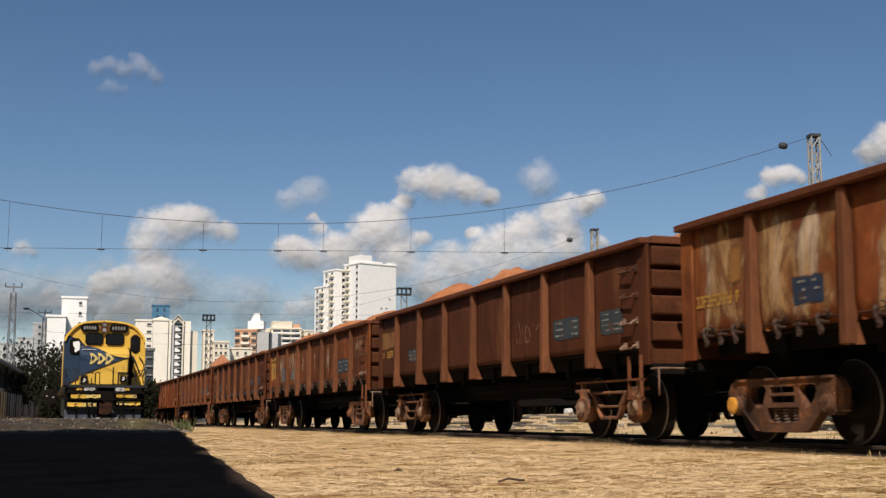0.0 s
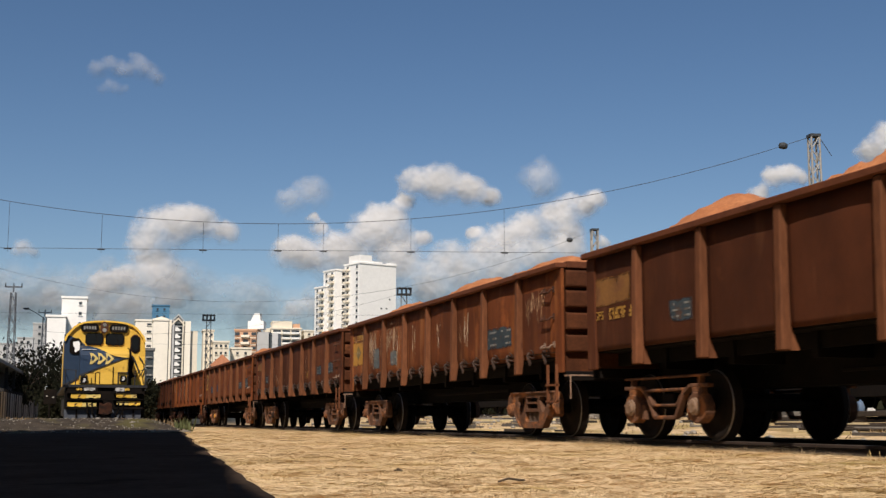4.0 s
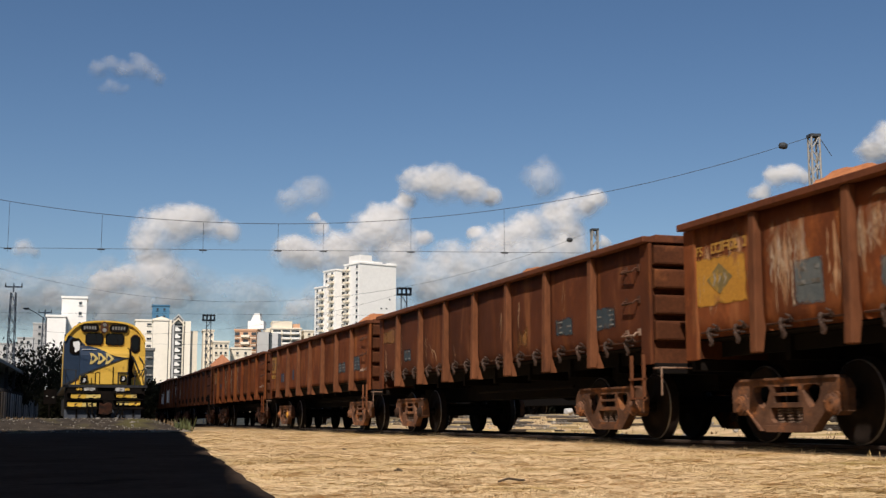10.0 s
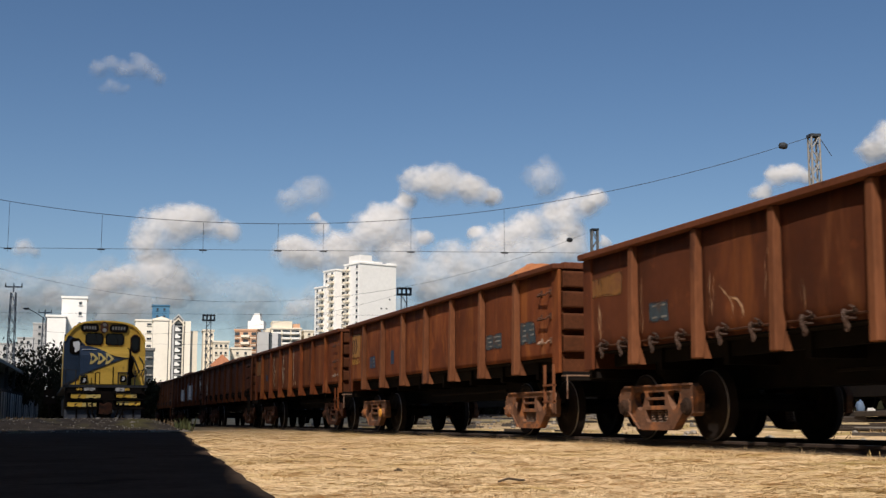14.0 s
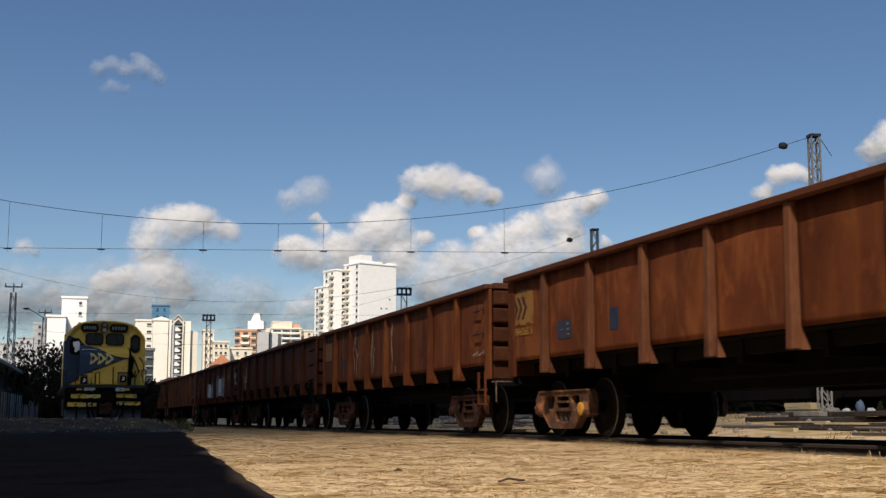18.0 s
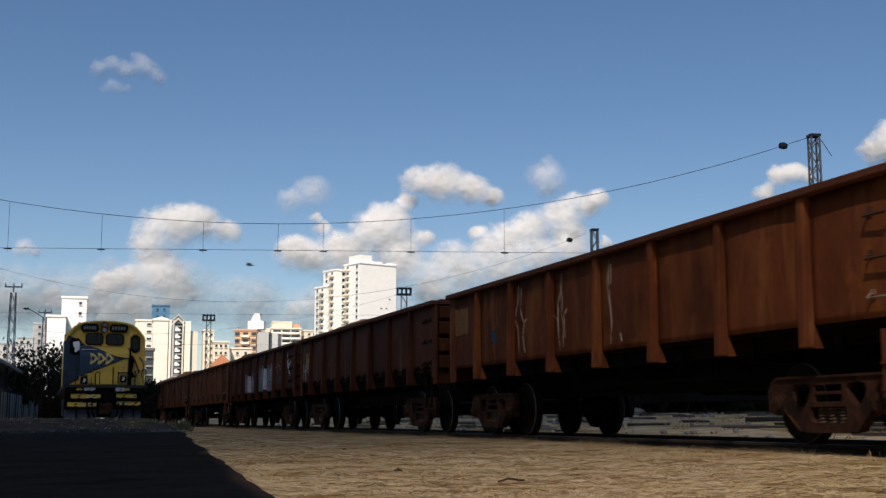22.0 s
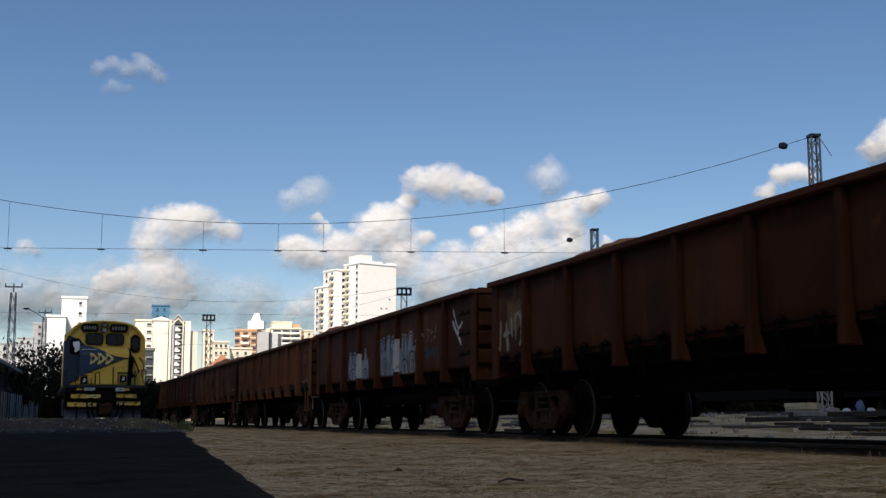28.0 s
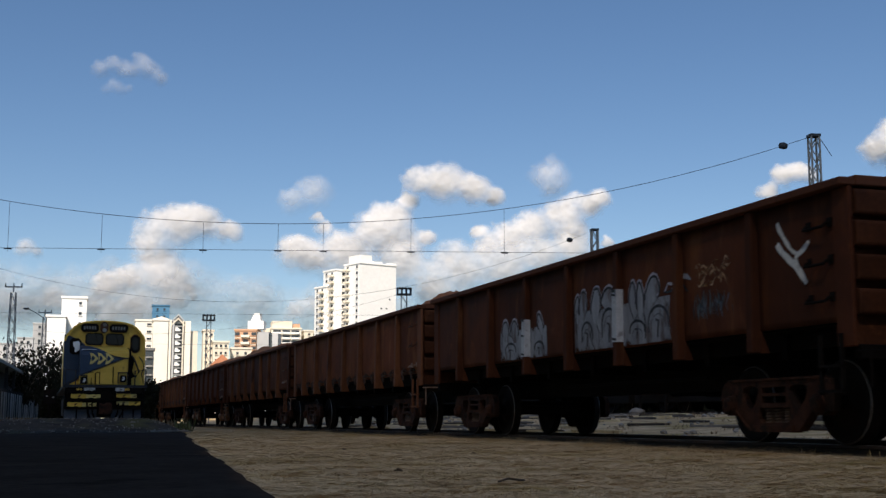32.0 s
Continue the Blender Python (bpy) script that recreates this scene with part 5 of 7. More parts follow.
# ---------------------------------------------------------------- locomotive
def pill(x0, x1, z0, z1, cut):
    """An upright opening outline with chamfered corners."""
    c = cut * 0.45
    return [(x0 + cut, z0), (x1 - cut, z0), (x1 - c, z0 + c), (x1, z0 + cut), (x1, z1 - cut), (x1 - c, z1 - c), (x1 - cut, z1), (x0 + cut, z1),
            (x0 + c, z1 - c), (x0, z1 - cut), (x0, z0 + cut), (x0 + c, z0 + c)]


def build_loco():
    L = thing("locomotive", "yellow diesel locomotive with a blue diagonal nose, standing", "locomotive", at=pose(2.25, 45.0, RAIL_Z + 0.02))
    half = [(1.45, 1.5), (1.45, 2.7), (1.43, 3.12), (1.37, 3.30), (1.24, 3.47), (1.10, 3.62), (0.96, 3.72), (0.72, 3.80), (0.40, 3.84), (0.0, 3.86)]
    crown = half + [(-x, z) for x, z in half[-2::-1]]
    part("cab", prism(B(), crown, 1.5, 3.9, "y"), LOCO_YELLOW, L, "yellow cab with an arched roof")
    part("hood", prism(B(), [(-1.2, 1.5), (1.2, 1.5), (1.2, 3.2), (0.8, 3.62), (-0.8, 3.62), (-1.2, 3.2)], 3.9, 16.5, "y"), LOCO_YELLOW, L)
    nose = prism(B(), [(0.35, 1.5), (1.495, 1.5), (1.495, 2.93), (1.1, 2.90), (0.55, 2.80), (0.40, 2.70), (0.35, 2.55)], -0.88, 0.80, "x")
    part("nose", soften(nose, 0.05, 2), LOCO_YELLOW, L, "yellow short nose with a sloping top")
    # cab front: roof edge, number boards, headlight
    brow = crown[2:-2]
    lip = [(x * 1.015, z + 0.03) for x, z in brow]
    inner = [(x * 0.975, z - 0.03) for x, z in brow]
    bm = B()
    ring = [[bm.verts.new((x, y, z)) for x, z in pts] for y in (1.40, 1.56) for pts in (lip, inner)]
    for i in range(len(lip) - 1):
        for a, b in ((0, 1), (2, 3), (0, 2), (1, 3)):
            bm.faces.new((ring[a][i], ring[a][i + 1], ring[b][i + 1], ring[b][i]))
    bmesh.ops.recalc_face_normals(bm, faces=bm.faces)
    part("roof_lip", bm, LOCO_YELLOW, L)
    for x0, x1 in ((-0.87, -0.24), (0.14, 0.80)):
        nb = part("number_board", prism(B(), pill(x0, x1, 3.46, 3.76, 0.08), 1.40, 1.499, "y"), UNDER, L, "dark number board with pale bars")
        bm = B()
        for i in range(5):
            a = x0 + 0.09 + (x1 - x0 - 0.16) * i / 5
            box(bm, a, a + 0.06, 1.393, 1.40, 3.55, 3.67)
        part("numerals", bm, PALE_MARK, nb)
    hl = part("headlight", prism(B(), pill(-0.20, 0.09, 3.42, 3.84, 0.11), 1.36, 1.499, "y"), RUST_DARK, L, "upright twin headlight")
    for z in (3.53, 3.72):
        k = part("lamp", lathe(B(), [(0, 0.075), (0.02, 0.07)], 14), PALE_MARK if z > 3.6 else STEEL_GREY, hl)
        k.rotation_euler.z, k.location = -math.pi / 2, (-0.05, 1.36, z)
    for x0, x1 in ((-0.71, -0.07), (0.01, 0.67)):
        f = part("windshield", prism(B(), pill(x0, x1, 2.98, 3.42, 0.09), 1.455, 1.499, "y"), UNDER, L, "dark windshield")
        part("pane", prism(B(), pill(x0 + 0.04, x1 - 0.04, 3.02, 3.38, 0.08), 1.447, 1.454, "y"), CAB_GLASS, f)
        part("wiper", tube(B(), (x0 + 0.33, 1.44, 3.41), (x0 + 0.45, 1.438, 3.08), 0.01, n=5), UNDER, f)
    f = part("door_window", prism(B(), pill(0.92, 1.23, 2.75, 3.36, 0.11), 1.44, 1.499, "y"), UNDER, L, "tall rounded door window")
    part("pane", prism(B(), pill(0.965, 1.185, 2.81, 3.30, 0.09), 1.432, 1.439, "y"), CAB_GLASS, f)
    part("gasket", prism(B(), pill(0.895, 1.255, 2.71, 3.40, 0.13), 1.485, 1.498, "y"), RUST_DARK, f)
    f = part("door_window", prism(B(), pill(-1.25, -0.85, 2.63, 3.22, 0.10), 1.44, 1.499, "y"), UNDER, L, "tall rounded door window")
    # white patch painted in for daylight showing through the cab window
    part("pane", prism(B(), [(-1.14, 3.08), (-0.93, 3.11), (-0.89, 3.03), (-0.90, 2.80), (-1.02, 2.70), (-1.08, 2.74), (-1.06, 2.86), (-1.12, 2.92)], 1.43, 1.439, "y"), PLASTER_W, f, "white shape for daylight seen through the cab")
    # blue diagonal with pale chevrons on it
    part("nose_stripe", prism(B(), [(-0.89, 1.83), (-0.89, 2.54), (0.28, 2.54), (0.63, 2.46), (-0.15, 2.13)], 0.335, 0.349, "y"), LOCO_BLUE, L, "blue pointed band")
    bm = B()
    rows = ((0.331, 2.541, 0.28), (0.345, 2.60, 0.12), (0.368, 2.715, -0.10), (0.53, 2.825, -0.32), (1.08, 2.925, -0.62), (1.44, 2.95, -0.74))
    strip = [[bm.verts.new((x, y - d, z + d)) for x in (-0.885, x1) for d in (0.0, -0.025)] for y, z, x1 in rows]
    for p, q in zip(strip, strip[1:]):
        for i, j in ((0, 2), (2, 3), (3, 1), (1, 0)):
            bm.faces.new((p[i], p[j], q[j], q[i]))
    for e in (strip[0], strip[-1]):
        bm.faces.new((e[0], e[2], e[3], e[1]))
    bmesh.ops.recalc_face_normals(bm, faces=bm.faces)
    part("nose_stripe", bm, LOCO_BLUE, L, "blue pointed band")
    part("cab_stripe", prism(B(), [(-1.445, 1.505), (-1.445, 3.36), (-1.2, 3.29), (-0.86, 3.12), (-0.72, 2.99), (-0.72, 2.94), (-0.885, 2.92), (-0.885, 1.74), (-1.28, 1.505)], 1.478, 1.497, "y"), LOCO_BLUE, L)
    part("nose_stripe", prism(B(), [(0.40, 1.86), (1.47, 1.80), (1.47, 2.93), (1.1, 2.89), (0.55, 2.79), (0.42, 2.70), (0.40, 2.55)], -0.895, -0.881, "x"), LOCO_BLUE, L, "blue pointed band")
    part("nose_edge", box(B(), -0.86, -0.34, 0.34, 0.40, 2.745, 2.77), PLASTER_G, L, "pale line across the nose")
    part("nose_edge", prism(B(), [(-0.05, 2.66), (0.30, 2.535), (0.62, 2.485), (0.86, 2.46), (0.62, 2.43), (0.30, 2.49)], 0.322, 0.3345, "y"), BLACK_PAINT, L)
    part("nose_edge", prism(B(), [(-0.87, 1.87), (-0.15, 2.16), (0.60, 2.46), (0.68, 2.46), (-0.15, 2.11), (-0.87, 1.81)], 0.324, 0.3345, "y"), BLACK_PAINT, L)
    part("nose_edge", prism(B(), [(-1.42, 1.54), (-0.89, 1.80), (-0.89, 1.74), (-1.42, 1.48)], 1.465, 1.477, "y"), BLACK_PAINT, L)
    for i in range(3):
        x = -0.57 + 0.27 * i
        m = part("mark", prism(B(), [(x, 2.23), (x + 0.10, 2.24), (x + 0.31, 2.44), (x + 0.10, 2.63), (x, 2.64), (x + 0.05, 2.44)], 0.312, 0.321, "y"), PALE_YELLOW, L, "pale yellow chevron")
        part("notch", prism(B(), [(x + 0.06, 2.35), (x + 0.12, 2.36), (x + 0.19, 2.44), (x + 0.12, 2.53), (x + 0.07, 2.53)], 0.306, 0.3115, "y"), LOCO_BLUE, m)
    part("nose_door", box(B(), -0.33, 0.24, 0.328, 0.334, 1.53, 1.94), LOCO_YELLOW, L)
    # panel seams; the last bar is a dark edge down the nose's right
    for x0, x1, z0, z1 in ((-0.37, -0.335, 1.52, 1.93), (-0.33, -0.21, 1.93, 1.96), (-0.215, -0.19, 1.52, 1.95), (0.24, 0.27, 1.56, 2.14), (-0.60, -0.42, 1.94, 1.965),
                           (-0.50, -0.48, 1.52, 1.75), (0.775, 0.80, 1.52, 2.5)):
        part("seam", box(B(), x0, x1, 0.318, 0.3275, z0, z1), UNDER, L)
    for x0, x1, z0, z1 in ((-0.87, -0.63, 1.54, 1.84), (0.42, 0.77, 1.55, 1.96)):
        bm = B()
        for a0, a1, c0, c1 in ((x0, x1, z1 - 0.03, z1), (x0, x0 + 0.03, z0, z1 - 0.031), (x1 - 0.03, x1, z0, z1 - 0.031)):
            box(bm, a0, a1, 0.29, 0.333, c0, c1)
        part("light_frame", bm, BLACK_PAINT, L, "black hoop round a light")
        x, z = (x0 + x1) / 2 + 0.01, (z0 + z1) / 2 - 0.03
        f = part("ditch_light", prism(B(), pill(x - 0.11, x + 0.115, z - 0.125, z + 0.12, 0.04), 0.24, 0.334, "y"), UNDER, L, "black light box")
        # white shape painted in for the glint on the dark light box
        k = part("lamp", prism(B(), [(-0.055, -0.07), (0.02, -0.07), (0.06, -0.01), (0.05, 0.06), (-0.03, 0.07), (-0.01, 0.01)], 0.228, 0.239, "y"), SACK_W, f, "white shape for a glint on the lens")
        k.location = (x, 0, z)
    # platform, step edges and pilot
    part("deck", box(B(), -1.44, 1.44, 0.0, 16.8, 1.40, 1.495), BLACK_PAINT, L)
    steps = ((-0.74, -0.36, 1.29, 1.385, SACK_W, "dull pale step edge"), (0.34, 0.64, 1.27, 1.39, SACK_W, "dull pale step edge"), (0.66, 0.82, 1.30, 1.37, LOCO_YELLOW, "yellow step edge"),
             (-0.99, -0.80, 1.30, 1.36, LOCO_YELLOW, "yellow step edge"), (-1.17, -0.66, 1.02, 1.17, LOCO_YELLOW, "yellow step edge"), (-0.655, -0.17, 1.03, 1.15, PALE_YELLOW, "worn pale yellow step edge"),
             (0.37, 0.86, 1.05, 1.19, LOCO_YELLOW, "yellow step edge"), (0.865, 1.07, 1.04, 1.17, PALE_YELLOW, "worn pale yellow step edge"), (-1.28, -0.78, 0.73, 0.88, LOCO_YELLOW, "yellow step edge"),
             (-0.775, -0.30, 0.73, 0.86, PALE_YELLOW, "worn pale yellow step edge"), (0.39, 0.80, 0.79, 0.94, PALE_YELLOW, "worn pale yellow step edge"), (0.805, 1.21, 0.78, 0.92, LOCO_YELLOW, "yellow step edge"))
    for x0, x1, z0, z1, mat, lab in steps:
        low = [(x0 + (x1 - x0) * k / 6, z0 + 0.016 * math.sin(k * 1.9 + 4 * x0)) for k in range(7)]
        high = [(x0 + (x1 - x0) * k / 6, z1 + 0.012 * math.sin(k * 2.6 + 7 * z0)) for k in range(6, -1, -1)]
        st = part("step_edge", prism(B(), low + high, -0.12, 0.0, "y"), mat, L, lab)
        a = x0 + (x1 - x0) * 0.45
        part("dark_scrape", prism(B(), [(a, z0 + 0.03), (a + 0.05, z0 + 0.035), (a + 0.12, z1 - 0.04), (a + 0.03, z1 - 0.05)], -0.126, -0.1205, "y"), RUST_DARK, st)
    for x0, x1 in ((-1.30, -0.26), (0.30, 1.26)):
        for z0, z1 in ((1.19, 1.265), (0.92, 0.99), (0.64, 0.715)):
            part("step_tread", box(B(), x0 - 0.04, x1 + 0.03, -0.16, 0.015, z0, z1), UNDER, L)
        part("pilot_plate", box(B(), x0, x1, 0.02, 0.08, 0.64, 1.395), UNDER, L)
        part("plough_plate", box(B(), x0 - 0.08, x1 - 0.02, 0.0, 0.07, 0.16, 0.63), PILOT, L)
        for k in (0.3, 0.68):
            part("plough_rib", box(B(), x0 + k * (x1 - x0), x0 + k * (x1 - x0) + 0.05, -0.05, -0.003, 0.18, 0.63), UNDER, L)
    # backing plate added to close the bright gap behind the coupler
    part("pilot_plate", box(B(), -0.258, 0.298, 0.10, 0.16, 0.40, 1.395), UNDER, L)
    for x in (-1.22, 1.2):
        part("step_side", box(B(), x - 0.16, x + 0.16, 0.10, 0.5, 0.30, 1.395), UNDER, L)
    bm = box(B(), -0.10, 0.12, -0.25, 0.09, 0.60, 0.80)
    prism(bm, [(-0.22, 0.46), (0.05, 0.42), (0.24, 0.5), (0.22, 0.80), (0.08, 0.88), (-0.06, 0.80), (-0.21, 0.86)], -0.5, -0.25, "y")
    part("coupler", soften(bm, 0.02), DARKENED_BOGIE, L, "dark rusty knuckle coupler")
    for x in (-1.38, -1.03, 1.0, 1.38):
        part("stanchion", tube(B(), (x, 0.04, 1.30), (x, 0.04, 2.0), 0.02, n=6), BLACK_PAINT, L)
    for q in (-1, 1):
        part("handrail", sweep(B(), [Vector((q * 1.0, 0.04, 2.0)), Vector((q * 1.38, 0.04, 2.02)), Vector((q * 1.44, 1.5, 2.15))], 0.014, 6), BLACK_PAINT, L)
    # the nose's cast shadow as a dark plate on the cab front, with rails
    part("stair_well", prism(B(), [(0.805, 1.50), (0.98, 1.50), (0.98, 1.78), (1.10, 1.84), (0.99, 2.05), (1.06, 2.42), (0.96, 2.60), (0.93, 2.86), (0.805, 2.90)], 1.475, 1.497, "y"), UNDER, L, "dark plate for the shadow beside the nose")
    # this bent dark rod stands for the zigzag shadow; the next is a rail
    part("handrail", sweep(B(), [Vector((0.96, 1.42, 2.62)), Vector((1.07, 1.40, 2.44)), Vector((1.24, 1.40, 2.02)), Vector((1.10, 1.40, 1.80))], 0.035, 6), BLACK_PAINT, L)
    part("handrail", sweep(B(), [Vector((1.22, 1.42, 2.58)), Vector((1.36, 1.40, 2.40)), Vector((1.41, 1.40, 2.16)), Vector((1.33, 1.40, 1.95)), Vector((1.40, 1.40, 1.6))], 0.022, 6), BLACK_PAINT, L)
    part("cab_door", box(B(), 1.11, 1.43, 1.487, 1.497, 1.52, 2.60), LOCO_YELLOW, L)
    for x in (-0.62, -0.45, 0.45, 0.62):
        part("air_hose", sweep(B(), [Vector((x, 0.0, 0.9)), Vector((x, -0.17, 0.8)), Vector((x * 0.95, -0.18, 0.5)), Vector((x * 0.8, -0.1, 0.35))], 0.03, 6), UNDER, L)
    part("uncoupling_rod", sweep(B(), [Vector((-1.3, -0.18, 0.97)), Vector((-0.3, -0.2, 0.97)), Vector((0.3, -0.2, 0.97)), Vector((1.3, -0.18, 0.97))], 0.02, 6), UNDER, L)
    part("fuel_tank", soften(box(B(), -1.3, 1.3, 6.5, 10.5, 0.35, 1.2), 0.1, 2), BLACK_PAINT, L)
    me = shared("wheel", wheel_mesh)
    for yb in (3.0, 13.6):
        part("bogie_frame", soften(box(B(), -1.2, 1.2, yb - 2.2, yb + 2.2, 0.45, 0.95), 0.05), BLACK_PAINT, L)
        for dy in (-1.6, 0, 1.6):
            for s in (-1, 1):
                k = part("wheel", me, None, L)
                k.location = (s * 0.835, yb + dy, WHEEL_R)


# ---------------------------------------------------------------- masts and wires
def lattice_mast(x, y, h, half, material, name="lattice_mast", label="slim steel lattice mast", top="cross"):
    base = ground_z(x, y) - 0.1
    m = thing(name, label, "mast", "catenary masts", at=pose(x, y, base, 0, 0, -12))
    stout = 1.9 if top == "plate" else 1.0
    taper = 0.55 if top == 'cross' else 0.85
    for sx in (-1, 1):
        for sy in (-1, 1):
            part("leg", tube(B(), (sx * half, sy * half, 0), (sx * half * taper, sy * half * taper, h), half * 0.11 * stout, n=6), material, m)
    n = max(int(h / (half * 2.6)), 6)
    for i in range(n):
        z0, z1 = h * i / n, h * (i + 1) / n
        a, b = half * (1 - (1 - taper) * z0 / h), half * (1 - (1 - taper) * z1 / h)
        bm = B()
        for s in (-1, 1):
            d = 1 if i % 2 else -1
            tube(bm, (d * a, s * a, z0), (-d * b, s * b, z1), half * 0.07 * stout, n=5)
            tube(bm, (s * a, d * a, z0), (s * b, -d * b, z1), half * 0.07 * stout, n=5)
        part("lacing", bm, material, m)
    if top == "cross":
        bm = B()
        tube(bm, (0, 0, h), (0, 0, h + 0.5), 0.05, n=6)
        tube(bm, (-0.55, 0, h + 0.35), (0.55, 0, h + 0.35), 0.045, n=6)
        part("crossarm", bm, material, m)
        bm = B()
        for sx in (-0.5, 0, 0.5):
            tube(bm, (sx, 0, h + 0.35), (sx, 0, h + 0.6), 0.05, 0.03, n=6)
        part("insulator", bm, WIRE, m)
    elif top == "plate":
        part("cap_plate", box(B(), -half * 1.1, half * 1.1, -half * 1.1, half * 1.1, h, h + 0.09), WIRE, m)
    elif top == "rack":
        bm = box(B(), -0.56, 0.56, -0.4, 0.4, h, h + 0.10)
        box(bm, -0.56, 0.56, -0.4, 0.4, h + 0.48, h + 0.55)
        for sx in (-0.5, -0.17, 0.17, 0.5):
            box(bm, sx - 0.05, sx + 0.05, -0.35, 0.35, h + 0.08, h + 0.5)
        part("lamp_rack", bm, WIRE, m)
    return m


def wire(points, r, name="wire", label="thin dark overhead wire"):
    return thing(name, label, "wire", "overhead wires", bm=sweep(B(), points, r), material=WIRE)


def cross_span(a, b, top_a, top_b, sag, low_a, low_b, drops, r):
    """A head span across the tracks: sagging carrier, level lower wire and droppers."""
    a, b = Vector((*a, 0)), Vector((*b, 0))

    def high(f):
        p = a.lerp(b, f)
        return Vector((p.x, p.y, top_a + (top_b - top_a) * f - sag * 4 * f * (1 - f)))

    def low(f):
        p = a.lerp(b, f)
        return Vector((p.x, p.y, low_a + (low_b - low_a) * f))
    t = wire([high(i / 40) for i in range(41)], r, "carrier_wire", "sagging carrier wire of a head span")
    part("lower_wire", tube(B(), low(0), low(1), r * 0.8, n=5), WIRE, t)
    for f in drops:
        part("dropper", tube(B(), high(f), low(f) - Vector((0, 0, 0.12)), r * 0.7, n=5), WIRE, t)
        part("clamp", tube(B(), low(f) - Vector((0.12, 0, 0.02)), low(f) + Vector((0.12, 0, -0.02)), r * 2.6, n=6), WIRE, t)
    return t, high


def build_masts():
    m = lattice_mast(25.01, 34.98, 9.55, 0.17, MAST_PALE, label="pale lattice mast with a dark cap plate", top="plate")
    part("stay_wire", sweep(B(), [Vector((0.2, 0, 9.55)), Vector((0.4, 0, 9.25)), Vector((0.62, 0, 8.9))], 0.012), WIRE, m)
    lattice_mast(26.63, 55.99, 9.45, 0.18, MAST_PALE, label="pale lattice mast with a dark cap plate", top="plate")
    lattice_mast(26.01, 88.25, 9.25, 0.25, STEEL_GREY, label="grey lattice mast with a lamp rack", top="rack")
    lattice_mast(14.34, 111.08, 9.3, 0.23, STEEL_GREY, label="grey lattice mast with a lamp rack", top="rack")
    lattice_mast(-1.8, 81.98, 8.6, 0.27, MAST_DARK, label="grey lattice mast with a crossarm")
    m = lattice_mast(0.22, 107.0, 9.1, 0.24, MAST_DARK, label="grey lattice mast with a crossarm and yard lamp")
    part("lamp_arm", sweep(B(), [Vector((0, 0, 8.9)), Vector((-0.7, 0, 9.4)), Vector((-1.35, 0, 9.75))], 0.03, 6), WIRE, m)
    part("lamp_head", soften(box(B(), -1.75, -1.3, -0.12, 0.12, 9.68, 9.84), 0.04), WIRE, m)
    t, high = cross_span((-12.0, 44.2), (25.0, 35.0), 10.4, 10.15, 3.42, 5.95, 6.0, [0.293, 0.371, 0.457, 0.521, 0.56, 0.636, 0.718], 0.0098)
    p = high(0.972)
    part("insulator", lathe(B(), [(-0.16, 0.04), (-0.12, 0.10), (0.0, 0.125), (0.12, 0.10), (0.16, 0.04)], 12, p), WIRE, t, "dark strain insulator")
    t, high = cross_span((-14.0, 66.0), (26.6, 56.0), 12.9, 10.05, 5.14, 5.62, 5.62, [], 0.0075)
    p = high(0.97)
    part("insulator", lathe(B(), [(-0.16, 0.04), (-0.12, 0.10), (0.0, 0.125), (0.12, 0.10), (0.16, 0.04)], 12, p), WIRE, t, "dark strain insulator")
    cross_span((-16.0, 98.0), (26.0, 88.2), 10.2, 10.0, 3.4, 6.0, 6.0, [0.52, 0.62], 0.007)


# ---------------------------------------------------------------- city behind
def tower(label, x, y, w, d, h, turn, material, floors, front=(), side=(), rim=0.6, win=(1.2, 1.3), balconies=(), balcony_mat=None, roof=None, name="apartment_building"):
    """A block with its front along +x from (x, y); front and side list window columns as shares of the face."""
    t = thing(name, label, "building", "city towers", at=pose(x, y, -0.5, 0, 0, turn))
    part("wall", box(B(), 0, w, 0, d, 0, h), material, t)
    part("roof", box(B(), -0.25, w + 0.25, -0.25, d + 0.25, h + 0.004, h + rim), roof or material, t)
    fh = h / floors
    wm = mesh_of(box(B(), -win[0] / 2, win[0] / 2, -0.08, 0.05, -win[1] / 2, win[1] / 2), "window", PANE)
    sm = mesh_of(box(B(), -win[0] / 2 - 0.15, win[0] / 2 + 0.15, -0.25, 0.0, -win[1] / 2 - 0.25, -win[1] / 2 - 0.08), "sill", material)
    bmesh_bal = mesh_of(box(B(), -1.5, 1.5, -1.1, 0.0, -fh * 0.34, -fh * 0.02), "balcony", balcony_mat or material)
    for k in range(max(0, floors - 14), floors):
        z = fh * (k + 0.55)
        for f in front:
            p = part("window", wm, None, t)
            p.location = (w * f, -0.02, z)
            s = part("sill", sm, None, p)
            if f in balconies:
                b = part("balcony", bmesh_bal, None, t)
                b.location = (w * f, -0.004, z - 0.15 * fh)
        for f in side:
            p = part("window", wm, None, t)
            p.location, p.rotation_euler = (-0.02, d * f, z), (0, 0, -math.pi / 2)
            s = part("sill", sm, None, p)
            if -f in balconies:
                b = part("balcony", bmesh_bal, None, t)
                b.location, b.rotation_euler = (-0.004, d * f, z - 0.15 * fh), (0, 0, -math.pi / 2)
    return t


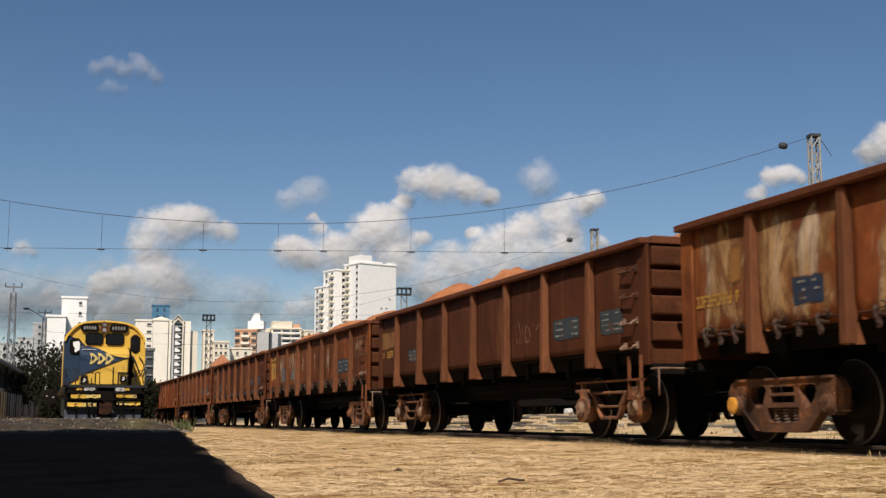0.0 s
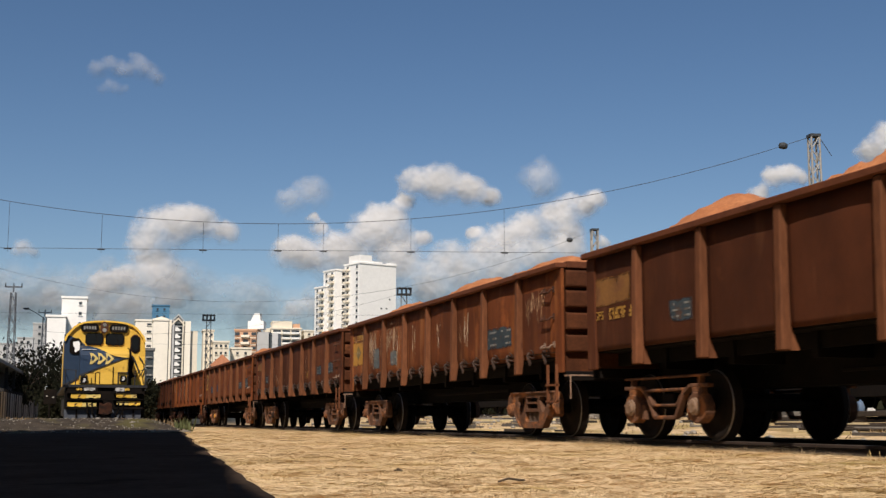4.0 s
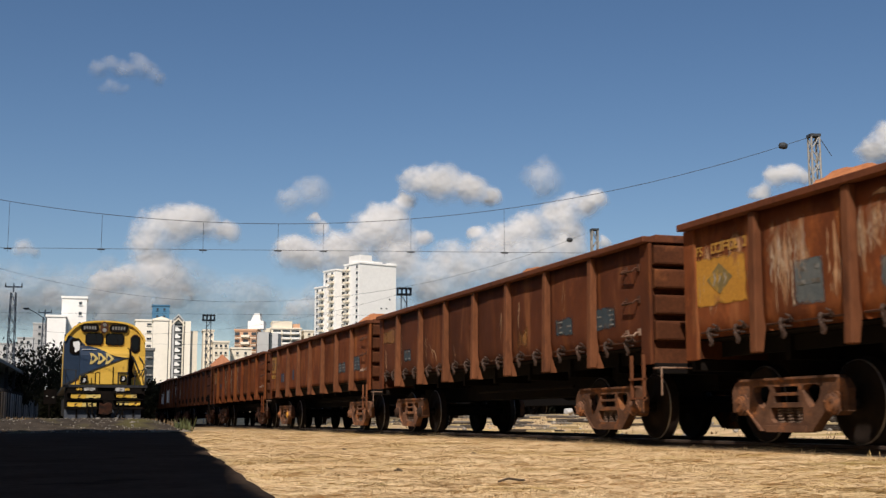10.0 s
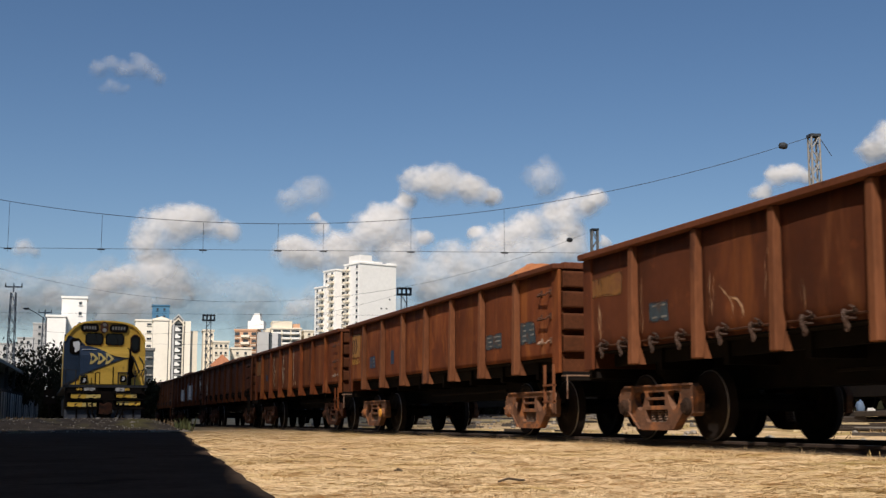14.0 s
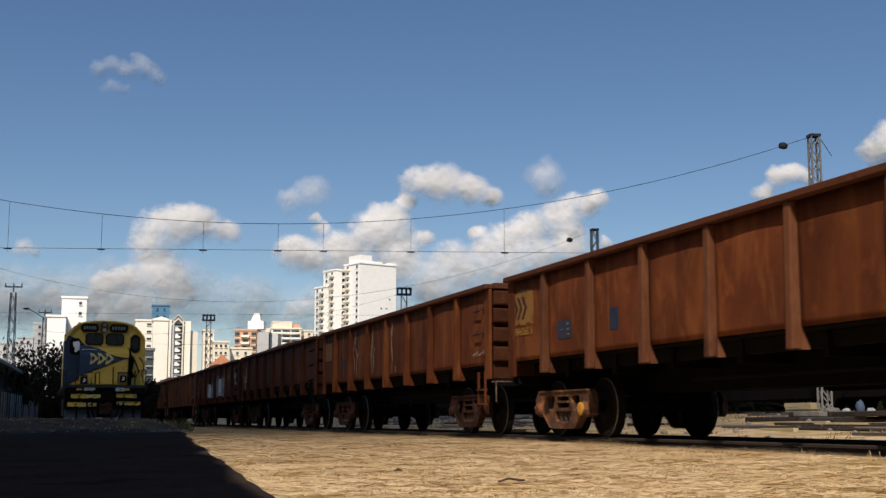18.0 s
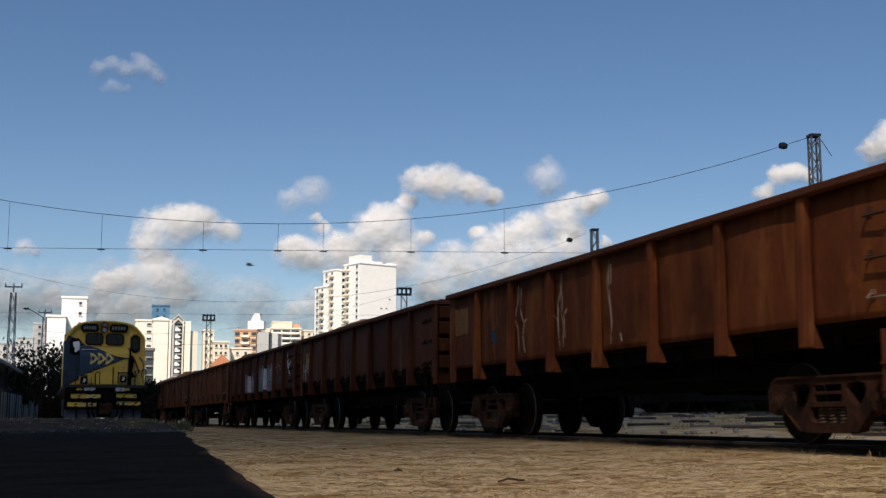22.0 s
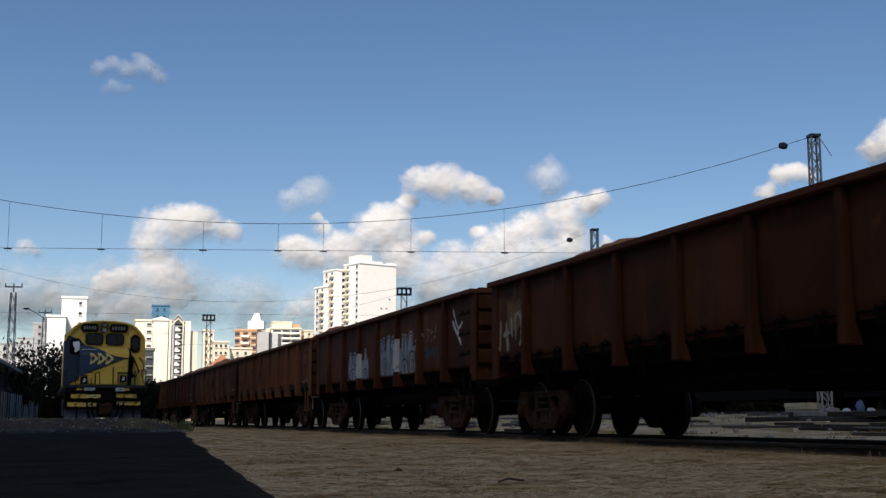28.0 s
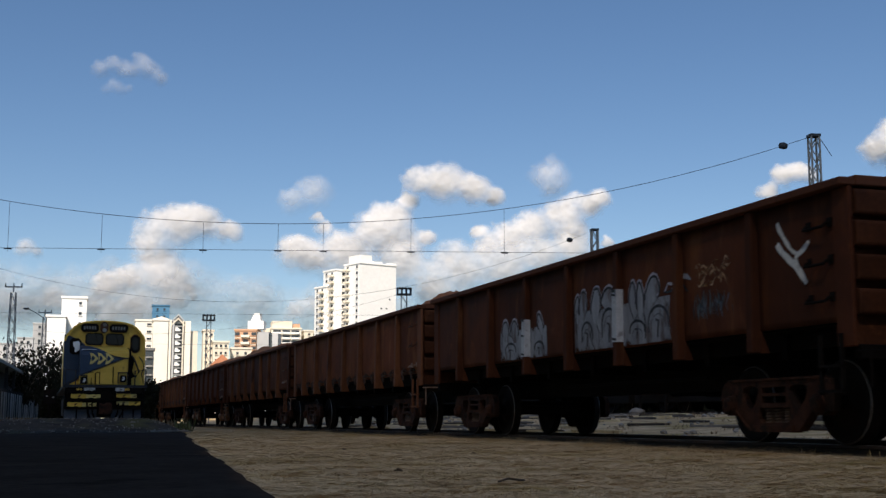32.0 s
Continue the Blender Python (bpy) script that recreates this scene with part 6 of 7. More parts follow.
def build_city():
    t = tower("tall white apartment tower with stepped balconies", 109.1, 427.7, 16.0, 10.5, 57.5, 17.6, PLASTER_W, 25, (), (0.16, 0.78), win=(1.1, 1.1), balconies=(-0.78,), balcony_mat=PLASTER_C)
    for k, (fx, fz) in enumerate(((9.5, 41.5), (11.8, 41.6), (11.0, 38.5), (13.2, 45.0), (12.4, 31.0), (7.0, 30.6))):
        part("window", box(B(), fx - 0.3, fx + 0.3, -0.06, 0.02, fz - 0.3, fz + 0.3), PANE, t)
    part("penthouse", box(B(), 0.3, 5.5, 0.3, 8, 58.1, 60.8), PLASTER_W, t)
    part("parapet", box(B(), 5.6, 10.0, 0.1, 8, 58.1, 58.7), PLASTER_W, t)
    part("parapet", box(B(), 13.0, 15.9, 0.1, 8, 58.1, 58.6), PLASTER_W, t)
    tower("lower white wing of the tall tower with balconies", 102.4, 436.5, 12.0, 9.0, 55.7, 17.6, PLASTER_W, 23, (0.27,), (0.3, 0.75), win=(1.2, 1.2), balconies=(-0.3,), balcony_mat=PLASTER_C)
    tower("lowest white wing of the tall tower", 99.6, 441.0, 4.0, 8.0, 49.8, 17.6, PLASTER_W, 21, (), (0.3, 0.75), win=(1.1, 1.2), balconies=(-0.3,), balcony_mat=PLASTER_C)
    t = tower("terracotta apartment tower with white balconies", 62.5, 415.3, 7.4, 8, 31.0, -20, PLASTER_O, 13, (0.5, 0.12, 0.88), (), balconies=(0.5,), balcony_mat=PLASTER_C, win=(1.6, 1.1))
    for k in range(6, 13):
        part("floor_band", box(B(), -0.05, 7.35, -0.12, -0.01, 31.0 / 13 * k - 0.12, 31.0 / 13 * k + 0.12), PLASTER_C, t)
    part("stair_slot", box(B(), 11.52, 12.6, 1.6, 8, 0, 30.0), PANE, t)
    part("wing", box(B(), 12.61, 14.6, 0.8, 8, 0, 30.2), PLASTER_G, t)
    part("penthouse", box(B(), 4.2, 9.6, 1.0, 6, 31.7, 34.4), PLASTER_W, t)
    part("water_tank", prism(B(), [(5.0, 34.404), (8.4, 34.404), (8.2, 37.0), (6.2, 37.0)], 1.5, 5, "y"), PLASTER_W, t)
    part("wing", box(B(), 7.41, 11.5, 0.6, 8, 0, 30.6), PLASTER_G, t)
    t = tower("grey apartment block with long balconies", 85.2, 472.4, 11.8, 10, 36.2, -4, PLASTER_C, 18, (0.2, 0.5, 0.8), (), balconies=(0.2, 0.5, 0.8), balcony_mat=PLASTER_W, win=(3.0, 1.1))
    part("penthouse", box(B(), 0.6, 8.4, 1.0, 8, 36.81, 39.4), PLASTER_C, t)
    part("stair_head", box(B(), 8.8, 11.4, 1.0, 8, 36.81, 38.4), PLASTER_O, t)
    part("side_wall", box(B(), -2.4, -0.26, 0.4, 9, 0, 36.4), PLASTER_C, t)
    tower("plain beige office block far off", 98.5, 474.0, 10.5, 10, 35.6, -4, PLASTER_C, 14, (0.2, 0.4, 0.6, 0.8), (), win=(0.9, 0.8))
    tower("beige low block beside the towers", 108.0, 480.0, 9.0, 10, 31.0, -4, PLASTER_O, 10, (0.5,), ())
    t = tower("ivory tower with a dark glazed stair column", 32.2, 378.6, 4.5, 10, 30.9, -4, PLASTER_I, 14, (), ())
    part("roof_peak", prism(B(), [(0.2, 31.51), (4.5, 31.51), (2.4, 32.2)], 0.0, 9, "y"), PLASTER_I, t)
    part("slot", box(B(), 4.51, 4.75, 0.8, 9, 0, 30.6), PANE, t)
    part("wing", box(B(), 4.76, 5.45, 0.0, 9, 0, 31.2), PLASTER_I, t)
    part("wing", box(B(), 9.45, 11.2, 0.0, 10, 0, 30.9), PLASTER_I, t)
    part("wing", box(B(), 11.21, 13.4, 1.5, 10, 0, 28.0), PLASTER_C, t)
    part("stair_glass", box(B(), 5.46, 9.44, 1.2, 9, 0, 31.0), PANE, t)
    for x0, x1, mat in ((5.75, 6.3, PLASTER_G), (8.75, 9.15, PLASTER_C)):
        part("fin", box(B(), x0, x1, -0.4, 1.19, 0, 31.3), mat, t)
    part("gable", prism(B(), [(5.5, 30.2), (9.3, 30.2), (7.4, 32.6)], 0.2, 1.19, "y"), PLASTER_G, t)
    for q in (-1, 1):
        for lift in (0.0, -1.15):
            part("gable_band", prism(B(), [(7.4, 33.1 + lift), (7.4 + q * 1.95, 31.0 + lift), (7.4 + q * 1.95, 30.55 + lift), (7.4, 32.5 + lift)], -0.5, 0.19, "y"), PLASTER_G if lift == 0 else PLASTER_C, t)
    slab = mesh_of(prism(B(), [(6.55, -0.55), (7.9, -0.5), (8.3, -0.1), (7.7, 0.2), (7.2, 0.75), (6.6, 0.6)], -0.1, 1.15, "y"), "landing", PLASTER_W)
    rail = mesh_of(box(B(), 6.4, 8.7, 0.2, 1.18, 0.85, 1.1), "landing_edge", PLASTER_G)
    for k in range(14):
        part("landing", slab, None, t).location.z = 0.8 + 2.12 * k
        part("landing_edge", rail, None, t).location.z = 0.8 + 2.12 * k
    tower("distant tower clad in saturated blue", 43.5, 518.2, 7.0, 8, 48.0, -4, PLASTER_B, 16, (0.3, 0.7), (), win=(0.8, 1.0))
    tower("white apartment block with small windows", 30.5, 428.9, 6.6, 9, 34.6, -3, PLASTER_I, 14, (0.7,), (), win=(1.5, 0.7))
    t = tower("grey block with dark balconies", 23.45, 299.0, 2.35, 8, 17.4, -3, SHED_ROOF, 7, (), ())
    for k in range(8):
        part("balcony_gap", box(B(), 0.35, 2.2, -0.05, 0.3, 1.2 + 2.1 * k, 2.45 + 2.1 * k), PANE, t)
        part("balcony", box(B(), 0.5, 2.1, -0.5, -0.06, 0.9 + 2.1 * k, 1.25 + 2.1 * k), FENCE, t)
    tower("white tower block with a water tank storey", 5.0, 350.0, 6.6, 8, 34.2, -2, PLASTER_W, 12, (0.75,), (), win=(0.8, 0.8))
    tower("low white slab block", 1.0, 342.0, 5.1, 8, 28.3, -2, PLASTER_W, 10, (), ())
    tower("cream block far off", 50.0, 400.0, 3.4, 8, 29.5, -4, PLASTER_C, 13, (0.3, 0.75), (), win=(0.8, 0.7))
    tower("cream block with small windows", 52.6, 395.0, 5.0, 8, 25.6, -4, PLASTER_C, 11, (0.2, 0.5, 0.8), (), win=(0.7, 0.8))
    tower("pale low block far off", 59.5, 402.0, 6.6, 8, 24.0, -5, PLASTER_C, 8, (0.3, 0.7), (), win=(0.8, 0.9))
    tower("brown tower far off", -3.8, 600.0, 6.0, 8, 45.5, -2, PLASTER_G, 14, (0.5,), ())
    tower("pale block far off", -9.8, 560.0, 6.5, 8, 36.0, -2, PLASTER_G, 10, (0.3, 0.7), ())
    tower("cream block among the trees", -16.0, 520.0, 8.0, 8, 31.0, -2, PLASTER_G, 9, (0.3, 0.7), ())
    h = thing("tiled_roof_house", "house with a red tiled gable roof", "house", "city towers", at=pose(46.0, 350.0, 0, 0, 0, -6))
    part("wall", box(B(), 0, 6.5, 0, 8, 0, 15.5), PLASTER_C, h)
    part("roof", prism(B(), [(-0.5, 15.5), (7.0, 15.5), (3.2, 19.0)], -0.5, 8.5, "y"), TILE_R, h)


# ---------------------------------------------------------------- shed, trees, weeds
def build_shed():
    # goods shed beyond the locomotive
    s = thing("goods_shed", "long dark goods shed with a pale sheet roof edge", "shed")
    part("roof", prism(B(), [(-1.6, 3.25), (-1.6, 3.42), (-14, 6.0), (-14, 5.83)], 0, 44, "y"), SHED_ROOF, s)
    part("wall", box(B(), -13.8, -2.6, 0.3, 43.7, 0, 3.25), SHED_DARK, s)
    pm = mesh_of(box(B(), -0.08, 0.08, -0.08, 0.08, 0, 3.3), "post", SHED_DARK)
    for i in range(9):
        part("post", pm, None, s).location = (-1.9, 0.5 + 5.3 * i, 0)
    s.matrix_basis = pose(-0.4, 60.0, 0, 0, 0, -3.0)
    f = thing("sheet_fence", "grey sheet-metal yard fence", "fence", at=pose(-2.0, 55.0, 0, 0, 0, -4))
    sh = mesh_of(box(B(), -0.02, 0.02, 0, 1.1, 0, 1.75), "panel", FENCE)
    po = mesh_of(box(B(), -0.05, 0.05, -0.05, 0.05, 0, 1.9), "post", SHED_DARK)
    for i in range(26):
        part("panel", sh, None, f).location = (0.02 * math.sin(i * 1.7), 1.15 * i, 0)
        part("post", po, None, f).location = (0, 1.15 * i - 0.025, 0)
    # unseen warehouse beside the camera, assumed from its shade and placed to cast it
    wh = thing("warehouse", "tall plain warehouse whose shade covers the asphalt", "building")
    k = 14.0 / math.tan(radians(SUN_UP))
    dx, dy = k * math.sin(radians(SUN_SIDE)), k * math.cos(radians(SUN_SIDE))
    y0, y1 = -40.0, 41.0 - dy
    e0, e1 = EDGE0 + EDGE_SLOPE * (y0 + dy) - dx, EDGE0 + EDGE_SLOPE * (y1 + dy) - dx
    part("wall", prism(B(), [(e0 - 0.3, y0), (e1 - 0.3, y1), (e1 - 18, y1), (e0 - 18, y0)], 0, 13.8, "z"), PLASTER_C, wh)
    part("roof", prism(B(), [(e0 - 0.1, y0), (e1 - 0.1, y1), (e1 - 18.4, y1), (e0 - 18.4, y0)], 13.8, 14.0, "z"), SHED_ROOF, wh)
    # eaves added with an uneven edge so that the shadow's border wavers
    count = 160
    eave = [(e0 + (e1 - e0) * i / count + 0.16 * noise.noise((i * 0.17, 5.0, 0)) + 0.07 * noise.noise((i * 0.9, 2.0, 0)), y0 + (y1 - y0) * i / count) for i in range(count + 1)]
    bm = B()
    rows = [[bm.verts.new((x, y, z)) for x, z in ((ex, 13.85), (ex, 13.98), (ex - 0.9, 14.004), (ex - 0.9, 13.85))] for ex, y in eave]
    for p, q in zip(rows, rows[1:]):
        for k in range(4):
            bm.faces.new((p[k], p[(k + 1) % 4], q[(k + 1) % 4], q[k]))
    bmesh.ops.recalc_face_normals(bm, faces=bm.faces)
    part("eaves", bm, SHED_ROOF, wh, "uneven eaves shaped for a wavering shadow edge")


def tree(x, y, h, spread, seed, label, leaves=900):
    rng = random.Random(seed)
    t = thing("tree", label, "tree", "trees of the yard", at=pose(x, y, ground_z(x, y)))
    bm = B()
    tube(bm, (0, 0, -0.2), (0.05 * h * rng.uniform(-1, 1), 0, h * 0.5), 0.028 * h, 0.015 * h, 8)
    tips = []
    for i in range(9):
        a = i * 2.4 + rng.random()
        z0 = h * rng.uniform(0.3, 0.55)
        tip = Vector((math.cos(a) * spread * rng.uniform(0.5, 0.95), math.sin(a) * spread * rng.uniform(0.5, 0.95), h * rng.uniform(0.6, 0.98)))
        mid = Vector((tip.x * 0.45, tip.y * 0.45, z0 + (tip.z - z0) * 0.6))
        tube(bm, (0, 0, z0), mid, 0.012 * h, 0.008 * h, 6)
        tube(bm, mid, tip, 0.008 * h, 0.003 * h, 6)
        tips += [(tip, 0.34), (mid, 0.26)]
        for j in range(2):
            e = mid.lerp(tip, 0.5) + Vector((rng.uniform(-1, 1), rng.uniform(-1, 1), rng.uniform(-0.3, 0.6))) * spread * 0.4
            tube(bm, mid, e, 0.005 * h, 0.002 * h, 5)
            tips.append((e, 0.26))
    part("trunk", bm, BARK, t)
    bm = B()
    for c, r in tips:
        for _ in range(leaves // len(tips)):
            p = c + Vector((rng.gauss(0, 1), rng.gauss(0, 1), rng.gauss(0, 0.7))) * spread * r * 0.55
            s = rng.uniform(0.09, 0.2) * (spread / 2.5) ** 0.5
            q = Euler((rng.random() * 6, rng.random() * 6, rng.random() * 6)).to_matrix()
            vs = [bm.verts.new(p + q @ Vector(v) * s) for v in ((-1, 0, 0), (0, -0.5, 0.1), (1, 0, 0), (0, 0.5, 0.1))]
            bm.faces.new(vs)
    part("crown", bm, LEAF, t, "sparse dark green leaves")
    return t


def weed_clump(x, y, h, r, n, seed, label, material=None, thick=0.012):
    rng = random.Random(seed)
    bm = B()
    for _ in range(n):
        a, d = rng.random() * 6.28, r * math.sqrt(rng.random())
        bx, by = d * math.cos(a), d * math.sin(a)
        hh = h * rng.uniform(0.4, 1.0)
        lean = Vector((rng.gauss(0, 0.25) * hh, rng.gauss(0, 0.25) * hh, hh))
        wv = Vector((rng.gauss(0, 1), rng.gauss(0, 1), 0)).normalized() * thick * (1 + h)
        p = Vector((bx, by, 0))
        vs = [bm.verts.new(v) for v in (p - wv, p + wv, p + lean * 0.6 + wv * 1.6, p + lean, p + lean * 0.6 - wv * 1.6)]
        bm.faces.new(vs)
    return thing("weed_clump", label, "weeds", bm=bm, material=material or WEED, kind="stuff", at=pose(x, y, ground_z(x, y)))


def build_plants():
    tree(-0.3, 92.0, 5.9, 2.5, 3, "sparse dark tree beside the shed", 1100)
    tree(2.4, 98.0, 6.2, 2.2, 4, "thin dark tree behind the locomotive", 1500)
    tree(1.2, 75.0, 2.9, 1.3, 8, "low dark shrub beside the siding", 1200)
    tree(-1.2, 72.0, 2.4, 1.2, 9, "low dark shrub beside the fence", 1000)
    for i, (x, y, h, r) in enumerate(((-0.8, 80.0, 3.8, 1.2), (0.5, 82.0, 4.0, 1.3), (1.6, 84.0, 4.2, 1.3), (2.9, 88.0, 4.6, 1.4), (0.6, 68.0, 2.2, 1.0), (1.5, 66.0, 2.0, 0.9), (3.4, 92.0, 4.6, 1.5), (-3.2, 110.0, 5.6, 2.4))):
        tree(x, y, h, r, 70 + i, "dark shrubbery behind the siding", 1000)
    tree(6.9, 84.0, 2.9, 1.0, 6, "dark shrub between the sidings", 1400)
    tree(8.0, 90.0, 3.0, 1.2, 7, "dark shrub between the sidings", 1400)
    for i, (x, y, h, r) in enumerate(((4.75, 43.0, 0.45, 0.3), (4.3, 43.6, 0.3, 0.3), (5.2, 46.0, 0.6, 0.35), (-0.75, 43.5, 0.16, 0.3), (-0.2, 44.0, 0.14, 0.3), (0.35, 43.4, 0.10, 0.3), (2.9, 43.8, 0.09, 0.3), (3.6, 43.5, 0.10, 0.4))):
        weed_clump(x, y, h, r, 34, 30 + i, "straggly green weeds on the gravel edge", WEED if i in (0, 2) else DULL_BLADE)
    for i, (x, y, h) in enumerate(((8.40, 10.9, 0.12), (8.42, 13.6, 0.09), (8.40, 12.2, 0.06), (8.48, 17.4, 0.06))):
        weed_clump(x, y, h, 0.12, 8, 50 + i, "dry tuft against the rail", BLADE, 0.002)
    for i, (x, y, ln) in enumerate(((2.93, 7.7, 0.22), (5.05, 14.2, 0.14), (4.3, 17.7, 0.12), (2.85, 9.7, 0.09))):
        bm = sweep(B(), [Vector((0, 0, 0.012)), Vector((ln * 0.4, 0.05, 0.03)), Vector((ln * 0.7, 0.02, 0.02)), Vector((ln, 0.09, 0.014))], 0.008, 5)
        thing("twig", "short dark twig lying in straw", "twig", "twigs", bm=bm, material=TWIG, at=pose(x, y, ground_z(x, y), 0, 0, 20 * i))
    # loose straw
    rng = np.random.default_rng(3)
    n = 120000
    yy = 4.5 + 46 * rng.random(n) ** 1.7
    xx = 0.52 + EDGE_SLOPE * yy + (8.5 - (0.52 + EDGE_SLOPE * yy)) * rng.random(n)
    zz = np.array([ground_z(a, b) for a, b in zip(xx, yy)])
    ang, ln, lift = rng.random(n) * 6.283, 0.04 + 0.10 * rng.random(n), 0.008 * rng.random(n) ** 2
    wd = 0.0016 + 0.0022 * rng.random(n)
    dx, dy = np.cos(ang) * ln, np.sin(ang) * ln
    px, py = -np.sin(ang) * wd, np.cos(ang) * wd
    # a third of it longer, gathered in loose drifts
    big = (np.arange(n) % 3 == 0) & (np.sin(xx * 2.1 + 1.3 * np.sin(yy * 0.7)) + np.sin(yy * 1.3 + 1.7 * np.sin(xx * 0.9)) + 0.8 * rng.normal(size=n) > 0.5)
    ln, wd, lift = np.where(big, ln * 1.4, ln), np.where(big, wd * 1.4, wd), np.where(big, lift * 2.5 + 0.002, lift)
    dx, dy = np.cos(ang) * ln, np.sin(ang) * ln
    px, py = -np.sin(ang) * wd, np.cos(ang) * wd
    v = np.empty((n, 3, 3))
    v[:, 0] = np.stack([xx - px, yy - py, zz + 0.004], 1)
    v[:, 1] = np.stack([xx + px, yy + py, zz + 0.006], 1)
    v[:, 2] = np.stack([xx + dx, yy + dy, zz + 0.01 + lift], 1)
    # rough unmown edge along the rail
    m = 16000
    ey = 4 + 60 * rng.random(m) ** 1.4
    ex = 8.5 - 0.75 * rng.random(m) ** 2.2
    ez = np.array([ground_z(a, b) for a, b in zip(ex, ey)])
    eh = (0.03 + 0.10 * rng.random(m) ** 2) * (0.6 + 0.5 * np.sin(ey * 1.9) * np.sin(ey * 0.37 + 1))
    e = np.empty((m, 3, 3))
    sl = rng.normal(size=(m, 2)) * 0.05
    e[:, 0] = np.stack([ex - 0.003, ey - 0.003, ez], 1)
    e[:, 1] = np.stack([ex + 0.003, ey + 0.003, ez], 1)
    e[:, 2] = np.stack([ex + sl[:, 0], ey + sl[:, 1], ez + np.abs(eh) + 0.015], 1)
    # short stubble in patches over the mown ground
    k = 90000
    sy = 4.5 + 40 * rng.random(k) ** 1.8
    sx = 0.7 + EDGE_SLOPE * sy + (7.9 - EDGE_SLOPE * sy) * rng.random(k)
    patch = np.sin(sx * 2.7 + 1.9 * np.sin(sy * 1.1)) + np.sin(sy * 2.3 + 1.6 * np.sin(sx * 1.9)) + 0.6 * np.sin(sx * 7.1 + sy * 5.3) + 0.5 * rng.normal(size=k)
    keep = patch > 0.35
    sx, sy = sx[keep], sy[keep]
    k = len(sx)
    sz = np.array([ground_z(a, b) for a, b in zip(sx, sy)])
    sh, st = 0.012 + 0.034 * rng.random(k) ** 2, rng.normal(size=(k, 2)) * 0.022
    sv = np.empty((k, 3, 3))
    sv[:, 0] = np.stack([sx - 0.003, sy, sz], 1)
    sv[:, 1] = np.stack([sx + 0.003, sy + 0.002, sz], 1)
    sv[:, 2] = np.stack([sx + st[:, 0], sy + st[:, 1], sz + sh], 1)
    # raked wisps of cut hay, lying in low heaps
    c = 2600
    cy = 4.8 + 38 * rng.random(c) ** 1.7
    cx = 0.75 + EDGE_SLOPE * cy + (7.6 - EDGE_SLOPE * cy) * rng.random(c)
    each = 26
    hx, hy = np.repeat(cx, each), np.repeat(cy, each)
    q = len(hx)
    size = np.repeat(0.05 + 0.13 * rng.random(c) ** 2, each)
    ox, oy = rng.normal(size=q) * size * 1.5, rng.normal(size=q) * size
    gz = np.repeat([ground_z(a, b) for a, b in zip(cx, cy)], each) + 0.16 * size * np.exp(-(ox ** 2 + oy ** 2) / (2 * size ** 2)) * rng.random(q)
    ha, hl, hw = np.repeat(rng.random(c) * 6.283, each) + rng.normal(size=q) * 0.9, 0.05 + 0.11 * rng.random(q), 0.0022 + 0.003 * rng.random(q)
    hv = np.empty((q, 3, 3))
    hv[:, 0] = np.stack([hx + ox - np.sin(ha) * hw, hy + oy + np.cos(ha) * hw, gz + 0.002], 1)
    hv[:, 1] = np.stack([hx + ox + np.sin(ha) * hw, hy + oy - np.cos(ha) * hw, gz + 0.006], 1)
    hv[:, 2] = np.stack([hx + ox + np.cos(ha) * hl, hy + oy + np.sin(ha) * hl, gz + 0.004 + 0.012 * rng.random(q) ** 2], 1)
    hm = bpy.data.meshes.new("hay_wisps")
    hm.from_pydata(hv.reshape(-1, 3).tolist(), [], np.arange(q * 3).reshape(-1, 3).tolist())
    hm.materials.append(BLADE)
    tagged(new("hay_wisps", hm), "pale wisps of cut hay in low heaps", "hay", "", "stuff")
    sm = bpy.data.meshes.new("stubble")
    sm.from_pydata(sv.reshape(-1, 3).tolist(), [], np.arange(k * 3).reshape(-1, 3).tolist())
    sm.materials.append(BLADE)
    tagged(new("stubble", sm), "short dry stubble standing in patches", "grass", "", "stuff")
    em = bpy.data.meshes.new("grass_edge")
    em.from_pydata(e.reshape(-1, 3).tolist(), [], np.arange(m * 3).reshape(-1, 3).tolist())
    em.materials.append(BLADE)
    tagged(new("grass_edge", em), "rough dry grass standing along the rail", "grass", "", "stuff")
    me = bpy.data.meshes.new("straw")
    me.from_pydata(v.reshape(-1, 3).tolist(), [], np.arange(n * 3).reshape(-1, 3).tolist())
    me.materials.append(BLADE)
    tagged(new("loose_straw", me), "loose cut straw scattered on the ground", "straw", "", "stuff")


def hedge(label, x0, x1, y0, y1, base, tall, n, seed, leaf=0.22, kind="hedge"):
    """Wild dark growth: a mass of small leaves with an uneven top."""
    rng = np.random.default_rng(seed)
    yy, xx = y0 + (y1 - y0) * rng.random(n), x0 + (x1 - x0) * rng.random(n)
    top = tall * (1 + 0.28 * np.sin((xx + yy) * 0.9 + seed) + 0.22 * np.sin((xx * 2.3 - yy) * 0.83 + 1))
    zz = base + top * rng.random(n) ** 0.8
    v = rng.normal(size=(n, 3, 3)) * leaf + np.stack([xx, yy, zz], 1)[:, None, :]
    me = bpy.data.meshes.new(kind)
    me.from_pydata(v.reshape(-1, 3).tolist(), [], np.arange(n * 3).reshape(-1, 3).tolist())
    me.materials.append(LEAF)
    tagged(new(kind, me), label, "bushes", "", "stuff")


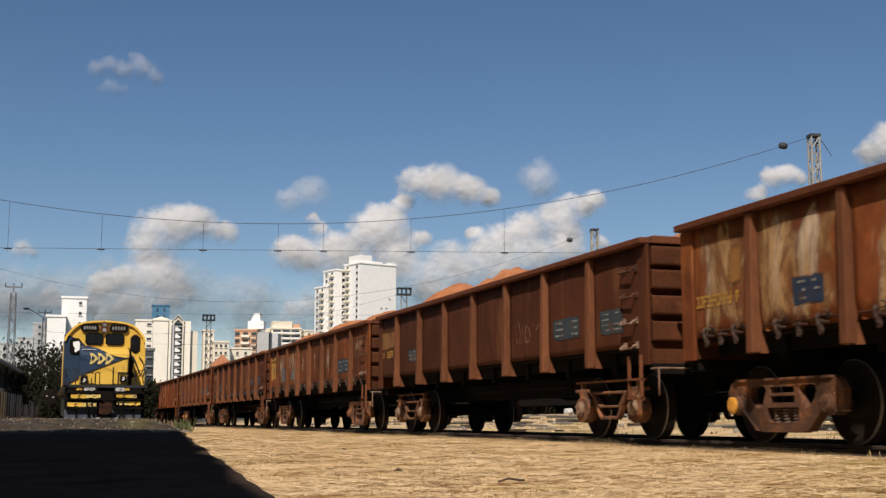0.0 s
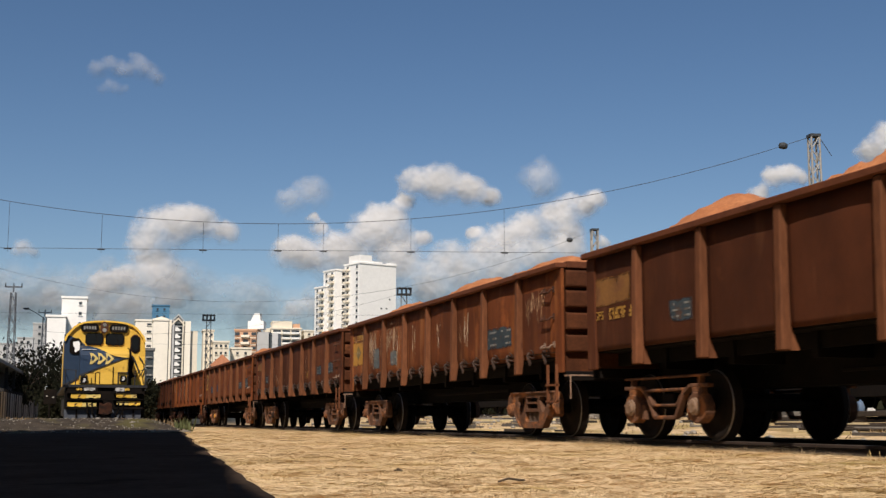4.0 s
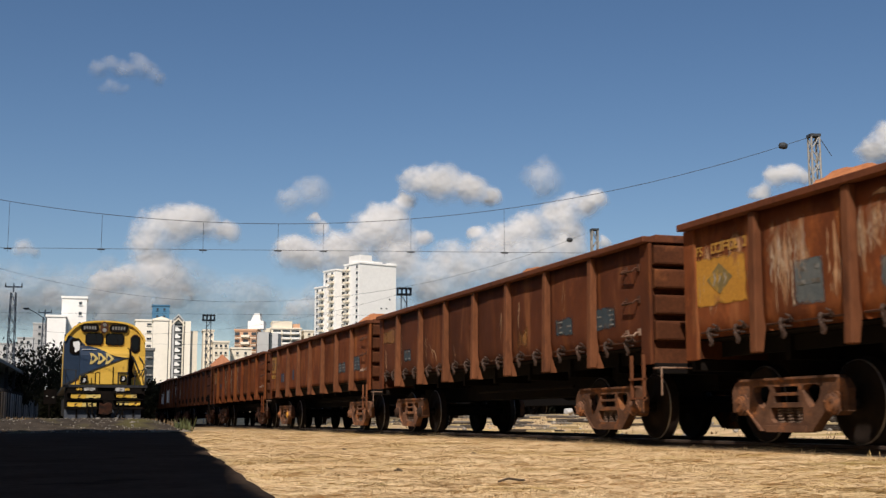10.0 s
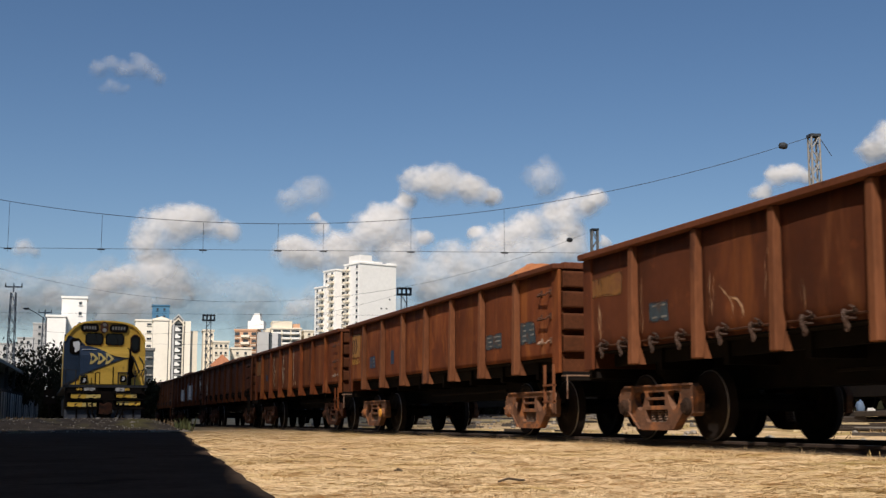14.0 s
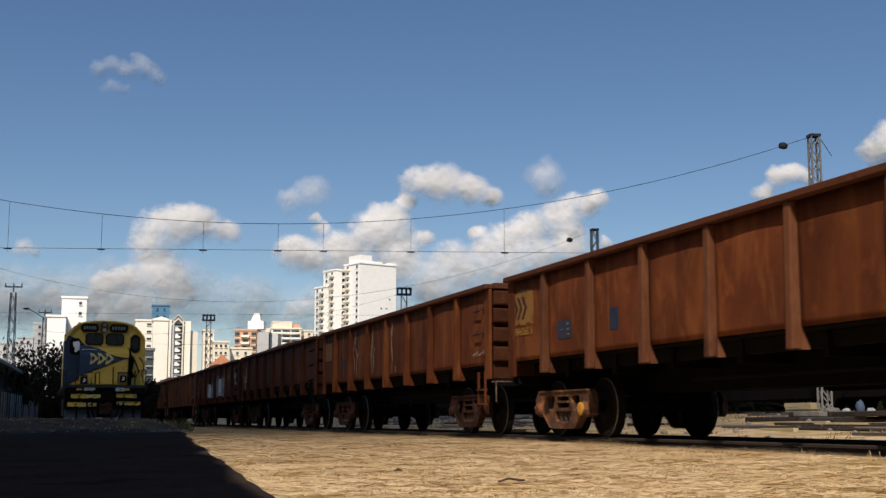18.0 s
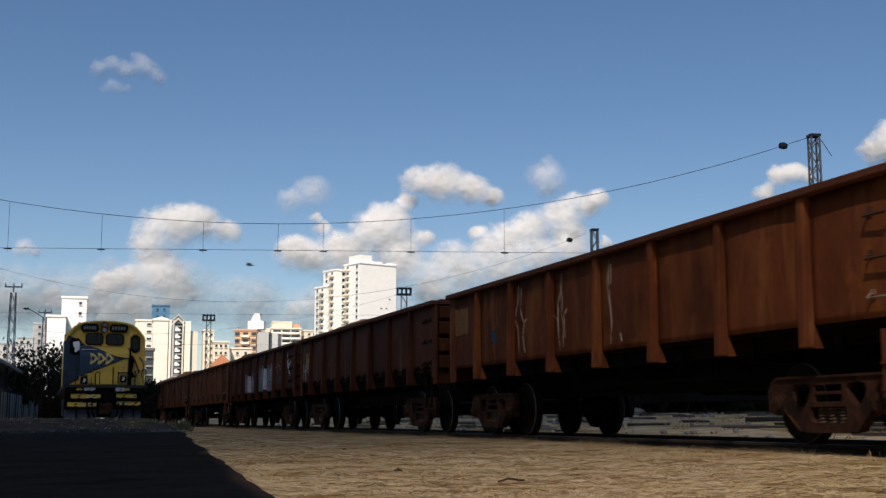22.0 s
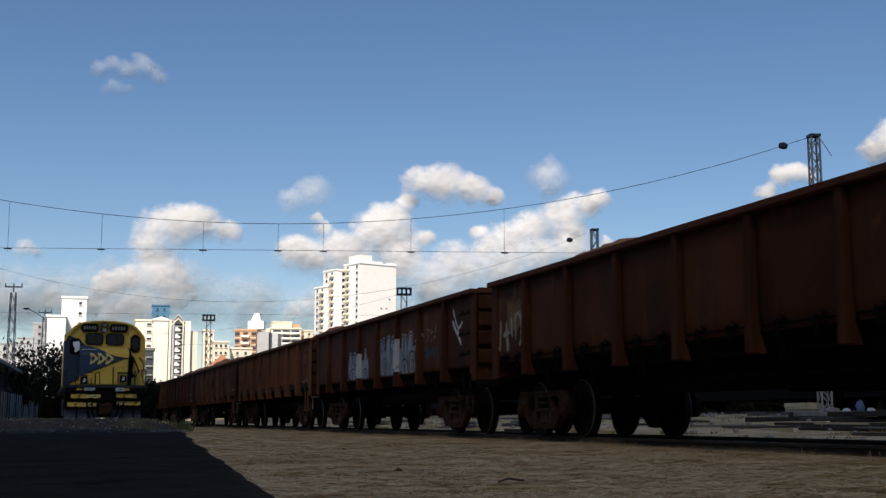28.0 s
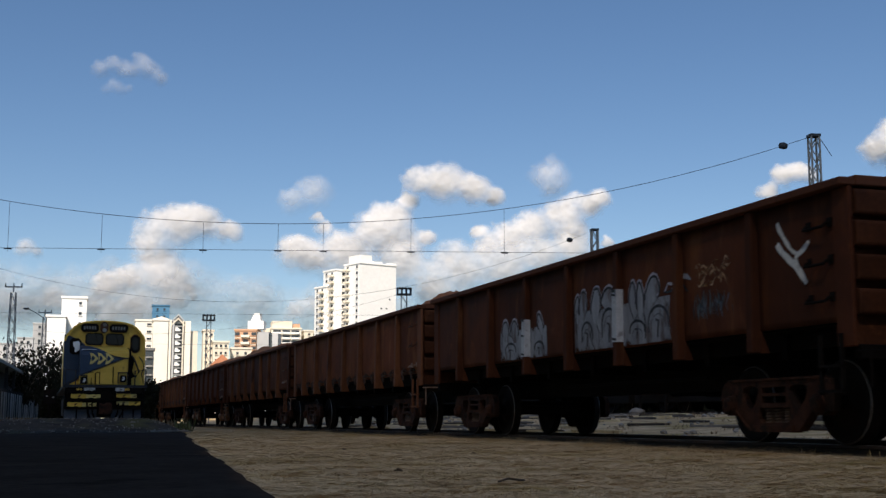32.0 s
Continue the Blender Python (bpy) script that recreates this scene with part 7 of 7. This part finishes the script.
def build_hedge():
    # added growth: blocks bright gaps under the train and hides a building's foot
    hedge("dark bushes added to close the view under the train", 33, 36.5, -10, 180, 0.45, 2.8, 60000, 8)
    hedge("dark undergrowth between shed and siding", 0.1, 2.2, 63, 67, 0.0, 1.6, 9000, 9, 0.07, "undergrowth")
    hedge("dark undergrowth behind the locomotive", 4.6, 6.6, 74, 78, 0.0, 1.9, 6000, 10, 0.08, "undergrowth")


def build_slab():
    bm = soften(box(B(), 0, 1.2, 0, 0.14, 0, 0.06), 0.008)
    thing("concrete_slab", "pale broken concrete slab lying at the gravel's foot", "slab", bm=bm, material=RUBBLE, at=pose(3.45, 40.3, ground_z(4, 40.3) + 0.03, 0, 0, 3))


def build_parked():
    """Dark flat wagons and bogies standing on the yard tracks beyond the train."""
    for k, (x, y) in enumerate([(27.5, 5.0 + 15.5 * i) for i in range(9)]):
        z = ground_z(x, y) + 0.12
        w = thing("flat_wagon", "dark empty flat wagon parked on a yard track", "freight wagon", "parked wagons", at=pose(x, y, z))
        part("deck", box(B(), -1.4, 1.4, 0, 14.9, 0.42, 1.25), UNDER, w)
        part("load_rack", box(B(), -1.35, 1.35, 0.05, 14.85, 1.25, 2.5), RUST_DARK, w)
        # pale strip stands for the sunlit lower edge of the wagon
        part("side_rail", box(B(), -1.43, -1.404, 0.3 + 0.9 * (k % 3), 14.6 - 1.7 * (k % 2), 0.99, 1.04), STEEL_GREY, w, "pale strip for the lit sill edge")
        for yb in (2.0, 12.2):
            b = part("bogie", box(B(), -1.1, 1.1, yb - 0.2, yb + 0.2, 0.4, 0.8), UNDER, w)
            for s in (-1, 1):
                part("side_frame", shared(("parked", s), lambda: mesh_of(sideframe_cast(B(), s), "side_frame", UNDER)), None, b).location.y = yb
            for dy in (-0.93, 0.93):
                for s in (-1, 1):
                    part("wheel", shared("wheel", wheel_mesh), None, w).location = (s * 0.835, yb + dy, WHEEL_R)


def build_debris():
    """Clutter lying beyond the train."""
    st = thing("sleeper_stack", "low stack of weathered grey timber sleepers", "sleeper stack", at=pose(19.5, 0, 0))
    rng = random.Random(12)
    tm = mesh_of(soften(box(B(), -0.12, 0.12, -0.62, 0.62, 0, 0.13), 0.015), "sleeper", OLD_TIMBER)
    dm = mesh_of(soften(box(B(), -0.12, 0.12, -0.62, 0.62, 0, 0.13), 0.015), "sleeper", SLEEPER)
    pm = mesh_of(soften(box(B(), -0.12, 0.12, -0.62, 0.62, 0, 0.13), 0.015), "sleeper", RUBBLE)
    base = ground_z(19.5, 20) - 0.03
    for layer in range(2):
        for i in range(16):
            for q in range(4):
                if rng.random() < 0.06 + 0.45 * layer:
                    continue
                s = part("sleeper", rng.choice((tm, dm, dm, dm, dm, tm, pm) if layer else (dm, dm, tm)), None, st)
                s.location = (0.27 * q - 0.5 + rng.uniform(-0.04, 0.04), 9.5 + 1.33 * i + rng.uniform(-0.06, 0.06) + 0.5 * (layer % 2), base + 0.134 * layer + rng.uniform(0, 0.01))
                s.rotation_euler = (rng.uniform(-0.015, 0.015), rng.uniform(-0.04, 0.04), rng.uniform(-0.07, 0.07))
    for i, (x, y, r, h, m, label) in enumerate(((24.6, 33.3, 0.12, 0.22, SACK_W, "bulging white sack beyond the tracks"), (24.7, 32.2, 0.12, 0.22, SACK_W, "slumped white sack beyond the tracks"),
                                             (24.9, 33.0, 0.12, 0.5, SACK_B, "crumpled blue sheet beside white sacks"), (25.0, 34.6, 0.25, 0.25, RUBBLE, "grey rubble lump in dry grass"),
                                             (24.4, 54.5, 0.22, 0.4, SACK_W, "white sack lying far across the yard"), (24.6, 62.0, 0.28, 0.4, SACK_W, "pale sack lying far across the yard"),
                                             (24.2, 47.0, 0.3, 0.35, RUBBLE, "pale rubble lump in dry grass"), (23.9, 29.0, 0.3, 0.3, RUBBLE, "grey rubble lump in dry grass"))):
        bm = B()
        bmesh.ops.create_icosphere(bm, subdivisions=3, radius=1.0)
        for v in bm.verts:
            d = 1 + 0.28 * noise.noise(v.co * 1.7 + Vector((i * 5, 0, 0))) + 0.10 * noise.noise(v.co * 5)
            v.co = Vector((v.co.x * r * d, v.co.y * r * 1.25 * d, max(v.co.z * d * h / 2, -h * 0.42) + h * 0.42))
        thing("sack" if m is not RUBBLE else "rubble_lump", label, "sack" if m is not RUBBLE else "rubble", "yard clutter", bm=bm, material=m, at=pose(x, y, ground_z(x, y) - 0.02), smooth=True)
    rails = thing("scrap_rails", "old rusty rails dumped in the dry grass", "rails", at=pose(16.8, 0, 0))
    for i, (dx, y0, y1) in enumerate(((-0.7, 9.0, 24.2), (0.0, 8.0, 25.0), (0.55, 11.0, 25.6), (1.1, 10.0, 26.8))):
        r = part("rail", rail_mesh(y0, y1, SLEEPER), None, rails)
        r.location, r.rotation_euler.z = (dx, 0, ground_z(16.8 + dx, 17) - 0.085), 0.006 * (i - 1.5)
    # long timbers, rails and stones strewn through the far grass
    rng = random.Random(31)
    kinds = [mesh_of(soften(box(B(), -0.06, 0.06, -half, half, 0, 0.09), 0.008), "timber", m) for m in (OLD_TIMBER, RUBBLE, PALE_BOARD, SLEEPER) for half in (0.9, 1.7)]
    sc = thing("strewn_timbers", "weathered timbers and rails strewn through dry grass", "timbers", at=pose(0, 0, 0))
    for i in range(150):
        x, y = rng.uniform(13.5, 25.0), rng.uniform(9, 70) ** 1.0
        p = part("timber", rng.choice(kinds), None, sc)
        p.location, p.rotation_euler = (x, y, ground_z(x, y) - 0.02), (rng.uniform(-0.01, 0.01), 0, rng.gauss(0, 0.12))
    bm = B()
    for i in range(260):
        x, y, r = rng.uniform(12.5, 26.0), rng.uniform(9, 75), rng.uniform(0.03, 0.10)
        bmesh.ops.create_icosphere(bm, subdivisions=1, radius=r, matrix=Matrix.Translation((x, y, ground_z(x, y) + r * 0.4)) @ Matrix.Diagonal((1, 1.5, 0.8, 1)))
    thing("stones", "pale stones scattered in the far grass", "stones", bm=bm, material=RUBBLE, kind="stuff")
    bm = B()
    for i in range(420):
        x, y = rng.uniform(12.0, 26.0), rng.uniform(9, 75)
        for k in range(9):
            a, hh = rng.random() * 6.28, rng.uniform(0.03, 0.12)
            b0 = Vector((x + rng.gauss(0, 0.12), y + rng.gauss(0, 0.2), ground_z(x, y) - 0.01))
            e = Vector((math.cos(a), math.sin(a), 0)) * 0.02
            bm.faces.new([bm.verts.new(v) for v in (b0 - e, b0 + e, b0 + Vector((rng.gauss(0, 0.06), rng.gauss(0, 0.06), hh)))])
    thing("far_weeds", "tufts of dull dry weeds beyond the train", "weeds", bm=bm, material=DULL_BLADE, kind="stuff")
    pb = thing("pipe_bundle", "bundle of red-brown steel pipes", "pipes", at=pose(25.75, 0, 0))
    for k in range(3):
        part("pipe", tube(B(), (0.0, 46.6 + 0.3 * k, 1.62 + 0.13 * k), (0.0, 50.6 - 0.4 * k, 1.62 + 0.13 * k), 0.065, n=10), RED_PIPE, pb)
    for y in (47.3, 49.7):
        part("trestle", box(B(), -0.05, 0.05, y - 0.06, y + 0.06, ground_z(25.7, y) - 0.05, 1.56), UNDER, pb)
    bs = thing("board_stack", "short stack of pale sawn boards", "boards", at=pose(24.9, 36.0, ground_z(24.9, 36) - 0.01))
    bd = mesh_of(soften(box(B(), -0.28, 0.28, -0.75, 0.75, 0, 0.07), 0.006), "board", PALE_BOARD)
    for k in range(5):
        p = part("board", bd, None, bs)
        p.location, p.rotation_euler.z = (0.02 * math.sin(k * 2.1), 0.06 * math.cos(k * 1.7), 0.078 * k), 0.03 * math.sin(k * 3)
    sg = thing("dwarf_signal", "dwarf yard signal with two pale discs", "signal", at=pose(0.36, 58.0, -0.08))
    part("post", tube(B(), (0.13, 0, -0.05), (0.13, 0, 1.25), 0.04, n=8), UNDER, sg)
    part("plate", soften(box(B(), -0.14, 0.42, 0.0, 0.05, 1.22, 1.88), 0.02), UNDER, sg)
    for x, z in ((0.0, 1.58), (0.27, 1.54)):
        c = part("disc", lathe(B(), [(0, 0.04), (0.02, 0.035)], 14), FENCE, sg, "small pale disc")
        c.rotation_euler.z, c.location = -math.pi / 2, (x, -0.005, z)


# ---------------------------------------------------------------- clouds
def cloud_material():
    m = bpy.data.materials.new("cloud_vapour")
    m.use_nodes = True
    nt = m.node_tree
    n, l = nt.nodes, nt.links
    n.remove(n["Principled BSDF"])
    at = n.new("ShaderNodeAttribute")
    at.attribute_name = "vapour"
    ramp = n.new("ShaderNodeMapRange")
    ramp.interpolation_type = "SMOOTHSTEP"
    ramp.inputs["From Min"].default_value, ramp.inputs["From Max"].default_value = 0.0, 0.95
    l.new(at.outputs["Fac"], ramp.inputs["Value"])
    dif, tra, tl, mx, ms = (n.new("ShaderNode" + k) for k in ("BsdfDiffuse", "BsdfTransparent", "BsdfTranslucent", "MixShader", "MixShader"))
    dif.inputs["Color"].default_value = (0.755, 0.75, 0.755, 1)
    tl.inputs["Color"].default_value = (0.60, 0.62, 0.66, 1)
    ms.inputs[0].default_value = 0.36
    l.new(dif.outputs[0], ms.inputs[1])
    l.new(tl.outputs[0], ms.inputs[2])
    l.new(ramp.outputs[0], mx.inputs[0])
    l.new(tra.outputs[0], mx.inputs[1])
    l.new(ms.outputs[0], mx.inputs[2])
    l.new(mx.outputs[0], n["Material Output"].inputs["Surface"])
    return m


CLOUD = cloud_material()
CLOUDS = []


def cloud(puffs, seed, drift, label, thin=0.0, far=2600.0, step=0.045, soft=1.0, tilt=0.05):
    """Heaped puffs (bearing, height angle, radius in degrees): crisp crowns, soft undersides."""
    a0, a1 = min(p[0] - p[2] for p in puffs) - 0.5, max(p[0] + p[2] for p in puffs) + 0.5
    e0, e1 = min(p[1] - p[2] for p in puffs) - 0.6, max(p[1] + p[2] for p in puffs) + 0.4
    na, ne = int((a1 - a0) / step) + 1, int((e1 - e0) / step) + 1
    bm = B()
    den = bm.verts.layers.float.new("vapour")
    vs = []
    for j in range(ne + 1):
        row = []
        for i in range(na + 1):
            a, e = a0 + (a1 - a0) * i / na, e0 + (e1 - e0) * j / ne
            big = noise.fractal((a * 0.9, e * 1.1, seed), 1.0, 2.1, 4)
            fine = noise.fractal((a * 2.6, e * 3.0, seed + 9), 0.9, 2.2, 4)
            knob = noise.fractal((a * 2.2, e * 2.2, seed + 17), 1.2, 2.0, 3)
            acc, lift, high = 0.0, 0.0, 0.0
            wa, we = a + 0.20 * big + 0.07 * fine, e + 0.16 * noise.fractal((a * 1.3, e * 1.3, seed + 4), 1.0, 2.1, 3)
            for pa, pe, pr in puffs:
                q = 1 - ((wa - pa) ** 2 + ((we - pe) * (1.1 if we > pe else 1.25)) ** 2) / (pr * pr * 1.25)
                k = math.exp(5 * min(q, 1))
                acc += k
                high += k * max(-1, min(1, (we - pe) / pr))
                q = 1 - ((a + 0.06 * big - pa) ** 2 + (e - pe) ** 2) / (pr * pr * 1.6)
                if q > 0:
                    lift += (pr * q) ** 2
            d = math.log(acc) / 5
            high /= acc
            lift = math.sqrt(lift)
            d = d * 0.85 + 0.16 * big + 0.08 * fine - thin - 0.05
            d = d * (1.1 + 0.7 * high) * soft
            edge = min((a - a0), (a1 - a), (e - e0), (e1 - e)) / 0.4
            d = min(d, edge - 0.25)
            v = bm.verts.new(heading(a, e - 0.25) * (far - far * 0.0175 * (0.50 * lift + 0.026 * knob * min(lift, 1) + tilt * (e - e0))))
            v[den] = d
            row.append(v)
        vs.append(row)
    for j in range(ne):
        for i in range(na):
            q = (vs[j][i], vs[j][i + 1], vs[j + 1][i + 1], vs[j + 1][i])
            if max(v[den] for v in q) > 0:
                bm.faces.new(q)
    bmesh.ops.delete(bm, geom=[v for v in bm.verts if not v.link_faces], context="VERTS")
    ob = thing("cloud", label, "cloud", "clouds", bm=bm, material=CLOUD, smooth=True)
    CLOUDS.append((ob, drift))


def build_clouds():
    cloud([(2.0, 16.0, 0.5), (2.45, 16.25, 0.5), (2.95, 16.05, 0.5), (3.35, 15.95, 0.42)], 1, (7, 0), "small thin torn white cloud high up", 0.04, soft=0.36)
    cloud([(3.75, 16.35, 0.6), (4.2, 16.05, 0.65), (4.65, 15.7, 0.5)], 31, (7, 0), "small thin white cloud high up", 0.03, soft=0.42)
    cloud([(2.15, 15.15, 0.42), (2.65, 15.2, 0.5), (3.1, 15.15, 0.35)], 32, (7, 0), "faint thin wisp of cloud high up", 0.04, soft=0.3)
    cloud([(-2.5, 5.2, 2.3), (0.2, 5.0, 2.3), (3.0, 5.2, 2.4), (6.2, 5.4, 2.3), (9.2, 4.9, 2.2), (12.5, 4.8, 2.0), (15.5, 4.7, 1.8)], 21, (5, 0), "thin grey haze bank low down", -0.10, soft=0.5, tilt=0.6)
    cloud([(5.45, 8.92, 1.53), (6.72, 9.22, 1.16), (7.98, 8.79, 0.79), (4.32, 8.36, 1.06), (4.74, 7.08, 1.37), (5.32, 6.32, 1.27), (3.55, 6.48, 0.95), (2.51, 6.19, 0.95), (6.19, 6.16, 0.37)], 2, (7, 1), "tall white cumulus with a grey base", 0.06)
    cloud([(4.05, 5.0, 1.37), (2.69, 4.86, 1.11), (5.55, 5.55, 0.74), (6.36, 5.93, 0.32)], 3, (6, 0), "low grey-white cloud bank", -0.02, soft=0.7, tilt=0.3)
    cloud([(18.16, 11.2, 1.3), (16.94, 11.3, 0.95), (19.56, 10.9, 1.0), (20.53, 10.65, 0.58), (16.43, 10.41, 0.58), (14.98, 9.13, 1.43), (15.78, 9.61, 1.0), (14.4, 8.67, 1.19), (13.33, 8.21, 1.06), (17.3, 8.71, 0.53), (16.01, 8.28, 1.37), (12.06, 9.62, 0.37), (12.41, 9.15, 0.48), (11.21, 8.02, 1.0), (11.88, 7.66, 0.9)], 4, (8, 1), "large heaped white cumulus", 0.05)
    cloud([(12.01, 10.72, 1.21), (10.95, 10.33, 0.9)], 5, (5, 0), "small torn faint cloud", 0.16, soft=0.6)
    cloud([(22.81, 11.55, 1.21), (23.02, 11.02, 0.95)], 6, (20, 3), "small hazy faint cloud", 0.16, soft=0.6)
    cloud([(24.93, 10.19, 0.9), (23.67, 9.68, 1.16), (22.24, 8.96, 1.16), (21.11, 8.54, 1.16), (25.47, 10.44, 0.63), (20.25, 8.18, 0.9), (19.77, 8.98, 0.48), (24.06, 8.78, 1.06)], 7, (9, 2), "bright heaped white cumulus", 0.03)
    cloud([(16.01, 7.22, 1.58), (13.34, 7.57, 1.58), (11.21, 7.8, 1.21), (18.69, 6.91, 1.85), (20.84, 7.11, 1.58), (22.71, 7.63, 1.32), (17.62, 6.11, 1.32), (24.18, 7.98, 1.06), (25.8, 8.38, 0.42)], 8, (8, 0), "broad grey-white cloud bank", -0.05, soft=0.75, tilt=0.25)
    cloud([(11.25, 5.3, 0.84), (12.04, 5.44, 0.69), (13.15, 5.61, 0.53)], 9, (6, 0), "low pale torn cloud", 0.14, soft=0.7)
    cloud([(33.7, 11.12, 0.71), (32.97, 10.44, 0.63), (34.46, 11.24, 0.63), (34.9, 11.06, 0.42)], 10, (18, 4), "small bright white cumulus", 0.05)
    cloud([(38.18, 11.86, 1.0), (38.97, 12.37, 1.32), (39.91, 12.17, 1.58)], 11, (8, 6), "white cumulus at the sky's edge", 0.05)
    cloud([(-1.02, 7.78, 0.63), (-0.49, 7.65, 0.37)], 12, (6, 2), "small pale cloud low down", 0.14, soft=0.7)
    cloud([(-1.32, 5.01, 1.21), (0.39, 5.31, 0.95), (-2.73, 5.01, 1.32), (1.81, 5.15, 0.79)], 13, (5, 0), "low pale cloud bank", 0.02, soft=0.7, tilt=0.45)


def build_bird():
    """A dark pigeon that flies across behind the train; its beak points along -x."""
    b = thing("bird", "dark pigeon flying over the train", "bird")
    bm = B()
    bmesh.ops.create_icosphere(bm, subdivisions=2, radius=1.0)
    for v in bm.verts:
        v.co = Vector((v.co.x * 0.15, v.co.y * 0.055, v.co.z * 0.06))
    part("body", bm, FEATHER, b, smooth=True)
    bm = B()
    bmesh.ops.create_icosphere(bm, subdivisions=2, radius=0.04, matrix=Matrix.Translation((-0.165, 0, 0.03)))
    tube(bm, (-0.19, 0, 0.03), (-0.23, 0, 0.022), 0.011, 0.002, 6)
    part("head", bm, FEATHER, b, smooth=True)
    part("tail", prism(B(), [(0.10, -0.03), (0.27, -0.075), (0.29, 0), (0.27, 0.075), (0.10, 0.03)], -0.006, 0.006, "z"), FEATHER, b)
    wings = []
    for s in (-1, 1):
        pts = [(-0.09, 0), (-0.12, s * 0.13), (-0.06, s * 0.30), (0.05, s * 0.36), (0.06, s * 0.2), (0.09, 0)]
        w = part("wing", prism(B(), pts, -0.006, 0.006, "z"), FEATHER, b)
        w.location = (0, s * 0.03, 0.03)
        wings.append((w, s))
    return b, wings


BIRD_WAY = [(0, 232, 0.5), (18, 35, 0.5), (19, 23.5, 0.7), (19.6, 16.8, 1.2), (20, 12.35, 1.85), (20.4, 7.9, 2.24), (20.8, 3.28, 2.08), (21.2, -1.3, 1.2),
            (21.6, -5.98, 0.16), (22, -11.11, -0.94), (22.4, -16.7, -1.56), (22.8, -22.6, -1.7), (23.2, -28.6, -1.5), (32, -160, 8.0)]
FLAP = [0.0] + [19.5 + 0.06 * i for i in range(63)] + [32.0]


def bird_pose(side, up):
    """The pigeon keeps about seventy metres off and flies square to the view."""
    fwd, right = heading(18.264, 7.996), heading(108.264, 0)
    p = Vector(EYE) + fwd * 70 + right * side + right.cross(fwd) * up
    return pose(*p, 0, 0, -18.264)


SHADE_SPEED = (0.5, -4.5)


def build_shade_cloud():
    """The cloud that drifts before the sun; it floats behind the camera, out of its view, and shades the yard."""
    high = 330.0
    off = TO_SUN * (high / TO_SUN.z)
    bm = B()
    den = bm.verts.layers.float.new("vapour")
    vs = []
    nx, ny = 90, 90
    for j in range(ny + 1):
        row = []
        for i in range(nx + 1):
            x, y = -130 + 260 * i / nx, -75 + 256 * j / ny
            front = y - 0.5 * (x - 13)
            d = min(smooth01(-78, -14, front), 1 - smooth01(115, 178, y), smooth01(-125, -90, x), 1 - smooth01(90, 125, x))
            d = d * 0.88 - 0.055 + 0.07 * noise.fractal((x * 0.03, y * 0.03, 2), 0.9, 2.1, 4) * smooth01(-75, -40, front)
            v = bm.verts.new((x, y, 10 * noise.fractal((x * 0.02, y * 0.02, 5), 0.9, 2.1, 4)))
            v[den] = d
            row.append(v)
        vs.append(row)
    for j in range(ny):
        for i in range(nx):
            bm.faces.new((vs[j][i], vs[j][i + 1], vs[j + 1][i + 1], vs[j + 1][i]))
    ob = thing("cloud", "broad cloud drifting across the sun", "cloud", "clouds", bm=bm, material=CLOUD, smooth=True)
    return ob, off


# ---------------------------------------------------------------- build
build_ground()
build_tracks()
build_train()
build_loco()
build_masts()
build_city()
build_shed()
build_plants()
build_parked()
build_hedge()
build_slab()
build_debris()
BIRD = build_bird()
build_clouds()
SHADE, SHADE_OFF = build_shade_cloud()


def motions():
    times = [0.5 * i for i in range(65)]
    spin = [32.0 * i / 160 for i in range(161)]
    for n, w in WAGONS:
        walk(w, [(t, pose(TRAIN_X, PITCH * n - run(t), RAIL_Z)) for t in times[::4]])
        for ax in [c for c in w.children if c.name.startswith("wheelset")]:
            p = ax.location.copy()
            walk(ax, [(t, Matrix.Translation(p) @ Matrix.Rotation(run(t) / WHEEL_R, 4, "X")) for t in spin])
    bird, wings = BIRD
    walk(bird, [(t, bird_pose(side, up)) for t, side, up in BIRD_WAY])
    for w, side in wings:
        p = w.location.copy()
        walk(w, [(t, Matrix.Translation(p) @ Matrix.Rotation(side * radians(20 + 42 * math.sin(t * 26)), 4, "X")) for t in FLAP])
    right = heading(108, 0)
    for ob, (across, up) in CLOUDS:
        d = right * (across * 1.2) + Vector((0, 0, up * 1.2))
        walk(ob, [(0, pose(0, 0, 0)), (32, pose(*d))])
    walk(SHADE, [(t, Matrix.Translation(SHADE_OFF + Vector((SHADE_SPEED[0] * (t - 32), -1 + SHADE_SPEED[1] * (t - 32), 0)))) for t in (0, 8, 16, 24, 32)])


motions()
